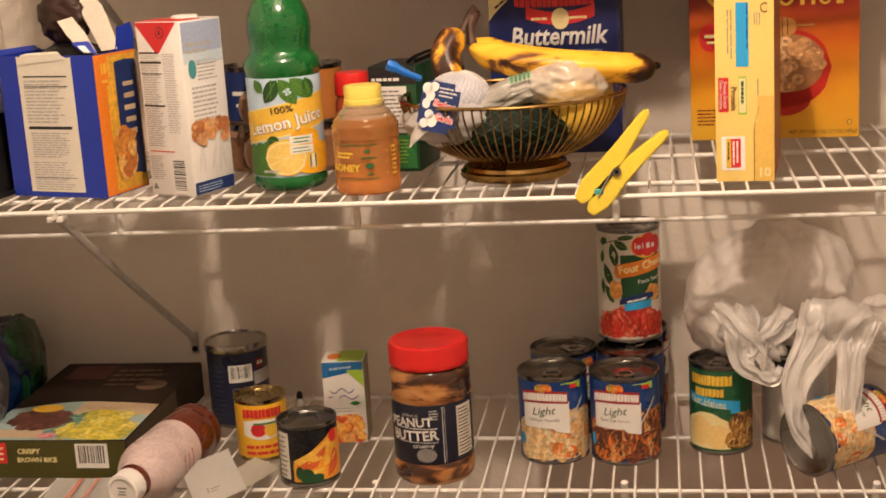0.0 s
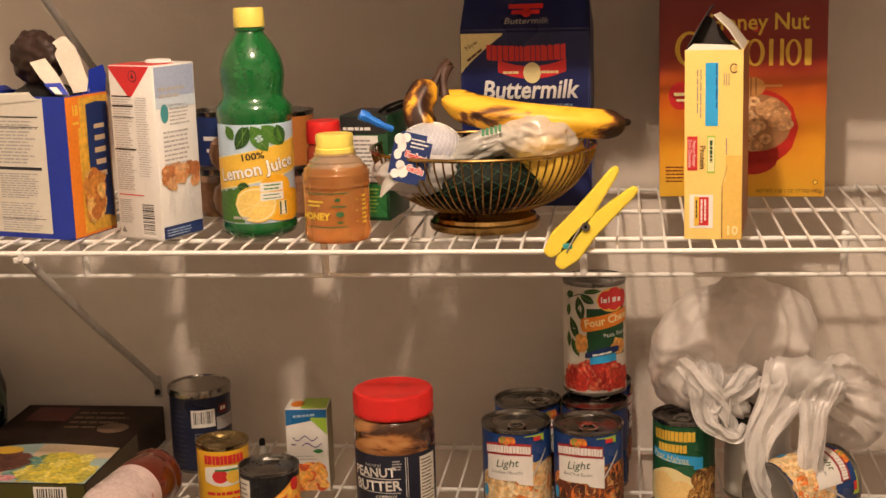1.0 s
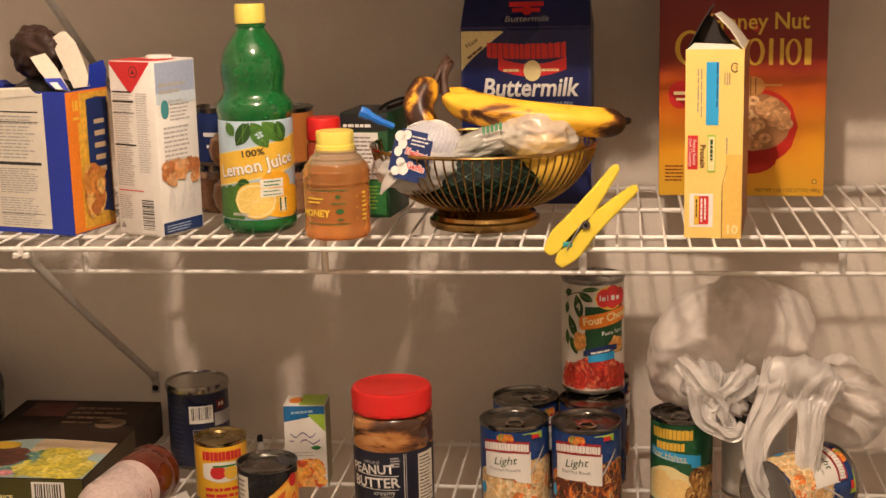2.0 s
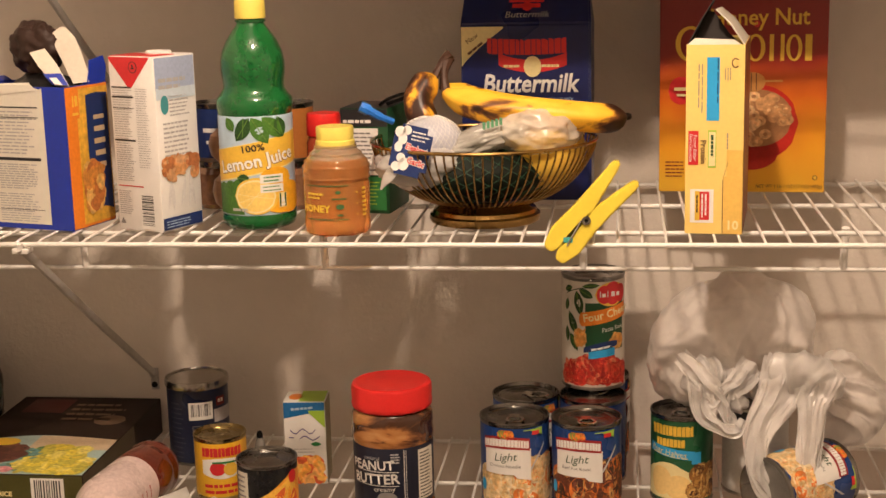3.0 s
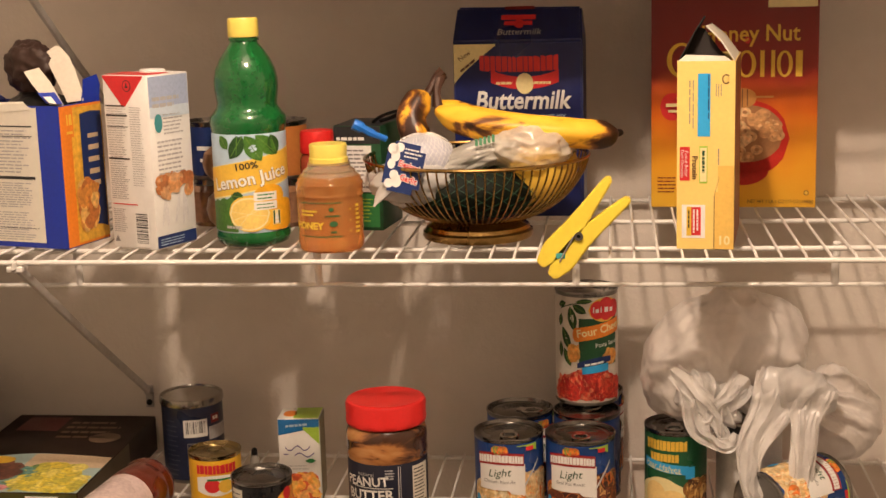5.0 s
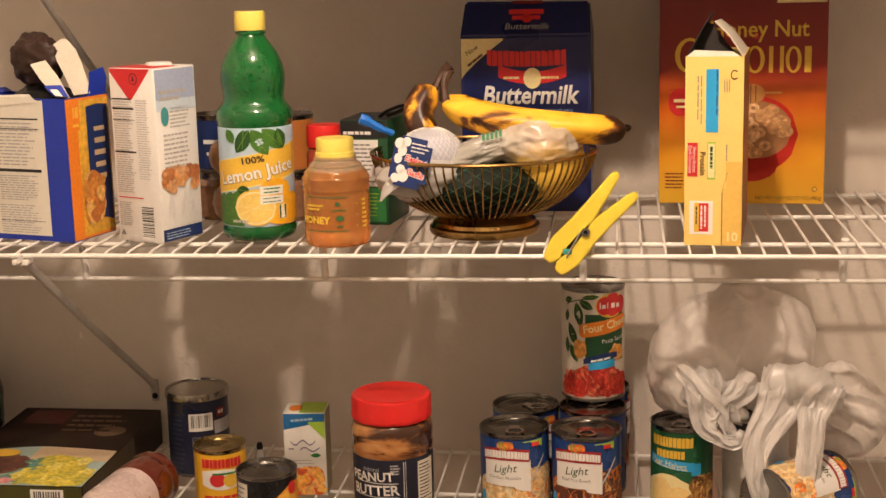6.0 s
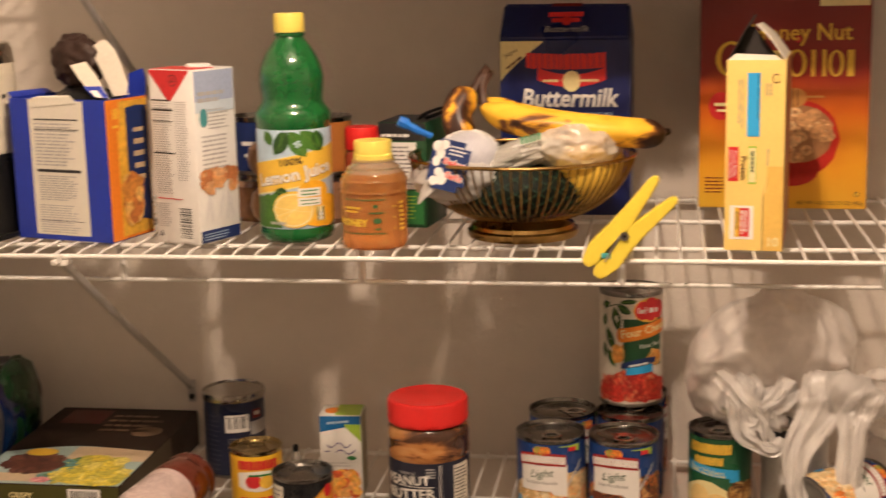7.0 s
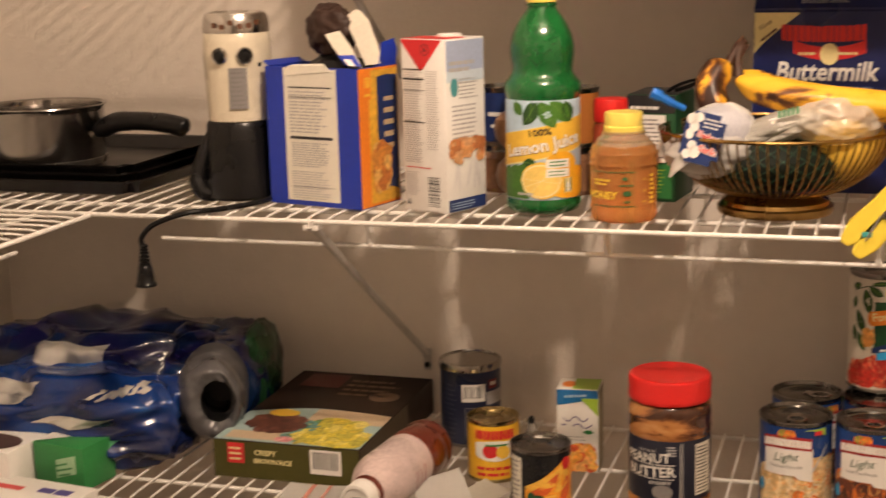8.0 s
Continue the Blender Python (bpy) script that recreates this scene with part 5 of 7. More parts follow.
banana([(-0.246, 0.132, ZU + 0.150), (-0.220, 0.134, ZU + 0.136), (-0.180, 0.136, ZU + 0.126), (-0.130, 0.136, ZU + 0.119), (-0.092, 0.134, ZU + 0.117)], 0.0165, "ripe yellow banana behind another",
       [(-0.246, 0.132, ZU + 0.149), (-0.2465, 0.130, ZU + 0.168), (-0.241, 0.128, ZU + 0.184)], BANANA)

# dark strap lying on the tea box
strap = thing("black_strap", pose(-0.311, 0.180, ZU + GH), "black plastic strap loop lying on the tea box", "strap")
part("loop", tube(spline([(-0.016, -0.004, 0.003), (-0.006, -0.010, 0.010), (0.012, -0.012, 0.016), (0.018, -0.002, 0.014), (0.006, 0.004, 0.008), (-0.010, 0.004, 0.003)], 5), 0.0034, 8, flat=0.6), BLACK_PLASTIC, strap)

# big yellow clothespin on the shelf edge
PIN = mat("yellow_pin_plastic", (0.82, 0.66, 0.07), 0.4, vary=0.06)
pin = thing("clothespin", pose(-0.083, -0.004, ZU + 0.0275), "large yellow plastic clothespin clipped to the shelf", "clothespin")


def leg(a, b, c, w):
    """One leg of the pin: jaw a, joint b and handle c, as a flat bevelled bar."""
    bm = bmesh.new()
    pts = [Vector(a), Vector(b), Vector(c)]
    d0, d1 = (pts[1] - pts[0]).normalized(), (pts[2] - pts[1]).normalized()
    rows = []
    for p, d, k in ((pts[0], d0, 0.70), (pts[0] + d0 * 0.006, d0, 1.10), (pts[0] + d0 * 0.020, d0, 1.75), (pts[1], (d0 + d1).normalized(), 1.55), (pts[1] + d1 * 0.022, d1, 1.20), (pts[2] - d1 * 0.006, d1, 0.72), (pts[2], d1, 0.40)):
        s = Vector((d.z, 0, -d.x)) * w * k
        rows.append([bm.verts.new(p + s + Vector((0, y, 0))) for y in (-0.0065, 0.0065)] + [bm.verts.new(p - s + Vector((0, y, 0))) for y in (0.0065, -0.0065)])
    for q, r in zip(rows, rows[1:]):
        for k in range(4):
            bm.faces.new((q[k], q[(k + 1) % 4], r[(k + 1) % 4], r[k]))
    bm.faces.new(rows[0][::-1])
    bm.faces.new(rows[-1])
    bmesh.ops.recalc_face_normals(bm, faces=bm.faces)
    bmesh.ops.bevel(bm, geom=list(bm.edges), offset=0.0014, segments=2, affect="EDGES")
    return bm


part("leg", leg((-0.041, 0, -0.034), (-0.006, 0, 0.004), (0.033, 0, 0.058), 0.0068), PIN, pin)
part("leg", leg((-0.029, 0, -0.047), (0.004, 0, -0.006), (0.053, 0, 0.036), 0.0068), PIN, pin)
part("spring", lathe([(0.0016, -0.009), (0.0046, -0.009), (0.0046, 0.009), (0.0016, 0.009)], 20), CHROME, pin, at=pose(0.000, 0, -0.003, 90))
part("spring_pin", lathe([(0, -0.0095), (0.002, -0.0095), (0.002, 0.0095), (0, 0.0095)], 12), BLACK_PLASTIC, pin, at=pose(0.000, 0, -0.003, 90))
part("spring_arm", tube([(-0.005, -0.007, -0.003), (-0.016, -0.0078, -0.022), (-0.020, -0.0078, -0.030)], 0.0009, 6), CHROME, pin)
part("grip_pad", block(-0.024, -0.014, -0.0072, -0.0055, -0.027, -0.021, 0.001), mat("teal_rubber", (0.06, 0.35, 0.32), 0.5), pin)

# ---- lower shelf ----


def facing(x, y, z, extra=0.0):
    """A pose whose front looks towards the middle of the pantry."""
    return pose(x, y, z, 0, 0, math.degrees(math.atan2(-0.05 - x, 1.469 + y)) + extra)


# peanut butter jar
PEANUT = mat("peanut_butter", (0.42, 0.20, 0.07), 0.25, vary=0.25, scale=18, coat=0.6)
# scraped streaks of peanut butter inside the jar wall
_nt = PEANUT.node_tree
_co, _map, _no, _ramp = (_nt.nodes.new("ShaderNode" + k) for k in ("TexCoord", "Mapping", "TexNoise", "ValToRGB"))
_map.inputs["Scale"].default_value = (1, 1, 3.2)
_no.inputs["Scale"].default_value, _no.inputs["Detail"].default_value, _no.inputs["Distortion"].default_value = 17, 5, 0.5
_e = _ramp.color_ramp.elements
_e[0].position, _e[0].color = 0.44, (0.050, 0.018, 0.008, 1)
_e[1].position, _e[1].color = 0.54, (0.40, 0.17, 0.05, 1)
_e.new(0.48).color = (0.16, 0.06, 0.02, 1)
_e.new(0.68).color = (0.52, 0.27, 0.10, 1)
_nt.links.new(_co.outputs["Object"], _map.inputs["Vector"])
_nt.links.new(_map.outputs[0], _no.inputs["Vector"])
_nt.links.new(_no.outputs["Fac"], _ramp.inputs[0])
_nt.links.new(_ramp.outputs[0], _nt.nodes["Principled BSDF"].inputs["Base Color"])
pbj = thing("peanut_butter_jar", facing(-0.315, 0.117, ZL, 4) @ Matrix.Diagonal((1.03, 1.03, 0.935, 1)), "peanut butter jar with red lid and navy label", "jar")
part("body", lathe([(0, 0.003), (0.036, 0.002), (0.042, 0), (0.0460, 0.005), (0.0468, 0.012), (0.0468, 0.026), (0.0456, 0.028), (0.0456, 0.107), (0.0468, 0.109), (0.0470, 0.118), (0.0462, 0.124), (0.0468, 0.130), (0.0462, 0.140), (0.0440, 0.147), (0.0420, 0.149), (0, 0.149)], 56), PEANUT, pbj, smooth=0.9)
g = around(0.0470)
part("lid", lathe([(0.0440, 0.1495), (0.0458, 0.1515), (0.0462, 0.156), (0.0455, 0.158), (0.0460, 0.176), (0.0445, 0.1795), (0.041, 0.1805), (0.039, 0.1798), (0, 0.1796)], 72, wobble=lambda a, z: 1 + (0.006 * math.cos(60 * a) if 0.155 < z < 0.178 else 0)), RED_CAP, pbj, "ribbed red plastic lid", smooth=0.6)
part("label", lathe([(0.0457, 0.029), (0.0461, 0.030), (0.0461, 0.106), (0.0457, 0.107)], 64), mat("navy_jar_label", (0.007, 0.009, 0.024), 0.4, vary=0.2), pbj)
g = around(0.0463)
lettering("natural", g, -0.030, 0.0945, 0.0075, LIGHT_INK, pbj, 0.0006)
PRINT_PALE = mat("pale_letter_print", (0.70, 0.68, 0.64), 0.4)
lettering("PEANUT", moved(g, -0.0315, 0.0840, 3), 0, 0, 0.0165, PRINT_PALE, pbj, 0.0006, wide=0.92, bold=0.0004)
lettering("BUTTER", moved(g, -0.0275, 0.0665, 3), 0, 0, 0.0182, PRINT_PALE, pbj, 0.0006, wide=0.92, bold=0.0004)
lettering("creamy", moved(g, -0.015, 0.0545, 3), 0, 0, 0.0085, PRINT_PALE, pbj, 0.0006)
print_on("rule_print", g, PRINT_PALE, pbj, [(-0.052, 0.0765, 0.002, 0.0775), (-0.052, 0.0585, 0.002, 0.0593), (0.008, 0.031, 0.0088, 0.105), (0.0105, 0.031, 0.0110, 0.105)])
print_on("round_print", g, GREY_INK, pbj, discs=[(-0.012, 0.042, 0.012, 0.009)])
bars("crest_print", g, LIGHT_INK, pbj, -0.007, 0.088, 0.006, 0.102, 4, 8)
print_on("nutrition_panel", g, PAPER, pbj, [(0.026, 0.036, 0.052, 0.102)])
bars("nutrition_table", g, INK, pbj, 0.028, 0.038, 0.050, 0.100, 14, 9, h=0.0007, fill=0.35)

# soup cans
SOUP_BLUE = mat("soup_blue_label", (0.016, 0.055, 0.22), 0.3, vary=0.2, scale=40)
NOODLE = pieces("noodle_soup_print", [(0.76, 0.50, 0.22), (0.80, 0.62, 0.34), (0.74, 0.20, 0.03), (0.82, 0.68, 0.44), (0.66, 0.42, 0.18), (0.78, 0.58, 0.30)])
BEEF = pieces("beef_soup_print", [(0.16, 0.04, 0.02), (0.66, 0.18, 0.03), (0.26, 0.07, 0.02), (0.09, 0.025, 0.015), (0.60, 0.34, 0.12), (0.05, 0.018, 0.012)])


def soup_can(m, picture, text, name_print):
    ob, g = tin(0.0418, 0.110, m, "soup_can", text, SOUP_BLUE, group="soup cans")
    scatter("soup_picture", g, picture, ob, lambda u, v: v < (0.050 if u < 0.014 else 0.066), (-0.050, 0.008, 0.060, 0.066), 52, 0.0125, 7, h=0.0004, oval=0.6)
    print_on("white_panel", g, WHITE, ob, strips=[(-0.040, 0.0175, lambda u: 0.047 + (0.0 if u < -0.02 else -0.2 * (u + 0.02) * (u > 0)), 0.079)], h=0.0016)
    print_on("spoon_print", g, mat("silver_spoon_print", (0.55, 0.55, 0.56), 0.3), ob, strips=[(0.017, 0.037, lambda u: 0.050 + 1.5 * (u - 0.017), lambda u: 0.054 + 1.5 * (u - 0.017))], h=0.0016)
    print_on("red_band", g, mat("dark_red_print", (0.34, 0.02, 0.02), 0.35), ob, strips=[(-0.042, 0.016, lambda u: 0.0795 - 3.5 * (u + 0.013) ** 2, lambda u: 0.0945 - 3.5 * (u + 0.013) ** 2)], h=0.0018)
    brand_row(g, WHITE, ob, -0.041, 0.015, 0.0822, 0.0915, 15, 0.0021, -0.0027, 5)
    scatter("tomato_print", g, pieces("tomato_print", [(0.65, 0.05, 0.02), (0.75, 0.25, 0.03), (0.20, 0.30, 0.05)]), ob, lambda u, v: True, (-0.022, 0.0945, -0.004, 0.1015), 9, 0.0050, 3, h=0.0016)
    print_on("flag_print", g, LIME, ob, strips=[(0.008, 0.034, lambda u: 0.1015 - 0.5 * max(0, u - 0.018), lambda u: 0.1025 + 0.03 * (u - 0.008))], h=0.0016)
    print_on("flag_centre", g, RED, ob, [(0.019, 0.0955, 0.029, 0.1005)], h=0.0019)
    lettering("Light", moved(g, -0.014, 0.0685, 5), 0, 0, 0.0140, DKGREEN, ob, 0.0020, slant=0.3)
    lettering(name_print, g, -0.014, 0.0575, 0.0058, GREY_INK, ob, 0.0020)
    print_on("side_badge", g, CYAN, ob, discs=[(-0.044, 0.030, 0.004, 0.008)], h=0.0020)
    return ob


first = soup_can(facing(-0.175, 0.178, ZL, 2), NOODLE, "blue and white chicken noodle soup can", "Chicken Noodle")
second = soup_can(facing(-0.088, 0.174, ZL, 2), BEEF, "blue and white beef pot roast soup can", "Beef Pot Roast")
for x, y, a in ((-0.167, 0.266, 60), (-0.082, 0.263, 150), (-0.078, 0.352, 100)):
    tagged(copy_thing(second, facing(x, y, ZL, a)), "blue soup can standing in the back row")

# tall sauce can on top
SAUCE = mat("sauce_label", (0.70, 0.66, 0.58), 0.32, vary=0.1, scale=40)
sauce, g = tin(0.0400, 0.148, facing(-0.082, 0.309, ZL + 0.1102, 3), "sauce_can", "tall four cheese pasta sauce can on soup cans", SAUCE, tab=False)
round_wall = g
g = lambda u, v, h: round_wall(u, v * 1.065, h)
for u, v, turn, length, width in ((-0.024, 0.122, -78, 0.030, 0.0062), (-0.020, 0.124, -28, 0.020, 0.005), (-0.036, 0.096, -66, 0.030, 0.0058), (-0.038, 0.112, -100, 0.016, 0.004), (-0.034, 0.070, -62, 0.024, 0.005), (-0.040, 0.078, -86, 0.020, 0.004), (-0.016, 0.128, 4, 0.022, 0.003), (-0.030, 0.126, -160, 0.014, 0.004)):
    leaf_print(g, sauce, u, v, turn, length, width, LEAF_DARK, 0.0004, "leaf_print")
print_on("stem_print", g, LEAF_DARK, sauce, strips=[(-0.040, -0.004, lambda u: 0.126 - 8 * (u + 0.006) ** 2, lambda u: 0.1272 - 8 * (u + 0.006) ** 2)], h=0.0004)
print_on("green_panel", g, DKGREEN, sauce, strips=[(-0.012, 0.042, 0.050, 0.108)], h=0.0006)
print_on("red_badge", g, RED, sauce, [(0.010, 0.112, 0.034, 0.124)], [(0.012, 0.118, 0.010, 0.011), (0.024, 0.119, 0.012, 0.014), (0.036, 0.118, 0.010, 0.011)], h=0.0010)
print_on("badge_edge", g, GOLD, sauce, discs=[(0.022, 0.118, 0.022, 0.0145)], h=0.0008)
print_on("brand_shape", g, WHITE, sauce, [(0.006, 0.115, 0.0075, 0.122), (0.009, 0.115, 0.0135, 0.1195), (0.0155, 0.115, 0.017, 0.122), (0.021, 0.115, 0.0265, 0.121), (0.029, 0.115, 0.034, 0.120)], h=0.0013)
print_on("orange_band", g, ORANGE, sauce, strips=[(-0.016, 0.046, lambda u: 0.082 + 0.16 * u, lambda u: 0.099 + 0.16 * u)], discs=[(-0.015, 0.0885, 0.005, 0.0085)], h=0.0012)
lettering("Four Cheese", moved(g, 0.020, 0.0945, 9), 0, 0, 0.0135, CREAM, sauce, 0.0015, bold=0.0003)
lettering("Pasta Sauce", moved(g, 0.026, 0.0765, 6), 0, 0, 0.0075, WHITE, sauce, 0.0013)
scatter("tomato_print", g, pieces("tomato_slice_print", [(0.55, 0.03, 0.02), (0.66, 0.08, 0.04), (0.42, 0.02, 0.02), (0.70, 0.20, 0.10)]), sauce, lambda u, v: v < 0.032 + 0.010 * math.cos(u * 70), (-0.046, 0.010, 0.050, 0.044), 60, 0.011, 4, h=0.0008)
scatter("orange_print", g, pieces("peach_print", [(0.75, 0.42, 0.12), (0.70, 0.30, 0.06)]), sauce, lambda u, v: True, (-0.022, 0.056, -0.012, 0.076), 6, 0.007, 4, h=0.0011)
scatter("orange_print", g, MATS["peach_print"], sauce, lambda u, v: True, (0.022, 0.056, 0.040, 0.068), 6, 0.008, 5, h=0.0011)
print_on("navy_flash", g, NAVY, sauce, strips=[(-0.014, 0.030, lambda u: 0.050 + 0.16 * u, lambda u: 0.059 + 0.16 * u - 6 * (u - 0.008) ** 2)], h=0.0018)
print_on("blue_flash", g, CYAN, sauce, strips=[(-0.008, 0.026, lambda u: 0.041 + 0.10 * u, lambda u: 0.050 + 0.12 * u)], h=0.0017)
bars("flash_print", moved(g, 0.009, 0.0545, 8), WHITE, sauce, -0.014, -0.003, 0.014, 0.001, 1, 5, h=0.0021, fill=0.6)

# pear can
PEAR_GREEN = mat("pear_label", (0.020, 0.11, 0.045), 0.3, vary=0.2, scale=40)
pear, g = tin(0.0375, 0.112, facing(0.027, 0.203, ZL, -6), "pear_can", "green labelled can of pear halves", PEAR_GREEN)
brand_row(g, GOLD, pear, -0.036, 0.018, 0.0880, 0.1005, 11, 0.0006, 0.0, 6)
brand_row(g, GOLD, pear, -0.029, 0.008, 0.0740, 0.0840, 8, 0.0006, 0.0, 7)
print_on("blue_ribbon", g, CYAN, pear, strips=[(-0.040, 0.020, lambda u: 0.060 - 0.12 * u, lambda u: 0.0715 - 0.12 * u), (0.016, 0.028, lambda u: 0.053, lambda u: 0.068)], h=0.0008)
lettering("Pear Halves", moved(g, -0.013, 0.0672, -7), 0, 0, 0.0098, CREAM, pear, 0.0011)
bars("ribbon_print", moved(g, -0.010, 0.0620, -7), CREAM, pear, -0.024, -0.0005, 0.024, 0.0022, 1, 6, h=0.0011, fill=0.5)
print_on("pear_print", g, CREAM, pear, strips=[(-0.046, 0.016, 0.008, lambda u: 0.052 - 12 * (u + 0.015) ** 2)], discs=[(-0.014, 0.038, 0.022, 0.016)], h=0.0006)
print_on("pear_half", g, mat("pear_flesh_print", (0.82, 0.60, 0.24), 0.4, vary=0.15, scale=60), pear, discs=[(-0.022, 0.030, 0.015, 0.018), (0.000, 0.024, 0.016, 0.015)], h=0.0009)
scatter("fruit_print", g, pieces("pear_piece_print", [(0.50, 0.26, 0.06), (0.30, 0.13, 0.03), (0.10, 0.035, 0.012), (0.66, 0.42, 0.14)]), pear, lambda u, v: u > 0.012 + 0.2 * v, (0.010, 0.010, 0.052, 0.052), 34, 0.0075, 9, h=0.0012)

# small yellow can of tomato sauce
elp, g = tin(0.0325, 0.080, facing(-0.545, 0.179, ZL, 2), "tomato_sauce_can", "small yellow can with red lettered label", mat("bright_yellow_label", (0.80, 0.47, 0.03), 0.33, vary=0.08), tab=False, metal=mat("gold_lacquered_tin", (0.42, 0.34, 0.18), 0.28, 1.0, vary=0.12))
brand_row(g, RED, elp, -0.026, 0.026, 0.0575, 0.0690, 10, 0.0006, 0.0, 8)
print_on("white_oval", g, WHITE, elp, strips=[(-0.026, 0.026, lambda u: 0.029 + 9 * u * u, lambda u: 0.0555 - 4 * u * u)], h=0.0006)
print_on("red_pepper", g, RED, elp, discs=[(-0.006, 0.042, 0.010, 0.0085)], h=0.0009)
print_on("yellow_pepper", g, GOLD, elp, discs=[(0.010, 0.041, 0.009, 0.0085)], h=0.0011)
print_on("stem_print", g, GREEN, elp, [(-0.012, 0.049, 0.016, 0.0515)], h=0.0013)
bars("lower_print", g, RED, elp, -0.024, 0.008, 0.024, 0.024, 2, 17, h=0.0006, fill=0.5)

# black-labelled can of fruit
peach, g = tin(0.0358, 0.078, facing(-0.4655, 0.100, ZL, 3), "fruit_can", "short black labelled can of peach slices", mat("black_label", (0.012, 0.012, 0.014), 0.3, vary=0.2), tab=False)
print_on("side_panel", g, PAPER, peach, [(-0.046, 0.010, -0.027, 0.068)])
bars("side_print", g, GREY_INK, peach, -0.045, 0.012, -0.029, 0.066, 9, 18, h=0.0006, fill=0.35)
PEACH_INK = [mat("peach_orange_print", (0.84, 0.36, 0.03), 0.4, vary=0.35, scale=90), mat("peach_yellow_print", (0.86, 0.52, 0.08), 0.4, vary=0.3, scale=90), mat("peach_red_print", (0.70, 0.12, 0.03), 0.4, vary=0.4, scale=90)]
print_on("picture_ground", g, PEACH_INK[0], peach, strips=[(-0.022, 0.050, 0.008, lambda u: min(0.066, 0.030 + 0.72 * (u + 0.022)))], h=0.0006)
for k, (u, v, turn, length, width) in enumerate(((-0.020, 0.028, 28, 0.040, 0.0060), (-0.014, 0.020, 34, 0.044, 0.0065), (0.000, 0.030, 42, 0.040, 0.0070), (0.004, 0.012, 52, 0.042, 0.0070), (0.018, 0.024, 60, 0.036, 0.0070), (-0.018, 0.012, 12, 0.036, 0.0060), (0.024, 0.010, 70, 0.036, 0.0070))):
    print_on("peach_slice", moved(g, u, v, turn), PEACH_INK[(1, 2, 1, 0, 1, 1, 2)[k]], peach, strips=[(0, length, lambda x, w=width, n=length: 2.2 * (x - n / 2) ** 2 * 6 - w * math.sin(math.pi * x / n) ** 0.7, lambda x, w=width, n=length: 2.2 * (x - n / 2) ** 2 * 6 + w * math.sin(math.pi * x / n) ** 0.7 + 0.0001)], h=0.0009 + k * 0.00006)
print_on("leaf_print", g, DKGREEN, peach, discs=[(-0.006, 0.016, 0.009, 0.009), (0.006, 0.012, 0.008, 0.006), (-0.014, 0.020, 0.005, 0.008)], h=0.0016)
print_on("red_mark", g, RED, peach, discs=[(0.030, 0.060, 0.0065, 0.0080)], h=0.0016)

# navy coffee can with a steel lid
navy_can, g = tin(0.0405, 0.112, facing(-0.610, 0.304, ZL, 4), "coffee_can", "navy labelled can with dull steel lid", mat("navy_can_label", (0.014, 0.02, 0.052), 0.35, vary=0.25), tab=False, z1=0.1035)
part("cover", lathe([(0.0408, 0.103), (0.0422, 0.1045), (0.0425, 0.109), (0.0418, 0.1135), (0.0395, 0.1145), (0.038, 0.1125), (0, 0.1125)], 48), mat("dull_silver_cover", (0.40, 0.38, 0.35), 0.22, 1.0, vary=0.15), navy_can)
print_on("barcode_plate", g, PAPER, navy_can, [(-0.016, 0.064, 0.016, 0.088)], h=0.0006)
barcode(g, navy_can, -0.0155, 0.0645, 0.0155, 0.0875, 13, h=0.0008)
print_on("price_mark", g, MAROON, navy_can, [(0.022, 0.080, 0.036, 0.092)], h=0.0006)
print_on("mark_print", g, PAPER, navy_can, [(0.0245, 0.084, 0.0335, 0.089)], h=0.0008)
bars("side_print", g, mat("slate_print", (0.06, 0.065, 0.09), 0.4), navy_can, -0.046, 0.010, -0.022, 0.090, 12, 18, h=0.0005, fill=0.25)
print_on("grey_band", g, LIGHT_INK, navy_can, [(0.018, 0.058, 0.052, 0.076)], h=0.0005)
print_on("box_print", g, GREY_INK, navy_can, [(-0.012, 0.012, 0.014, 0.013), (-0.012, 0.055, 0.014, 0.056), (-0.012, 0.012, -0.011, 0.056), (0.013, 0.012, 0.014, 0.056)], h=0.0005)

# little dark bottle behind the cans
vial = thing("small_bottle", pose(-0.513, 0.250, ZL), "small bottle with a dark stopper", "bottle")
part("body", lathe([(0, 0.001), (0.006, 0), (0.007, 0.003), (0.007, 0.036), (0.0055, 0.042), (0.0042, 0.047), (0, 0.047)], 24), mat("grey_vial_glass", (0.30, 0.28, 0.25), 0.12, coat=0.6), vial)
part("stopper", lathe([(0.0032, 0.047), (0.0042, 0.048), (0.0040, 0.053), (0.0026, 0.056), (0, 0.057)], 20), BLACK_PLASTIC, vial)

# drink mix box
DW, DD, DH = 0.053, 0.045, 0.110
drink = thing("drink_mix_box", pose(-0.417, 0.212, ZL, 0, 0, 4) @ pose(-DW / 2, DD / 2, 0), "slim white drink mix box with peach picture", "box")
part("body", block(-DW / 2, DW / 2, -DD / 2, DD / 2, 0, DH, 0.001), WHITE, drink)
front = flat((-DW / 2, -DD / 2, 0), (1, 0, 0), (0, 0, 1))
right = flat((DW / 2, -DD / 2, 0), (0, 1, 0), (0, 0, 1))
top = flat((-DW / 2, -DD / 2, DH), (1, 0, 0), (0, 1, 0))
print_on("blue_flash", front, mat("blue_flash_print", (0.02, 0.16, 0.42), 0.35), drink, strips=[(0.0005, DW - 0.0005, lambda u: 0.088 + 0.2 * u, DH - 0.001)])
bars("flash_print", moved(front, 0.028, 0.101, 5), SKY, drink, -0.018, -0.002, 0.018, 0.003, 1, 4, h=0.0007, fill=0.6)
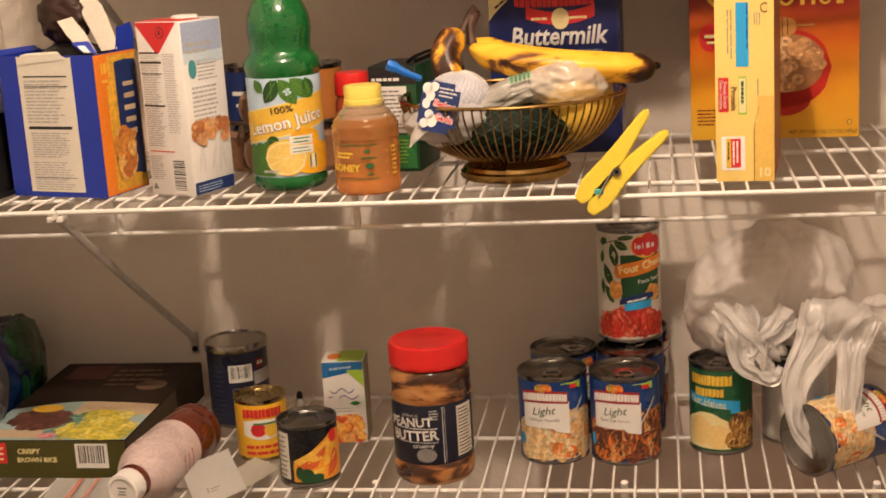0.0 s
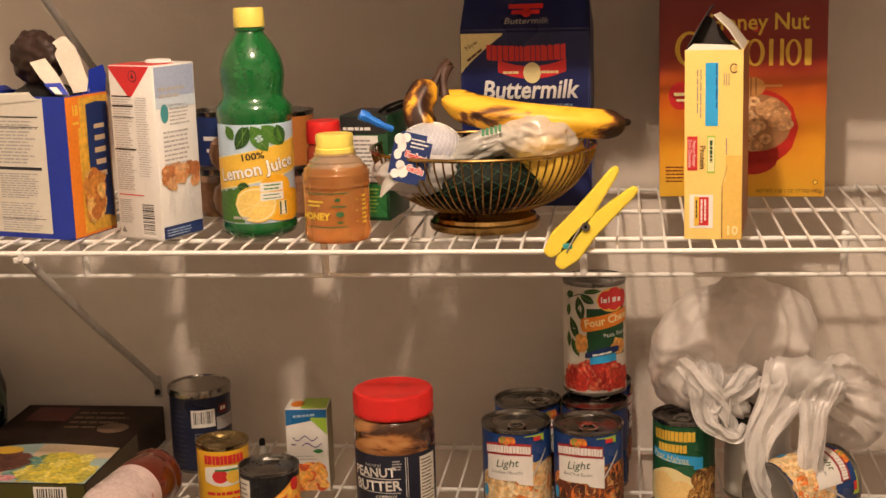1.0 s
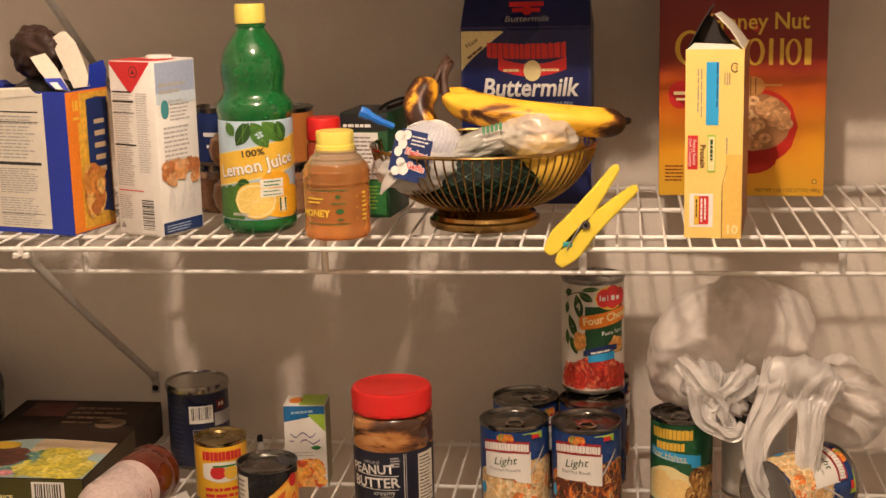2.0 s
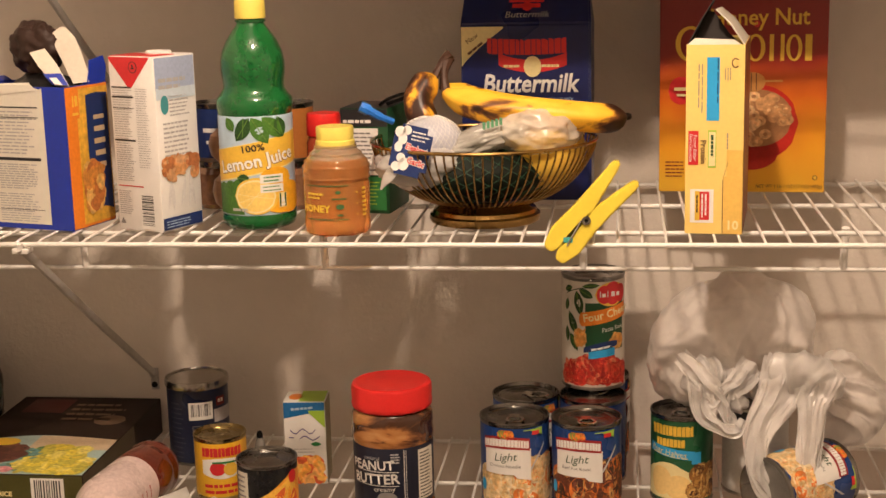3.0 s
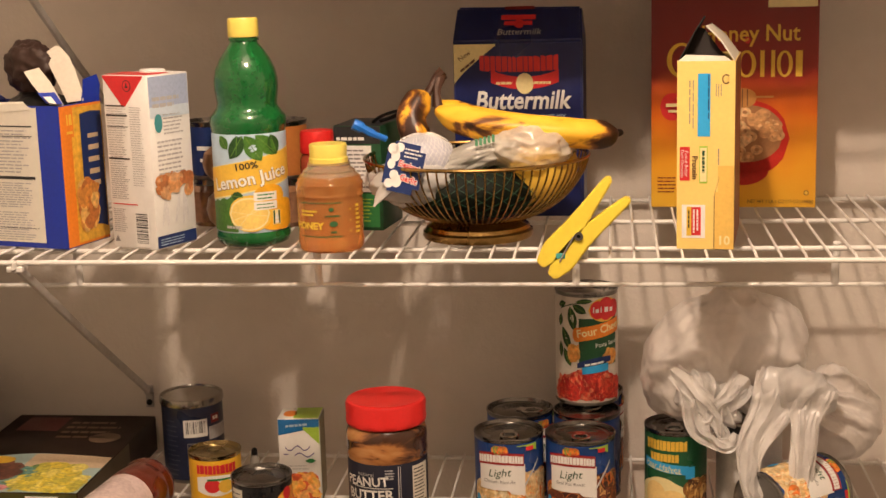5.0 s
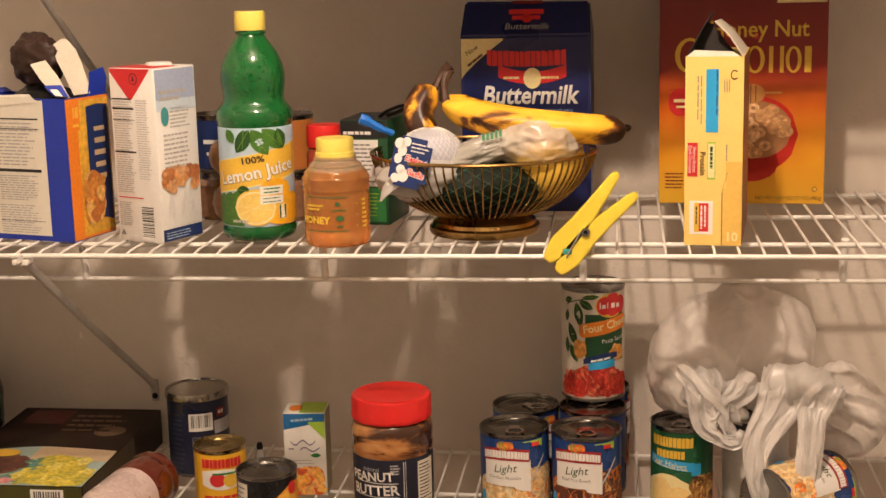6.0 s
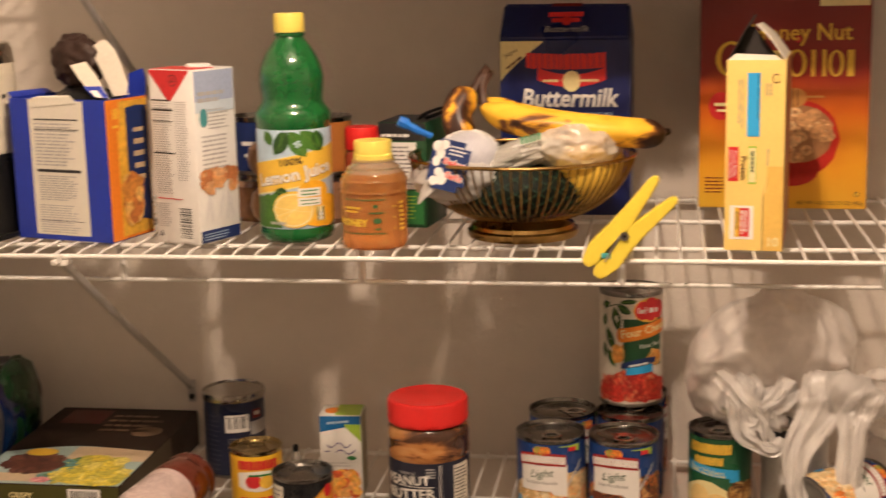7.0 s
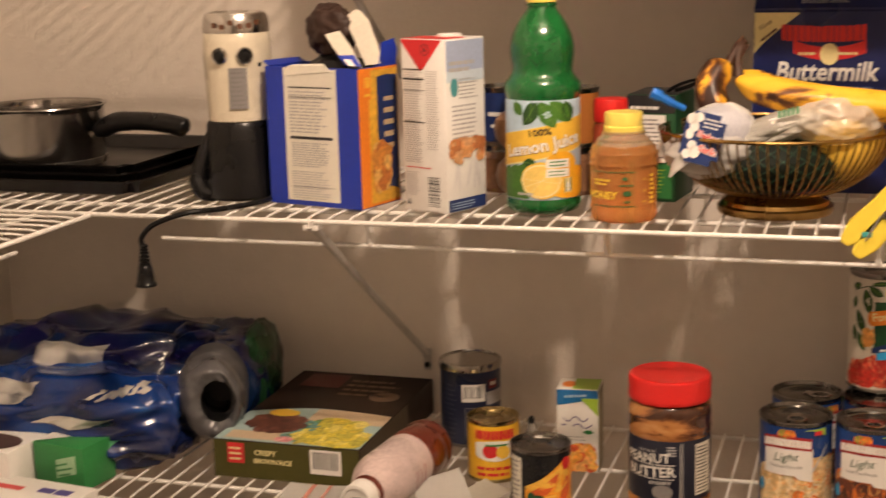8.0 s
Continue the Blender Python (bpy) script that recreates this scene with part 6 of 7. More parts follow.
print_on("green_fade", front, LIME, drink, strips=[(0.032, DW - 0.0005, lambda u: 0.096 - 1.0 * (u - 0.032), lambda u: 0.0985)], h=0.0006)
# the shade on this side is put into a khaki colour
print_on("side_shade", right, mat("khaki_shade", (0.30, 0.26, 0.15), 0.5), drink, [(0.0005, 0.001, DD - 0.001, DH - 0.001)])
print_on("green_top", top, LIME, drink, [(0.02, 0.0005, DW - 0.001, DD - 0.001)])
print_on("orange_top", top, ORANGE, drink, discs=[(0.014, 0.020, 0.009, 0.012)])
# the brand's script as a plain wavy stroke
print_on("brand_shape", front, mat("violet_ink", (0.12, 0.09, 0.26), 0.4), drink, strips=[(0.008, 0.040, lambda u: 0.070 + 0.0035 * math.sin(u * 330), lambda u: 0.0716 + 0.0035 * math.sin(u * 330)), (0.020, 0.045, lambda u: 0.061 + 0.003 * math.sin(u * 300), lambda u: 0.0626 + 0.003 * math.sin(u * 300)), (0.006, 0.012, 0.062, 0.0635)])
print_on("leaf_print", front, GREEN, drink, strips=[(0.033, 0.047, lambda u: 0.054 - 0.003 * math.sin((u - 0.033) * 224), lambda u: 0.054 + 0.003 * math.sin((u - 0.033) * 224))], h=0.0006)
bars("fine_print", front, LIGHT_INK, drink, 0.012, 0.042, 0.044, 0.050, 2, 7, fill=0.25)
scatter("peach_picture", front, pieces("peach_glass_print", [(0.78, 0.34, 0.05), (0.80, 0.46, 0.10), (0.62, 0.10, 0.03), (0.80, 0.40, 0.12)]), drink, lambda u, v: v < 0.016 or (u - 0.031) ** 2 + (v - 0.022) ** 2 < 0.00028, (0.004, 0.002, 0.050, 0.038), 40, 0.0062, 4, h=0.0006)

# flat snack box
SX0, SX1, SY0, SY1, SH = -0.893, -0.694, 0.094, 0.398, 0.050
snack = thing("cereal_snack_box", pose((SX0 + SX1) / 2, (SY0 + SY1) / 2, ZL), "olive and brown flat box of rice snacks", "box")
SW, SD = SX1 - SX0, SY1 - SY0
OLIVE = mat("olive_card", (0.065, 0.062, 0.014), 0.5, vary=0.12, spec=0.3)
DARK_BROWN = mat("dark_brown_card", (0.022, 0.012, 0.008), 0.55, vary=0.25, scale=20, spec=0.2)
part("body", block(-SW / 2, SW / 2, -SD / 2, SD / 2, 0, SH, 0.0012), DARK_BROWN, snack)
front = flat((-SW / 2, -SD / 2, 0), (1, 0, 0), (0, 0, 1))
top = flat((-SW / 2, -SD / 2, SH), (1, 0, 0), (0, 1, 0))
right = flat((SW / 2, -SD / 2, 0), (0, 1, 0), (0, 0, 1))
print_on("olive_front", front, OLIVE, snack, [(0.0006, 0.0006, SW - 0.0006, SH - 0.0006)])
print_on("olive_side", right, mat("olive_brown_card", (0.075, 0.055, 0.03), 0.5), snack, [(0.0006, 0.0006, SD * 0.62, SH - 0.0006)])
print_on("red_square", front, RED, snack, [(0.020, 0.020, 0.043, 0.047)], h=0.0006)
bars("square_print", front, CREAM, snack, 0.023, 0.023, 0.040, 0.044, 3, 5, h=0.0009, fill=0.4, words=False)
lettering("CRISPY", front, 0.072, 0.0355, 0.0095, CREAM, snack, 0.0007, bold=0.0003)
lettering("BROWN RICE", front, 0.082, 0.0245, 0.0085, CREAM, snack, 0.0007, bold=0.0003)
barcode(front, snack, 0.133, 0.014, 0.175, 0.046, 17)
PICT = SD * 0.43
print_on("picture_ground", top, mat("pale_blue_ground", (0.36, 0.50, 0.50), 0.4, vary=0.2), snack, strips=[(0.001, SW - 0.001, 0.001, lambda u: PICT - 0.02 + 0.03 * math.sin(u / SW * 3.1))])
print_on("cream_print", top, mat("cream_photo_print", (0.62, 0.48, 0.32), 0.4, vary=0.2), snack, strips=[(0.012, 0.095, 0.008, 0.036), (0.092, SW - 0.001, 0.088, lambda u: PICT - 0.004 + 0.012 * math.sin(u / SW * 3.1))], h=0.0006)
scatter("cookie_print", top, pieces("cookie_print", [(0.10, 0.035, 0.025), (0.14, 0.05, 0.03), (0.07, 0.025, 0.02), (0.18, 0.07, 0.05)]), snack, lambda u, v: ((u - 0.058) / 0.040) ** 2 + ((v - 0.072) / 0.036) ** 2 < 0.8, (0.015, 0.03, 0.10, 0.11), 60, 0.009, 2, h=0.0008)
print_on("yellow_print", top, YELLOW, snack, discs=[(0.052, 0.112, 0.022, 0.014)], h=0.0014)
scatter("flower_print", top, pieces("flower_print", [(0.72, 0.60, 0.06), (0.66, 0.52, 0.05), (0.50, 0.45, 0.06), (0.76, 0.66, 0.16)]), snack, lambda u, v: ((u - 0.150) / 0.050) ** 2 + ((v - 0.034) / 0.032) ** 2 < 0.9 or ((u - 0.140) / 0.03) ** 2 + ((v - 0.084) / 0.016) ** 2 < 1, (0.095, 0.003, 0.196, 0.105), 70, 0.011, 5, h=0.0009, oval=0.5)
scatter("leaf_print", top, pieces("teal_leaf_print", [(0.06, 0.22, 0.18), (0.12, 0.30, 0.28), (0.10, 0.22, 0.08)]), snack, lambda u, v: ((u - 0.112) / 0.03) ** 2 + ((v - 0.05) / 0.04) ** 2 < 1, (0.08, 0.01, 0.15, 0.10), 16, 0.008, 6, h=0.0008, oval=0.4)
scatter("pink_print", top, pieces("pink_print", [(0.66, 0.24, 0.28), (0.72, 0.36, 0.36)]), snack, lambda u, v: True, (0.082, 0.006, 0.102, 0.022), 10, 0.007, 8, h=0.0012)
print_on("maroon_panel", top, mat("dull_maroon_print", (0.10, 0.02, 0.018), 0.45), snack, [(0.022, 0.232, 0.082, 0.290)], h=0.0006)
bars("dark_print", top, mat("dull_tan_print", (0.16, 0.10, 0.06), 0.5), snack, 0.09, 0.20, 0.18, 0.28, 4, 13, h=0.0006, fill=0.4)
print_on("oval_print", top, MATS["dull_tan_print"], snack, discs=[(0.160, 0.205, 0.022, 0.020)], h=0.0006)

# red drink bottle lying on its side
TEA = mat("red_tea_plastic", (0.22, 0.034, 0.015), 0.06, vary=0.15, coat=0.8, through_light=0.45)
PINK = mat("pale_pink_label", (0.62, 0.50, 0.48), 0.3, vary=0.25, scale=60, bump=0.2, bump_scale=90, coat=0.4)
lying = thing("tea_bottle", pose(0, 0, 0), "red tea bottle lying on its side", "bottle")
lying.matrix_world = Matrix.Translation((-0.628, 0.168, ZL + 0.0365)) @ Euler((radians(90), 0, radians(-7))).to_matrix().to_4x4() @ Matrix.Diagonal((1.1, 1.1, 1.04, 1))
part("body", lathe([(0, 0.003), (0.024, 0.002), (0.029, 0), (0.0325, 0.004), (0.0330, 0.012), (0.0312, 0.017), (0.0330, 0.022), (0.0330, 0.055), (0.0318, 0.058), (0.0318, 0.130), (0.0300, 0.140), (0.0250, 0.152), (0.0185, 0.163), (0.0150, 0.170), (0.0145, 0.176), (0, 0.176)], 48), TEA, lying, smooth=1.0)
part("label", lathe([(0.0318, 0.060), (0.0326, 0.061), (0.0326, 0.128), (0.0308, 0.1385), (0.0262, 0.1505), (0.0200, 0.1625), (0.0190, 0.163)], 48), PINK, lying, "pale pink shrink label")
g = around(0.0328)
bars("label_print", moved(g, 0.0, 0.0, 0), mat("rose_print", (0.40, 0.16, 0.16), 0.45), lying, 0.040, 0.080, 0.062, 0.112, 3, 23, h=0.0004, fill=0.3)
part("cap", lathe([(0.0150, 0.1715), (0.0182, 0.172), (0.0182, 0.176), (0.0176, 0.177), (0.0180, 0.190), (0.0172, 0.1925), (0.014, 0.193), (0.013, 0.1915), (0, 0.1915)], 48, wobble=lambda a, z: 1 + (0.012 * math.cos(36 * a) if 0.1775 < z < 0.191 else 0)), WHITE, lying, "white ribbed screw cap", smooth=0.5)
print_on("cap_print", lambda u, v, h: Vector((u, -v, 0.1915 + h)), GREY_INK, lying, [(-0.005, -0.004, 0.005, -0.0025), (-0.004, 0.0, 0.004, 0.0015), (-0.005, 0.003, 0.004, 0.0045)], h=0.0004)

# loose papers on the deck


def paper(m, w, d, text, material, curl=0.008, seed=1):
    ob = thing("paper_packet", m, text, "packet", "paper packets")
    bm = bmesh.new()
    n = 8
    grid = [[bm.verts.new((w * (i / n - 0.5), d * (j / n - 0.5), 0.002 + curl * ((i / n - 0.5) ** 2 + 0.6 * (j / n - 0.3) ** 2) * 2 + 0.001 * noise.noise(Vector((i, j, seed * 9))))) for j in range(n + 1)] for i in range(n + 1)]
    for i in range(n):
        for j in range(n):
            bm.faces.new((grid[i][j], grid[i + 1][j], grid[i + 1][j + 1], grid[i][j + 1]))
    bmesh.ops.solidify(bm, geom=list(bm.faces), thickness=0.0016)
    part("sheet", bm, material, ob, smooth=0.8)
    return ob


pk = paper(pose(-0.575, 0.060, ZL + 0.012, 14, -10, 28), 0.062, 0.085, "white paper packet tilted against a bottle", WHITE, 0.004, 2)
print_on("mark_print", flat((-0.03, -0.04, 0.0055), (1, 0, 0), (0, 1, 0)), LIGHT_INK, pk, [(0.018, 0.012, 0.020, 0.022), (0.021, 0.012, 0.030, 0.0135), (0.022, 0.017, 0.034, 0.019)], h=0.0005)
paper(pose(-0.545, 0.085, ZL + 0.001, 2, 0, -30), 0.05, 0.09, "cream paper packet lying on the shelf", PAPER, 0.006, 3)
pk = paper(pose(-0.735, 0.045, ZL + 0.001, 1, 0, 4), 0.085, 0.070, "white packet with faded red stripes", WHITE, 0.004, 4)
print_on("red_stripe", flat((-0.0425, -0.035, 0.0060), (1, 0, 0), (0, 1, 0)), mat("faded_red_print", (0.62, 0.26, 0.20), 0.5), pk, [(0.030, 0.004, 0.036, 0.066), (0.052, 0.004, 0.056, 0.066)], h=0.0005)

# ---- plastic wrapped pack, boxes at the corner ----
def wrap_ink(name, colors, scale, seed):
    """Glossy printed film: large areas of ink that change along uneven lines, with fine creases."""
    m = mat(name, colors[0], 0.18, coat=0.45)
    nt = m.node_tree
    p = nt.nodes["Principled BSDF"]
    co, mp, no, ramp = (nt.nodes.new("ShaderNode" + k) for k in ("TexCoord", "Mapping", "TexNoise", "ValToRGB"))
    mp.inputs["Location"].default_value = (seed, seed * 0.7, seed * 0.3)
    no.inputs["Scale"].default_value, no.inputs["Detail"].default_value = scale, 1.5
    while len(ramp.color_ramp.elements) < len(colors):
        ramp.color_ramp.elements.new(0.5)
    for k, c in enumerate(colors):
        ramp.color_ramp.elements[k].position = 0.36 + 0.26 * k / (len(colors) - 1)
        ramp.color_ramp.elements[k].color = (*c, 1)
    cr, bp = nt.nodes.new("ShaderNodeTexNoise"), nt.nodes.new("ShaderNodeBump")
    cr.noise_type, cr.inputs["Scale"].default_value, cr.inputs["Detail"].default_value = "RIDGED_MULTIFRACTAL", 14, 3
    bp.inputs["Strength"].default_value, bp.inputs["Distance"].default_value = 0.5, 0.002
    for n in (no, cr):
        nt.links.new(mp.outputs[0], n.inputs["Vector"])
    nt.links.new(co.outputs["Object"], mp.inputs["Vector"])
    nt.links.new(no.outputs["Fac"], ramp.inputs[0])
    nt.links.new(ramp.outputs[0], p.inputs["Base Color"])
    nt.links.new(cr.outputs["Fac"], bp.inputs["Height"])
    nt.links.new(bp.outputs[0], p.inputs["Normal"])
    nt.links.new(bp.outputs[0], p.inputs["Coat Normal"])
    return m


BLUE_WRAP = wrap_ink("blue_plastic_wrap", [(0.003, 0.008, 0.045), (0.004, 0.022, 0.13), (0.006, 0.040, 0.20), (0.012, 0.09, 0.30)], 8, 3.0)
NAVY_WRAP = wrap_ink("navy_plastic_wrap", [(0.002, 0.003, 0.012), (0.003, 0.010, 0.045), (0.006, 0.004, 0.045), (0.004, 0.022, 0.08)], 8, 5.0)
pack = thing("wrapped_paper_rolls", pose(-1.075, 0.205, ZL), "blue plastic wrapped pack of paper rolls", "package")


def wrap_skin(center, size, seed, rough, power=3.2, freq=1.5):
    """A boxy skin of film: gives the point on it in any direction, with ridges and sunken creases."""
    off = Vector((seed * 7.3, seed * 3.1, seed * 1.7))

    def at(d, lift=0.0):
        q = (abs(d.x) ** power + abs(d.y) ** power + abs(d.z) ** power) ** (-1 / power)
        warp = d + 0.25 * noise.noise_vector(d * 1.7 + off)
        k = rough * (0.45 - abs(noise.noise(warp * freq + off)) * 1.6)
        k += rough * 0.34 * (0.4 - abs(noise.noise(warp * freq * 2.1 + off * 2)) * 1.7)
        c = d * q * (1 + k)
        return Vector((center[0] + c.x * (size[0] + lift), center[1] + c.y * (size[1] + lift), max(0.0015, center[2] + c.z * (size[2] + lift))))
    return at


def skin_mesh(at, seg=120, rings=72):
    bm = bmesh.new()
    bmesh.ops.create_uvsphere(bm, u_segments=seg, v_segments=rings, radius=1)
    for q in bm.verts:
        q.co = at(q.co.normalized())
    return bm


def skin_patch(at, a0, a1, b0, b1, seed, lift=0.0018, n=22):
    """A printed area on a skin, between two bearings and two heights, with a ragged edge."""
    bm = bmesh.new()
    grid = []
    for i in range(n + 1):
        row = []
        for j in range(n + 1):
            u, v = i / n, j / n
            a = radians(a0 + (a1 - a0) * u + 4 * noise.noise(Vector((v * 2, seed, 0))) + 10 * v)
            b = radians(b0 + (b1 - b0) * v + 4 * noise.noise(Vector((u * 2, seed, 5))))
            row.append(bm.verts.new(at(Vector((math.sin(a) * math.cos(b), -math.cos(a) * math.cos(b), math.sin(b))), lift)))
        grid.append(row)
    for i in range(n):
        for j in range(n):
            bm.faces.new((grid[i][j], grid[i + 1][j], grid[i + 1][j + 1], grid[i][j + 1]))
    return bm


low_skin = wrap_skin((-0.040, -0.064, 0.060), (0.164, 0.090, 0.060), 11, 0.22)
top_skin = wrap_skin((-0.055, 0.045, 0.080), (0.165, 0.110, 0.070), 17, 0.30)
end_skin = wrap_skin((0.098, 0.085, 0.072), (0.076, 0.085, 0.070), 14, 0.14)
part("wrap", skin_mesh(low_skin), BLUE_WRAP, pack, smooth=3.0)
part("wrap", skin_mesh(top_skin), NAVY_WRAP, pack, "navy printed part of the wrap", smooth=3.0)
part("wrap", skin_mesh(end_skin, 80, 50), NAVY_WRAP, pack, "navy printed part of the wrap", smooth=3.0)
crumple("green_print", mat("green_plastic_wrap", (0.006, 0.050, 0.015), 0.3, vary=0.3, coat=0.3), pack, (0.160, 0.092, 0.078), (0.018, 0.062, 0.074), 15, 0.08, 2.0, 48, 32, "green printed end of the wrap")
WRAP_WHITE = wrap_ink("white_wrap_print", [(0.16, 0.16, 0.17), (0.40, 0.39, 0.37), (0.50, 0.49, 0.46)], 26, 2.0)
part("white_print", skin_patch(top_skin, -26, 14, 14, 46, 3), WRAP_WHITE, pack, "white printed patch on the wrap", smooth=2.0)
part("white_print", skin_patch(low_skin, -52, -14, 26, 50, 6), WRAP_WHITE, pack, "white printed patch on the wrap", smooth=2.0)
part("white_print", skin_patch(low_skin, -6, 24, 6, 16, 8), WRAP_WHITE, pack, "white printed patch on the wrap", smooth=2.0)
part("green_patch", skin_patch(low_skin, 6, 26, -22, -8, 9), mat("mint_wrap_print", (0.10, 0.42, 0.20), 0.25, coat=0.5), pack, "mint green printed patch", smooth=2.0)
for k, (a, b) in enumerate(((22, 34), (27, 33), (33, 35), (38, 36), (44, 37), (50, 37))):
    part("letter_bar", skin_patch(low_skin, a, a + 3.2, b, b + 9, 20 + k, 0.0022, 6), WRAP_WHITE, pack, smooth=2.0)
# the open end: slack clear film round a dark oval hole
ROLL_FILM = film("slack_grey_film", (0.26, 0.26, 0.28), 0.45, 0.16, 0.35, 0.7)
END_M = Matrix.Translation((0.172, -0.072, 0.086)) @ Matrix.Rotation(radians(24), 4, "Z")
bm = bmesh.new()
rows = []
for i in range(15):
    q = i / 14
    row = []
    for j in range(60):
        a = 2 * math.pi * j / 60
        ru_, rv_ = 0.022 + 0.025 * q, 0.028 + 0.032 * q
        dent = 0.006 * noise.noise(Vector((math.cos(a) * 2.2, math.sin(a) * 2.2, q * 2.5 + 4))) + 0.004 * abs(noise.noise(Vector((math.cos(a) * 5, math.sin(a) * 5, q * 3))))
        row.append(bm.verts.new((ru_ * math.cos(a) * (1 + dent * 6) - 0.010 * q, -0.012 * math.sin(q * 2.2) + 0.045 * q ** 2.5 + dent, rv_ * math.sin(a) * (1 + dent * 6) - 0.004 * q)))
    rows.append(row)
for a, b in zip(rows, rows[1:]):
    for j in range(60):
        bm.faces.new((a[j], a[(j + 1) % 60], b[(j + 1) % 60], b[j]))
part("end_film", bm, ROLL_FILM, pack, "slack clear film round the open end", smooth=2.5, at=END_M)
# black lining: the shade within the hole is put into its colour
hole = bmesh.new()
ring_ = [[hole.verts.new((k * 0.0225 * math.cos(2 * math.pi * j / 40), y, k * 0.0285 * math.sin(2 * math.pi * j / 40))) for j in range(40)] for k, y in ((1.0, 0.001), (0.98, 0.045), (0.9, 0.05))]
for a, b in zip(ring_, ring_[1:]):
    for j in range(40):
        hole.faces.new((a[j], a[(j + 1) % 40], b[(j + 1) % 40], b[j]))
hole.faces.new(ring_[-1])
part("hollow", hole, BLACK_PLASTIC, pack, "black lining that stands for the shade in the hollow", at=END_M)
# the roll's dark grey has the shade under the film painted in
part("roll", lathe([(0.024, 0.0), (0.040, -0.002), (0.045, 0.006), (0.045, 0.07), (0.024, 0.07)], 40), mat("shaded_roll_grey", (0.06, 0.06, 0.065), 0.6, vary=0.3), pack, "paper roll under the film, its shade coloured in", at=END_M @ pose(-0.006, 0.022, -0.002, -90) @ Matrix.Diagonal((1, 1.25, 1, 1)))

gb = thing("tea_bag_box", pose(-1.062, 0.040, ZL, 0, 0, -10), "green and white box lying in front of the wrapped pack", "box")
part("body", block(-0.040, 0.040, -0.030, 0.030, 0, 0.056, 0.001), GREEN, gb)
f = flat((-0.040, -0.030, 0), (1, 0, 0), (0, 0, 1))
print_on("white_slash", f, mat("mint_print", (0.40, 0.62, 0.40), 0.4), gb, strips=[(0.036, 0.068, lambda u: 0.012 + 0.3 * (u - 0.036), lambda u: 0.036 + 0.3 * (u - 0.036))])
bars("slash_print", moved(f, 0.05, 0.026, 16), GREEN, gb, -0.013, -0.010, 0.013, 0.010, 3, 4, h=0.0007, fill=0.4)
tp = flat((-0.040, -0.030, 0.056), (1, 0, 0), (0, 1, 0))
print_on("white_top", tp, WHITE, gb, strips=[(0.001, 0.05, lambda u: 0.001 + 0.9 * u, 0.059)])
wb = thing("tissue_box", pose(-1.120, 0.030, ZL, 0, 0, -6), "white flat box with red and violet print", "box")
part("body", block(-0.10, 0.010, -0.055, 0.028, 0, 0.054, 0.001), WHITE, wb)
print_on("brown_picture", flat((-0.10, -0.055, 0.054), (1, 0, 0), (0, 1, 0)), mat("brown_photo_print", (0.10, 0.06, 0.05), 0.4, vary=0.3), wb, discs=[(0.06, 0.03, 0.045, 0.028)])
fb = thing("flat_box", pose(-1.075, -0.062, ZL, 0, 0, -7), "white flat carton with red and violet lettering", "box")
part("body", block(-0.085, 0.080, -0.045, 0.045, 0, 0.020, 0.001), WHITE, fb)
tp = flat((-0.085, -0.045, 0.020), (1, 0, 0), (0, 1, 0))
print_on("red_bar", tp, RED, fb, [(0.035, 0.050, 0.078, 0.062)])
print_on("violet_shape", tp, mat("violet_print", (0.10, 0.08, 0.30), 0.4), fb, [(0.100, 0.054, 0.122, 0.068), (0.1245, 0.054, 0.146, 0.070), (0.09, 0.02, 0.14, 0.024)])

# ---- grocery bag over cans at the end ----
BAG = film("white_grocery_film", (0.95, 0.90, 0.86), 0.19, 0.40, 0.25, 0.40)
bag = thing("grocery_bag", pose(0.120, 0.235, ZL), "crumpled white plastic grocery bag with hanging handles", "bag")


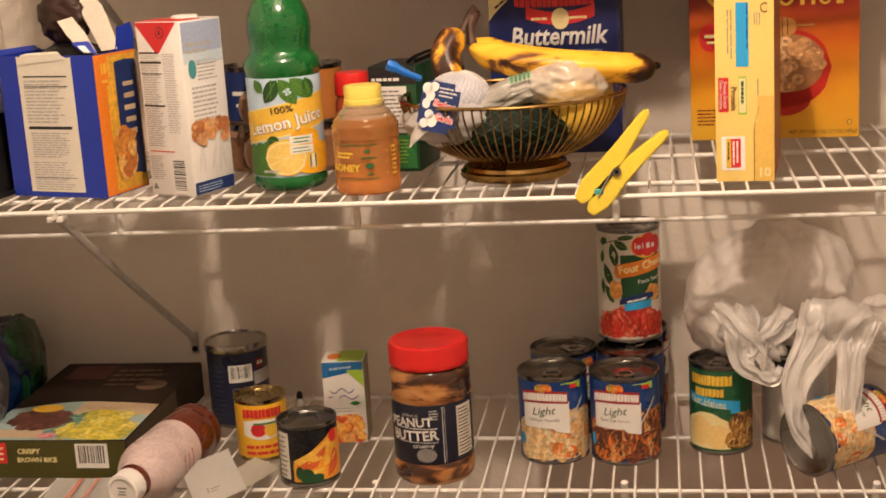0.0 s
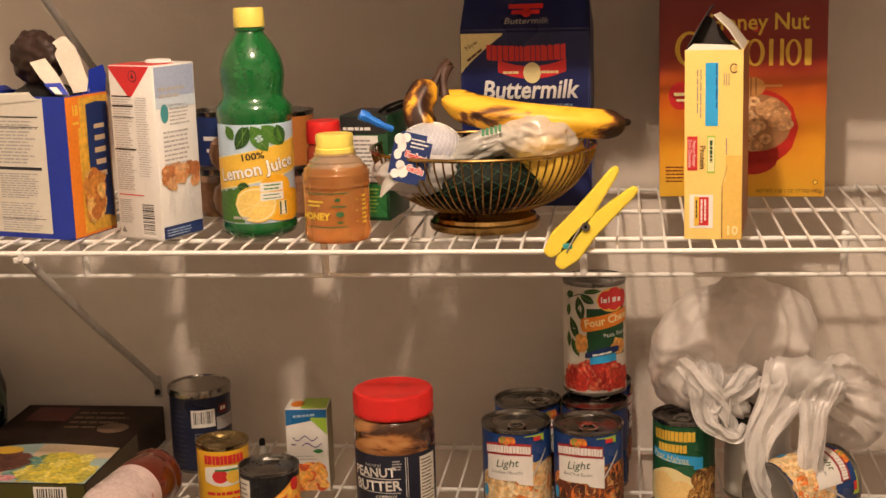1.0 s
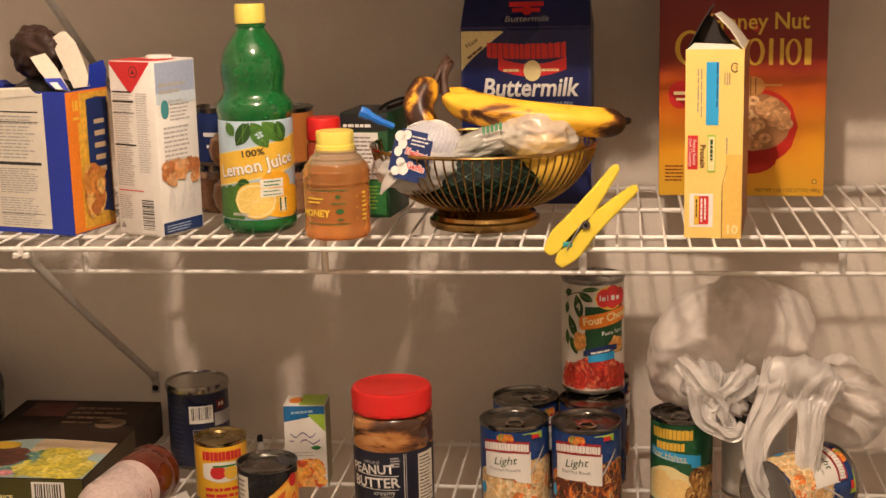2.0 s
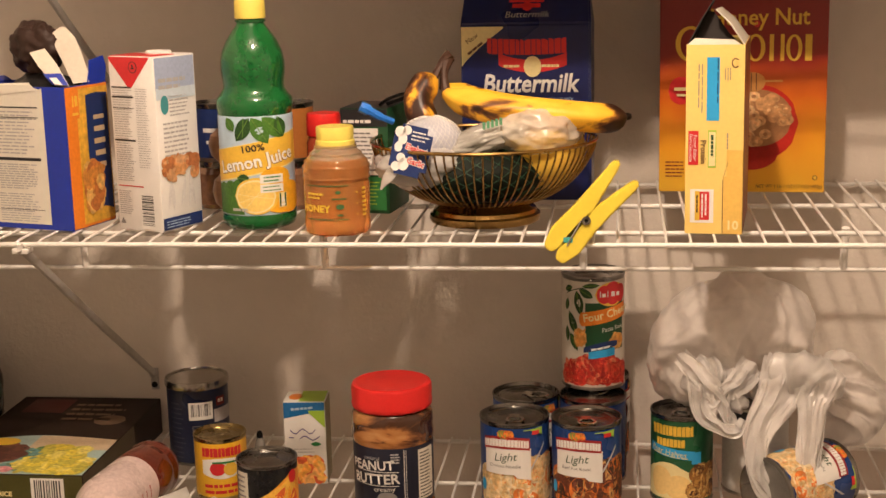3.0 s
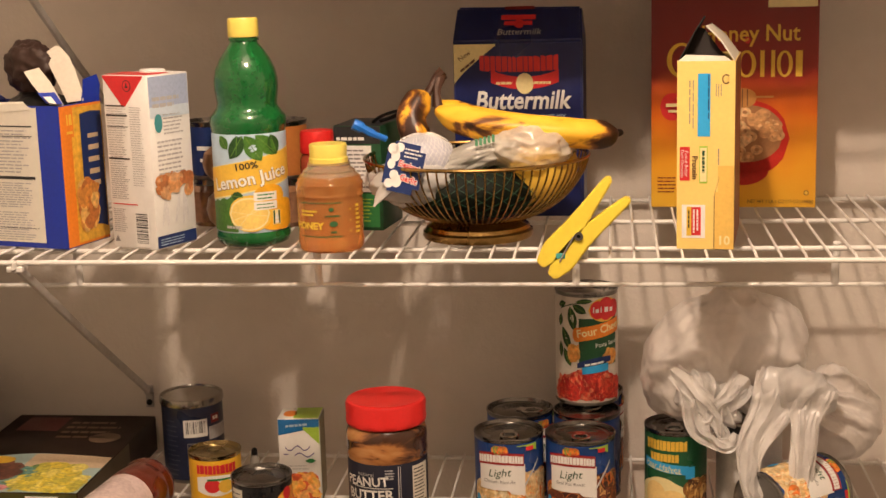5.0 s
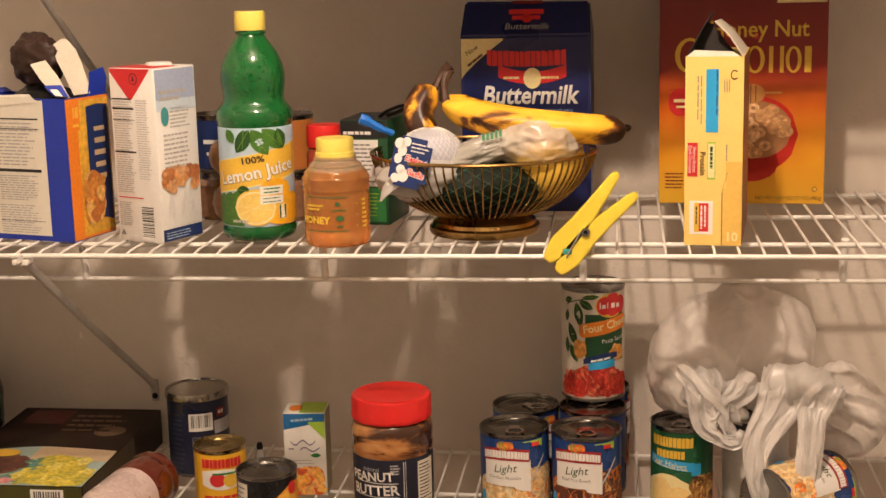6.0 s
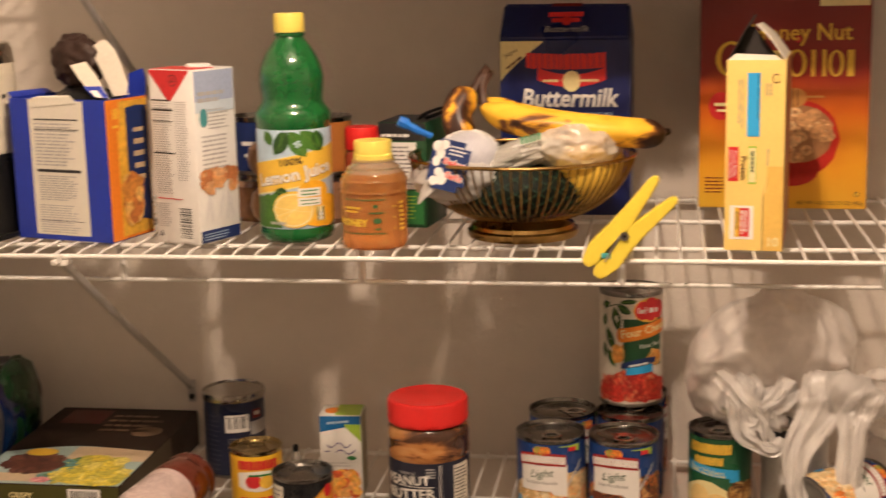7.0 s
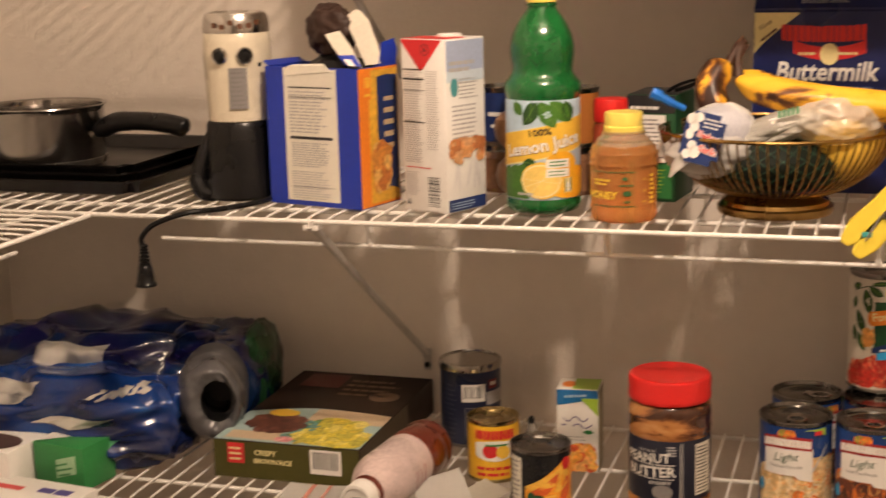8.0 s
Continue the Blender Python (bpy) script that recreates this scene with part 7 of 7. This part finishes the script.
def billow(name, center, radii, depth, gather, seed, amp=1.0, lab="", material=None):
    """A slack bag of film: an uneven outline, puffed out front and back, its folds running to a gathering point."""
    bm = bmesh.new()
    seg, rings = 150, 84
    off = Vector((seed * 5.1, seed * 2.3, seed))
    c, m_ = Vector(center), len(radii)

    def reach(a):
        q = (a / (2 * math.pi)) % 1.0 * m_
        i, t = int(q) % m_, q - int(q)
        p0, p1, p2, p3 = (radii[(i + k - 1) % m_] for k in range(4))
        return 0.5 * (2 * p1 + (p2 - p0) * t + (2 * p0 - 5 * p1 + 4 * p2 - p3) * t * t + (3 * p1 - p0 - 3 * p2 + p3) * t ** 3)
    rows = []
    for i in range(rings + 1):
        b = math.pi * i / rings
        row = []
        for j in range(seg):
            a = 2 * math.pi * j / seg
            r = reach(a) * math.sin(b) ** 0.75
            p = c + Vector((r * math.cos(a), -depth * math.cos(b), r * math.sin(a)))
            d = (p - c).normalized()
            dx, dz = p.x - gather[0], p.z - gather[1]
            way, far = math.atan2(dz, dx), math.hypot(dx, dz)
            wave = way * 2.2 + 0.9 * noise.noise(Vector((p.x * 14, p.y * 14, p.z * 14)) + off)
            k = 0.014 * (0.5 - abs(noise.noise(Vector((wave, far * 9, p.y * 8)) + off)) * 2.2)
            k += 0.005 * (0.4 - abs(noise.noise(Vector((wave * 3.1, far * 14, p.y * 16)) + off * 2)) * 1.8) * min(1.0, 0.06 / (far + 0.015))
            k += 0.0030 * (0.4 - abs(noise.noise(p * 36 + off)) * 1.8) + 0.0012 * noise.noise(p * 95 + off)
            row.append(bm.verts.new(p + d * k * amp))
        rows.append(row)
    for r0, r1 in zip(rows, rows[1:]):
        for j in range(seg):
            bm.faces.new((r0[j], r0[(j + 1) % seg], r1[(j + 1) % seg], r1[j]))
    bmesh.ops.remove_doubles(bm, verts=bm.verts, dist=1e-5)
    return part(name, bm, material or BAG, bag, lab, smooth=3.0)


HANDLE = film("gathered_bag_film", (0.98, 0.96, 0.94), 0.32, 0.30, 0.32, 0.40)
billow("bag_body", (-0.030, 0.035, 0.172), (0.100, 0.104, 0.092, 0.092, 0.092, 0.096, 0.108, 0.070, 0.062, 0.088), 0.080, (0.000, 0.105), 21)
billow("bag_body", (0.105, 0.000, 0.116), (0.046, 0.048, 0.050, 0.054, 0.055, 0.050, 0.052, 0.053, 0.049, 0.046), 0.055, (0.060, 0.165), 25)
billow("bag_fold", (-0.052, -0.062, 0.160), (0.040, 0.026, 0.020, 0.022, 0.034, 0.044, 0.034, 0.024, 0.022, 0.030), 0.020, (-0.055, 0.130), 28, 0.9, "gathered film at the knot", HANDLE)
billow("bag_knot", (-0.046, -0.078, 0.132), (0.022, 0.016, 0.018, 0.020, 0.018, 0.016, 0.018, 0.018, 0.014, 0.016), 0.013, (-0.040, 0.160), 33, 1.1, "gathered film at the knot", HANDLE)
billow("bag_fold", (0.046, -0.080, 0.168), (0.040, 0.026, 0.022, 0.026, 0.040, 0.046, 0.034, 0.026, 0.030, 0.040), 0.020, (0.035, 0.120), 31, 0.9, "gathered film above the handle", HANDLE)


def ribbon(points, widths, folds=2.5, amp=0.004, twist=0.0, n=9):
    """A gathered strip of film: wide across, pleated, running along the points."""
    pts = spline(points, 8)
    bm = bmesh.new()
    rows = []
    for k, p in enumerate(pts):
        d = (pts[min(k + 1, len(pts) - 1)] - pts[max(k - 1, 0)]).normalized()
        q = k / (len(pts) - 1) * (len(widths) - 1)
        i = min(int(q), len(widths) - 2)
        w = widths[i] + (widths[i + 1] - widths[i]) * (q - i)
        side = d.cross(Vector((0, -1, 0)))
        side = (side if side.length > 0.2 else Vector((1, 0, 0))).normalized()
        side = (side * math.cos(twist * k / len(pts)) + d.cross(side) * math.sin(twist * k / len(pts))).normalized()
        up = d.cross(side)
        rows.append([bm.verts.new(p + side * w * (j / (n * 2) - 0.5) + up * amp * math.sin(folds * math.pi * 2 * j / (n * 2) + k * 0.06) + up * 0.006 * noise.noise(Vector((j * 0.23, k * 0.10, amp * 900))) + up * 0.0024 * (0.5 - abs(noise.noise(Vector((j * 0.9, k * 0.16, folds * 7)))) * 2) + side * 0.006 * noise.noise(Vector((j * 0.25, k * 0.12, amp * 500)))) for j in range(n * 2 + 1)])
    for a, b in zip(rows, rows[1:]):
        for j in range(n * 2):
            bm.faces.new((a[j], a[j + 1], b[j + 1], b[j]))
    return bm


for k, (du, dy, folds, amp) in enumerate(((0.0, 0.0, 1.3, 0.0016), (0.004, 0.006, 1.8, 0.0022))):
    part("handle", ribbon([(0.026 + du, -0.086 + dy, 0.184), (0.010 + du, -0.106 + dy, 0.150), (-0.010, -0.120 + dy, 0.112), (-0.012, -0.128 + dy, 0.074), (0.002, -0.134 + dy, 0.040), (0.018, -0.138 + dy, 0.022), (0.034, -0.138 + dy, 0.026), (0.043 + du, -0.132 + dy, 0.052), (0.046 + du, -0.122 + dy, 0.092), (0.050 + du, -0.108 + dy, 0.136), (0.056 + du, -0.088 + dy, 0.174)],
         [0.060, 0.046, 0.034, 0.028 + du, 0.022, 0.014, 0.016, 0.022, 0.028 + du, 0.036, 0.056], folds, amp), HANDLE, bag, "gathered bag handle hanging in a loop", smooth=0.4)
for pts_, wide_ in (([(-0.072, -0.070, 0.176), (-0.074, -0.090, 0.150), (-0.068, -0.100, 0.124), (-0.050, -0.104, 0.110), (-0.032, -0.102, 0.108), (-0.024, -0.098, 0.120)], [0.030, 0.030, 0.026, 0.018, 0.014, 0.012]),
                    ([(-0.098, -0.060, 0.186), (-0.080, -0.082, 0.172), (-0.060, -0.092, 0.152), (-0.046, -0.098, 0.128), (-0.038, -0.098, 0.112)], [0.020, 0.028, 0.026, 0.018, 0.012]),
                    ([(-0.012, -0.066, 0.178), (-0.030, -0.084, 0.160), (-0.050, -0.092, 0.146), (-0.064, -0.094, 0.134)], [0.034, 0.030, 0.022, 0.016])):
    part("short_handle", ribbon(pts_, wide_, 1.5, 0.0018), HANDLE, bag, "short bag handle curled up", smooth=0.4)

# cans under the bag
wcan, g = tin(0.0400, 0.112, facing(0.118, 0.235, ZL, -14), "white_can", "white labelled can under the plastic bag", mat("white_can_label", (0.74, 0.72, 0.68), 0.4), tab=False, z1=0.098, metal=mat("bright_tin", (0.48, 0.45, 0.40), 0.30, 1.0, vary=0.1))
part("black_band", lathe([(0.0402, 0.098), (0.0406, 0.0985), (0.0406, 0.109), (0.0402, 0.1095)], 48), INK, wcan)
print_on("brand_panel", g, PAPER, wcan, [(-0.022, 0.080, 0.030, 0.096)], h=0.0005)
print_on("brand_shape", g, mat("brick_red_print", (0.42, 0.06, 0.04), 0.4), wcan, [(-0.020, 0.0825, -0.0175, 0.0935), (-0.012, 0.0825, -0.0095, 0.0935), (-0.0175, 0.087, -0.012, 0.0890), (-0.004, 0.0825, -0.0015, 0.0935), (0.004, 0.0825, 0.0065, 0.0935), (-0.0015, 0.0915, 0.004, 0.0935), (-0.0015, 0.0865, 0.004, 0.0885)], h=0.0008)
lay = Matrix.Translation((0.118, 0.104, ZL + 0.0428)) @ Matrix.Rotation(radians(-50), 4, "Z") @ Matrix.Rotation(radians(-90), 4, "X") @ Matrix.Rotation(radians(48), 4, "Z")
tagged(copy_thing(first, lay), "blue soup can lying on its side under the bag")

# ---- corner of the upper shelf: trays, pot, blender ----
TRAY = mat("black_nonstick_steel", (0.016, 0.015, 0.015), 0.38, 0.3, vary=0.3, scale=20)


def tray(x0, x1, y0, y1, z, text):
    ob = thing("baking_tray", pose((x0 + x1) / 2, (y0 + y1) / 2, z), text, "tray", "baking trays")
    w, d = (x1 - x0) / 2, (y1 - y0) / 2
    bm = bmesh.new()
    rows = []
    for k, (s, h) in enumerate(((0.86, 0.0), (0.90, 0.002), (0.955, 0.016), (1.0, 0.0175), (1.0, 0.0150), (0.97, 0.0135), (0.905, -0.0), (0.86, -0.0015))):
        rows.append([bm.verts.new((sx * (w - (1 - s) * 0.12), sy * (d - (1 - s) * 0.12), h + 0.0015)) for sx, sy in ((-1, -1), (1, -1), (1, 1), (-1, 1))])
    for a, b in zip(rows, rows[1:]):
        for k in range(4):
            bm.faces.new((a[k], a[(k + 1) % 4], b[(k + 1) % 4], b[k]))
    bm.faces.new(rows[0])
    bm.faces.new(rows[-1][::-1])
    bmesh.ops.recalc_face_normals(bm, faces=bm.faces)
    bmesh.ops.bevel(bm, geom=[e for e in bm.edges if abs(e.verts[0].co.z - e.verts[1].co.z) > 0.0005], offset=0.012, segments=3, affect="EDGES")
    part("pan", bm, TRAY, ob)
    return ob


tray(-1.375, -0.975, 0.090, 0.395, ZU, "dark non-stick baking tray at the bottom of a stack")
tray(-1.370, -0.985, 0.100, 0.398, ZU + 0.0085, "dark non-stick baking tray stacked on another")
tray(-1.372, -0.995, 0.110, 0.400, ZU + 0.017, "dark non-stick baking tray under the saucepan")

PZ = ZU + 0.0205
pot = thing("saucepan", pose(-1.168, 0.200, PZ, 0, 0, 0), "stainless steel saucepan with a black handle", "saucepan")
POT_STEEL = mat("brushed_pot_steel", (0.36, 0.345, 0.33), 0.15, 1.0, vary=0.12, scale=30)
part("body", lathe([(0, 0.0), (0.070, 0.0), (0.0765, 0.003), (0.0785, 0.010), (0.0790, 0.074), (0.0815, 0.080), (0.0835, 0.0815), (0.0830, 0.083), (0.0775, 0.081), (0.0765, 0.074), (0.0760, 0.012), (0.070, 0.005), (0, 0.005)], 64), POT_STEEL, pot)
part("band", lathe([(0.0790, 0.004), (0.0797, 0.0045), (0.0797, 0.012), (0.0790, 0.0125)], 64), STEEL, pot)
part("handle", tube(spline([(0.080, -0.004, 0.046), (0.096, -0.006, 0.054), (0.118, -0.010, 0.0615), (0.155, -0.016, 0.0635), (0.192, -0.022, 0.0620), (0.218, -0.026, 0.058), (0.228, -0.027, 0.055)], 5), [0.007, 0.009, 0.0105, 0.0115, 0.012] + [0.0125] * 8 + [0.0118] * 6 + [0.0125] * 6 + [0.0125, 0.012, 0.011, 0.009, 0.006, 0.003], 12, flat=1.05), BLACK_PLASTIC, pot, "black plastic handle")
part("bracket", tube(spline([(0.078, -0.004, 0.040), (0.088, -0.005, 0.052), (0.104, -0.007, 0.0640)], 4), [0.009] * 9, 8, flat=0.5), CHROME, pot)

mixer = thing("blender", pose(-0.846, 0.130, ZU, 0, 0, 24) @ Matrix.Diagonal((0.92, 0.92, 0.945, 1)), "cream and black blender base standing upright", "appliance")
part("base", lathe([(0, 0.001), (0.050, 0), (0.0535, 0.004), (0.0530, 0.020), (0.0490, 0.060), (0.0455, 0.095), (0.0430, 0.100), (0, 0.100)], 56), BLACK_PLASTIC, mixer)
part("base_foot", tube(spline([(-0.034, -0.02, 0.006), (-0.055, -0.018, 0.012), (-0.060, -0.014, 0.030), (-0.050, -0.010, 0.060), (-0.042, -0.008, 0.084)], 4), [0.010, 0.0105, 0.011, 0.0115, 0.012, 0.012, 0.0118, 0.0112, 0.0105, 0.010, 0.0095, 0.009, 0.0085, 0.008, 0.007, 0.006, 0.005], 10), BLACK_PLASTIC, mixer, "black flange at the side of the base")
CREAM_PLASTIC = mat("cream_enamel", (0.66, 0.60, 0.47), 0.28, vary=0.06, coat=0.4)
part("body", lathe([(0.0395, 0.100), (0.0415, 0.1015), (0.0425, 0.120), (0.0448, 0.175), (0.0450, 0.198), (0.0432, 0.214), (0.0400, 0.218), (0, 0.218)], 56), CREAM_PLASTIC, mixer, "cream coloured upper body")
part("top_cap", lathe([(0.0435, 0.213), (0.0440, 0.216), (0.0430, 0.230), (0.0390, 0.2375), (0.034, 0.239), (0.032, 0.236), (0, 0.235)], 56), CHROME, mixer, "shiny metal top ring")
g = around(lambda v: 0.0447)
print_on("dark_spot", g, BROWN, mixer, discs=[(-0.030 + 0.012 * k, 0.2235 + 0.003 * math.sin(k * 4), 0.004, 0.0035) for k in range(6)], h=0.0006)
for u in (-0.0225, 0.010):
    a = u / 0.0447
    kn = part("knob", lathe([(0.0085, 0), (0.0085, 0.003), (0.0078, 0.006), (0.0055, 0.0085), (0, 0.0095)], 28), BLACK_PLASTIC, mixer, "glossy black round button", at=Matrix.Translation((0.0440 * math.sin(a), -0.0440 * math.cos(a), 0.185)) @ Matrix.Rotation(a, 4, "Z") @ Matrix.Rotation(radians(90), 4, "X"))
    part("knob_ring", lathe([(0.0080, -0.001), (0.0112, 0.0), (0.0115, 0.003), (0.0098, 0.006), (0.0084, 0.005)], 28), CHROME, kn)
print_on("rating_label", g, mat("grey_foil_label", (0.27, 0.26, 0.26), 0.35, 0.3), mixer, [(-0.012, 0.118, 0.012, 0.170)], h=0.0008)
bars("label_print", g, GREY_INK, mixer, -0.010, 0.121, 0.010, 0.167, 8, 5, h=0.0011, fill=0.4)
print_on("screw_hole", g, INK, mixer, discs=[(0.031, 0.173, 0.003, 0.003)], h=0.0006)
part("cord", tube(spline([(0.044, -0.034, 0.006), (0.032, -0.068, 0.0045), (0.006, -0.098, 0.0040), (-0.034, -0.122, 0.0036), (-0.072, -0.136, 0.003), (-0.112, -0.1290, -0.010), (-0.130, -0.1210, -0.028), (-0.128, -0.119, -0.040)], 6), 0.0034, 8), BLACK_PLASTIC, mixer, "black power cord over the shelf edge")
bm = bmesh.new()
for k in range(6):
    lathe([(0.0036, -0.048 - 0.0045 * k), (0.0056 + 0.0004 * k, -0.0495 - 0.0045 * k), (0.0056 + 0.0004 * k, -0.0515 - 0.0045 * k), (0.0036, -0.0525 - 0.0045 * k)], 12, bm)
part("strain_relief", bm, BLACK_PLASTIC, mixer, at=pose(-0.128, -0.119, 0.012))
bm = lathe([(0.004, -0.070), (0.0085, -0.076), (0.0105, -0.086), (0.0120, -0.096), (0.0135, -0.098), (0.0135, -0.101), (0, -0.101)], 20)
part("plug", bm, BLACK_PLASTIC, mixer, at=pose(-0.128, -0.119, 0.012))
# red box glimpsed under the lower shelf
rb = thing("red_box", pose(0.085, 0.27, ZB), "red carton on the shelf below", "box")
part("body", block(-0.05, 0.05, -0.12, 0.12, 0, 0.17, 0.0015), RED, rb)
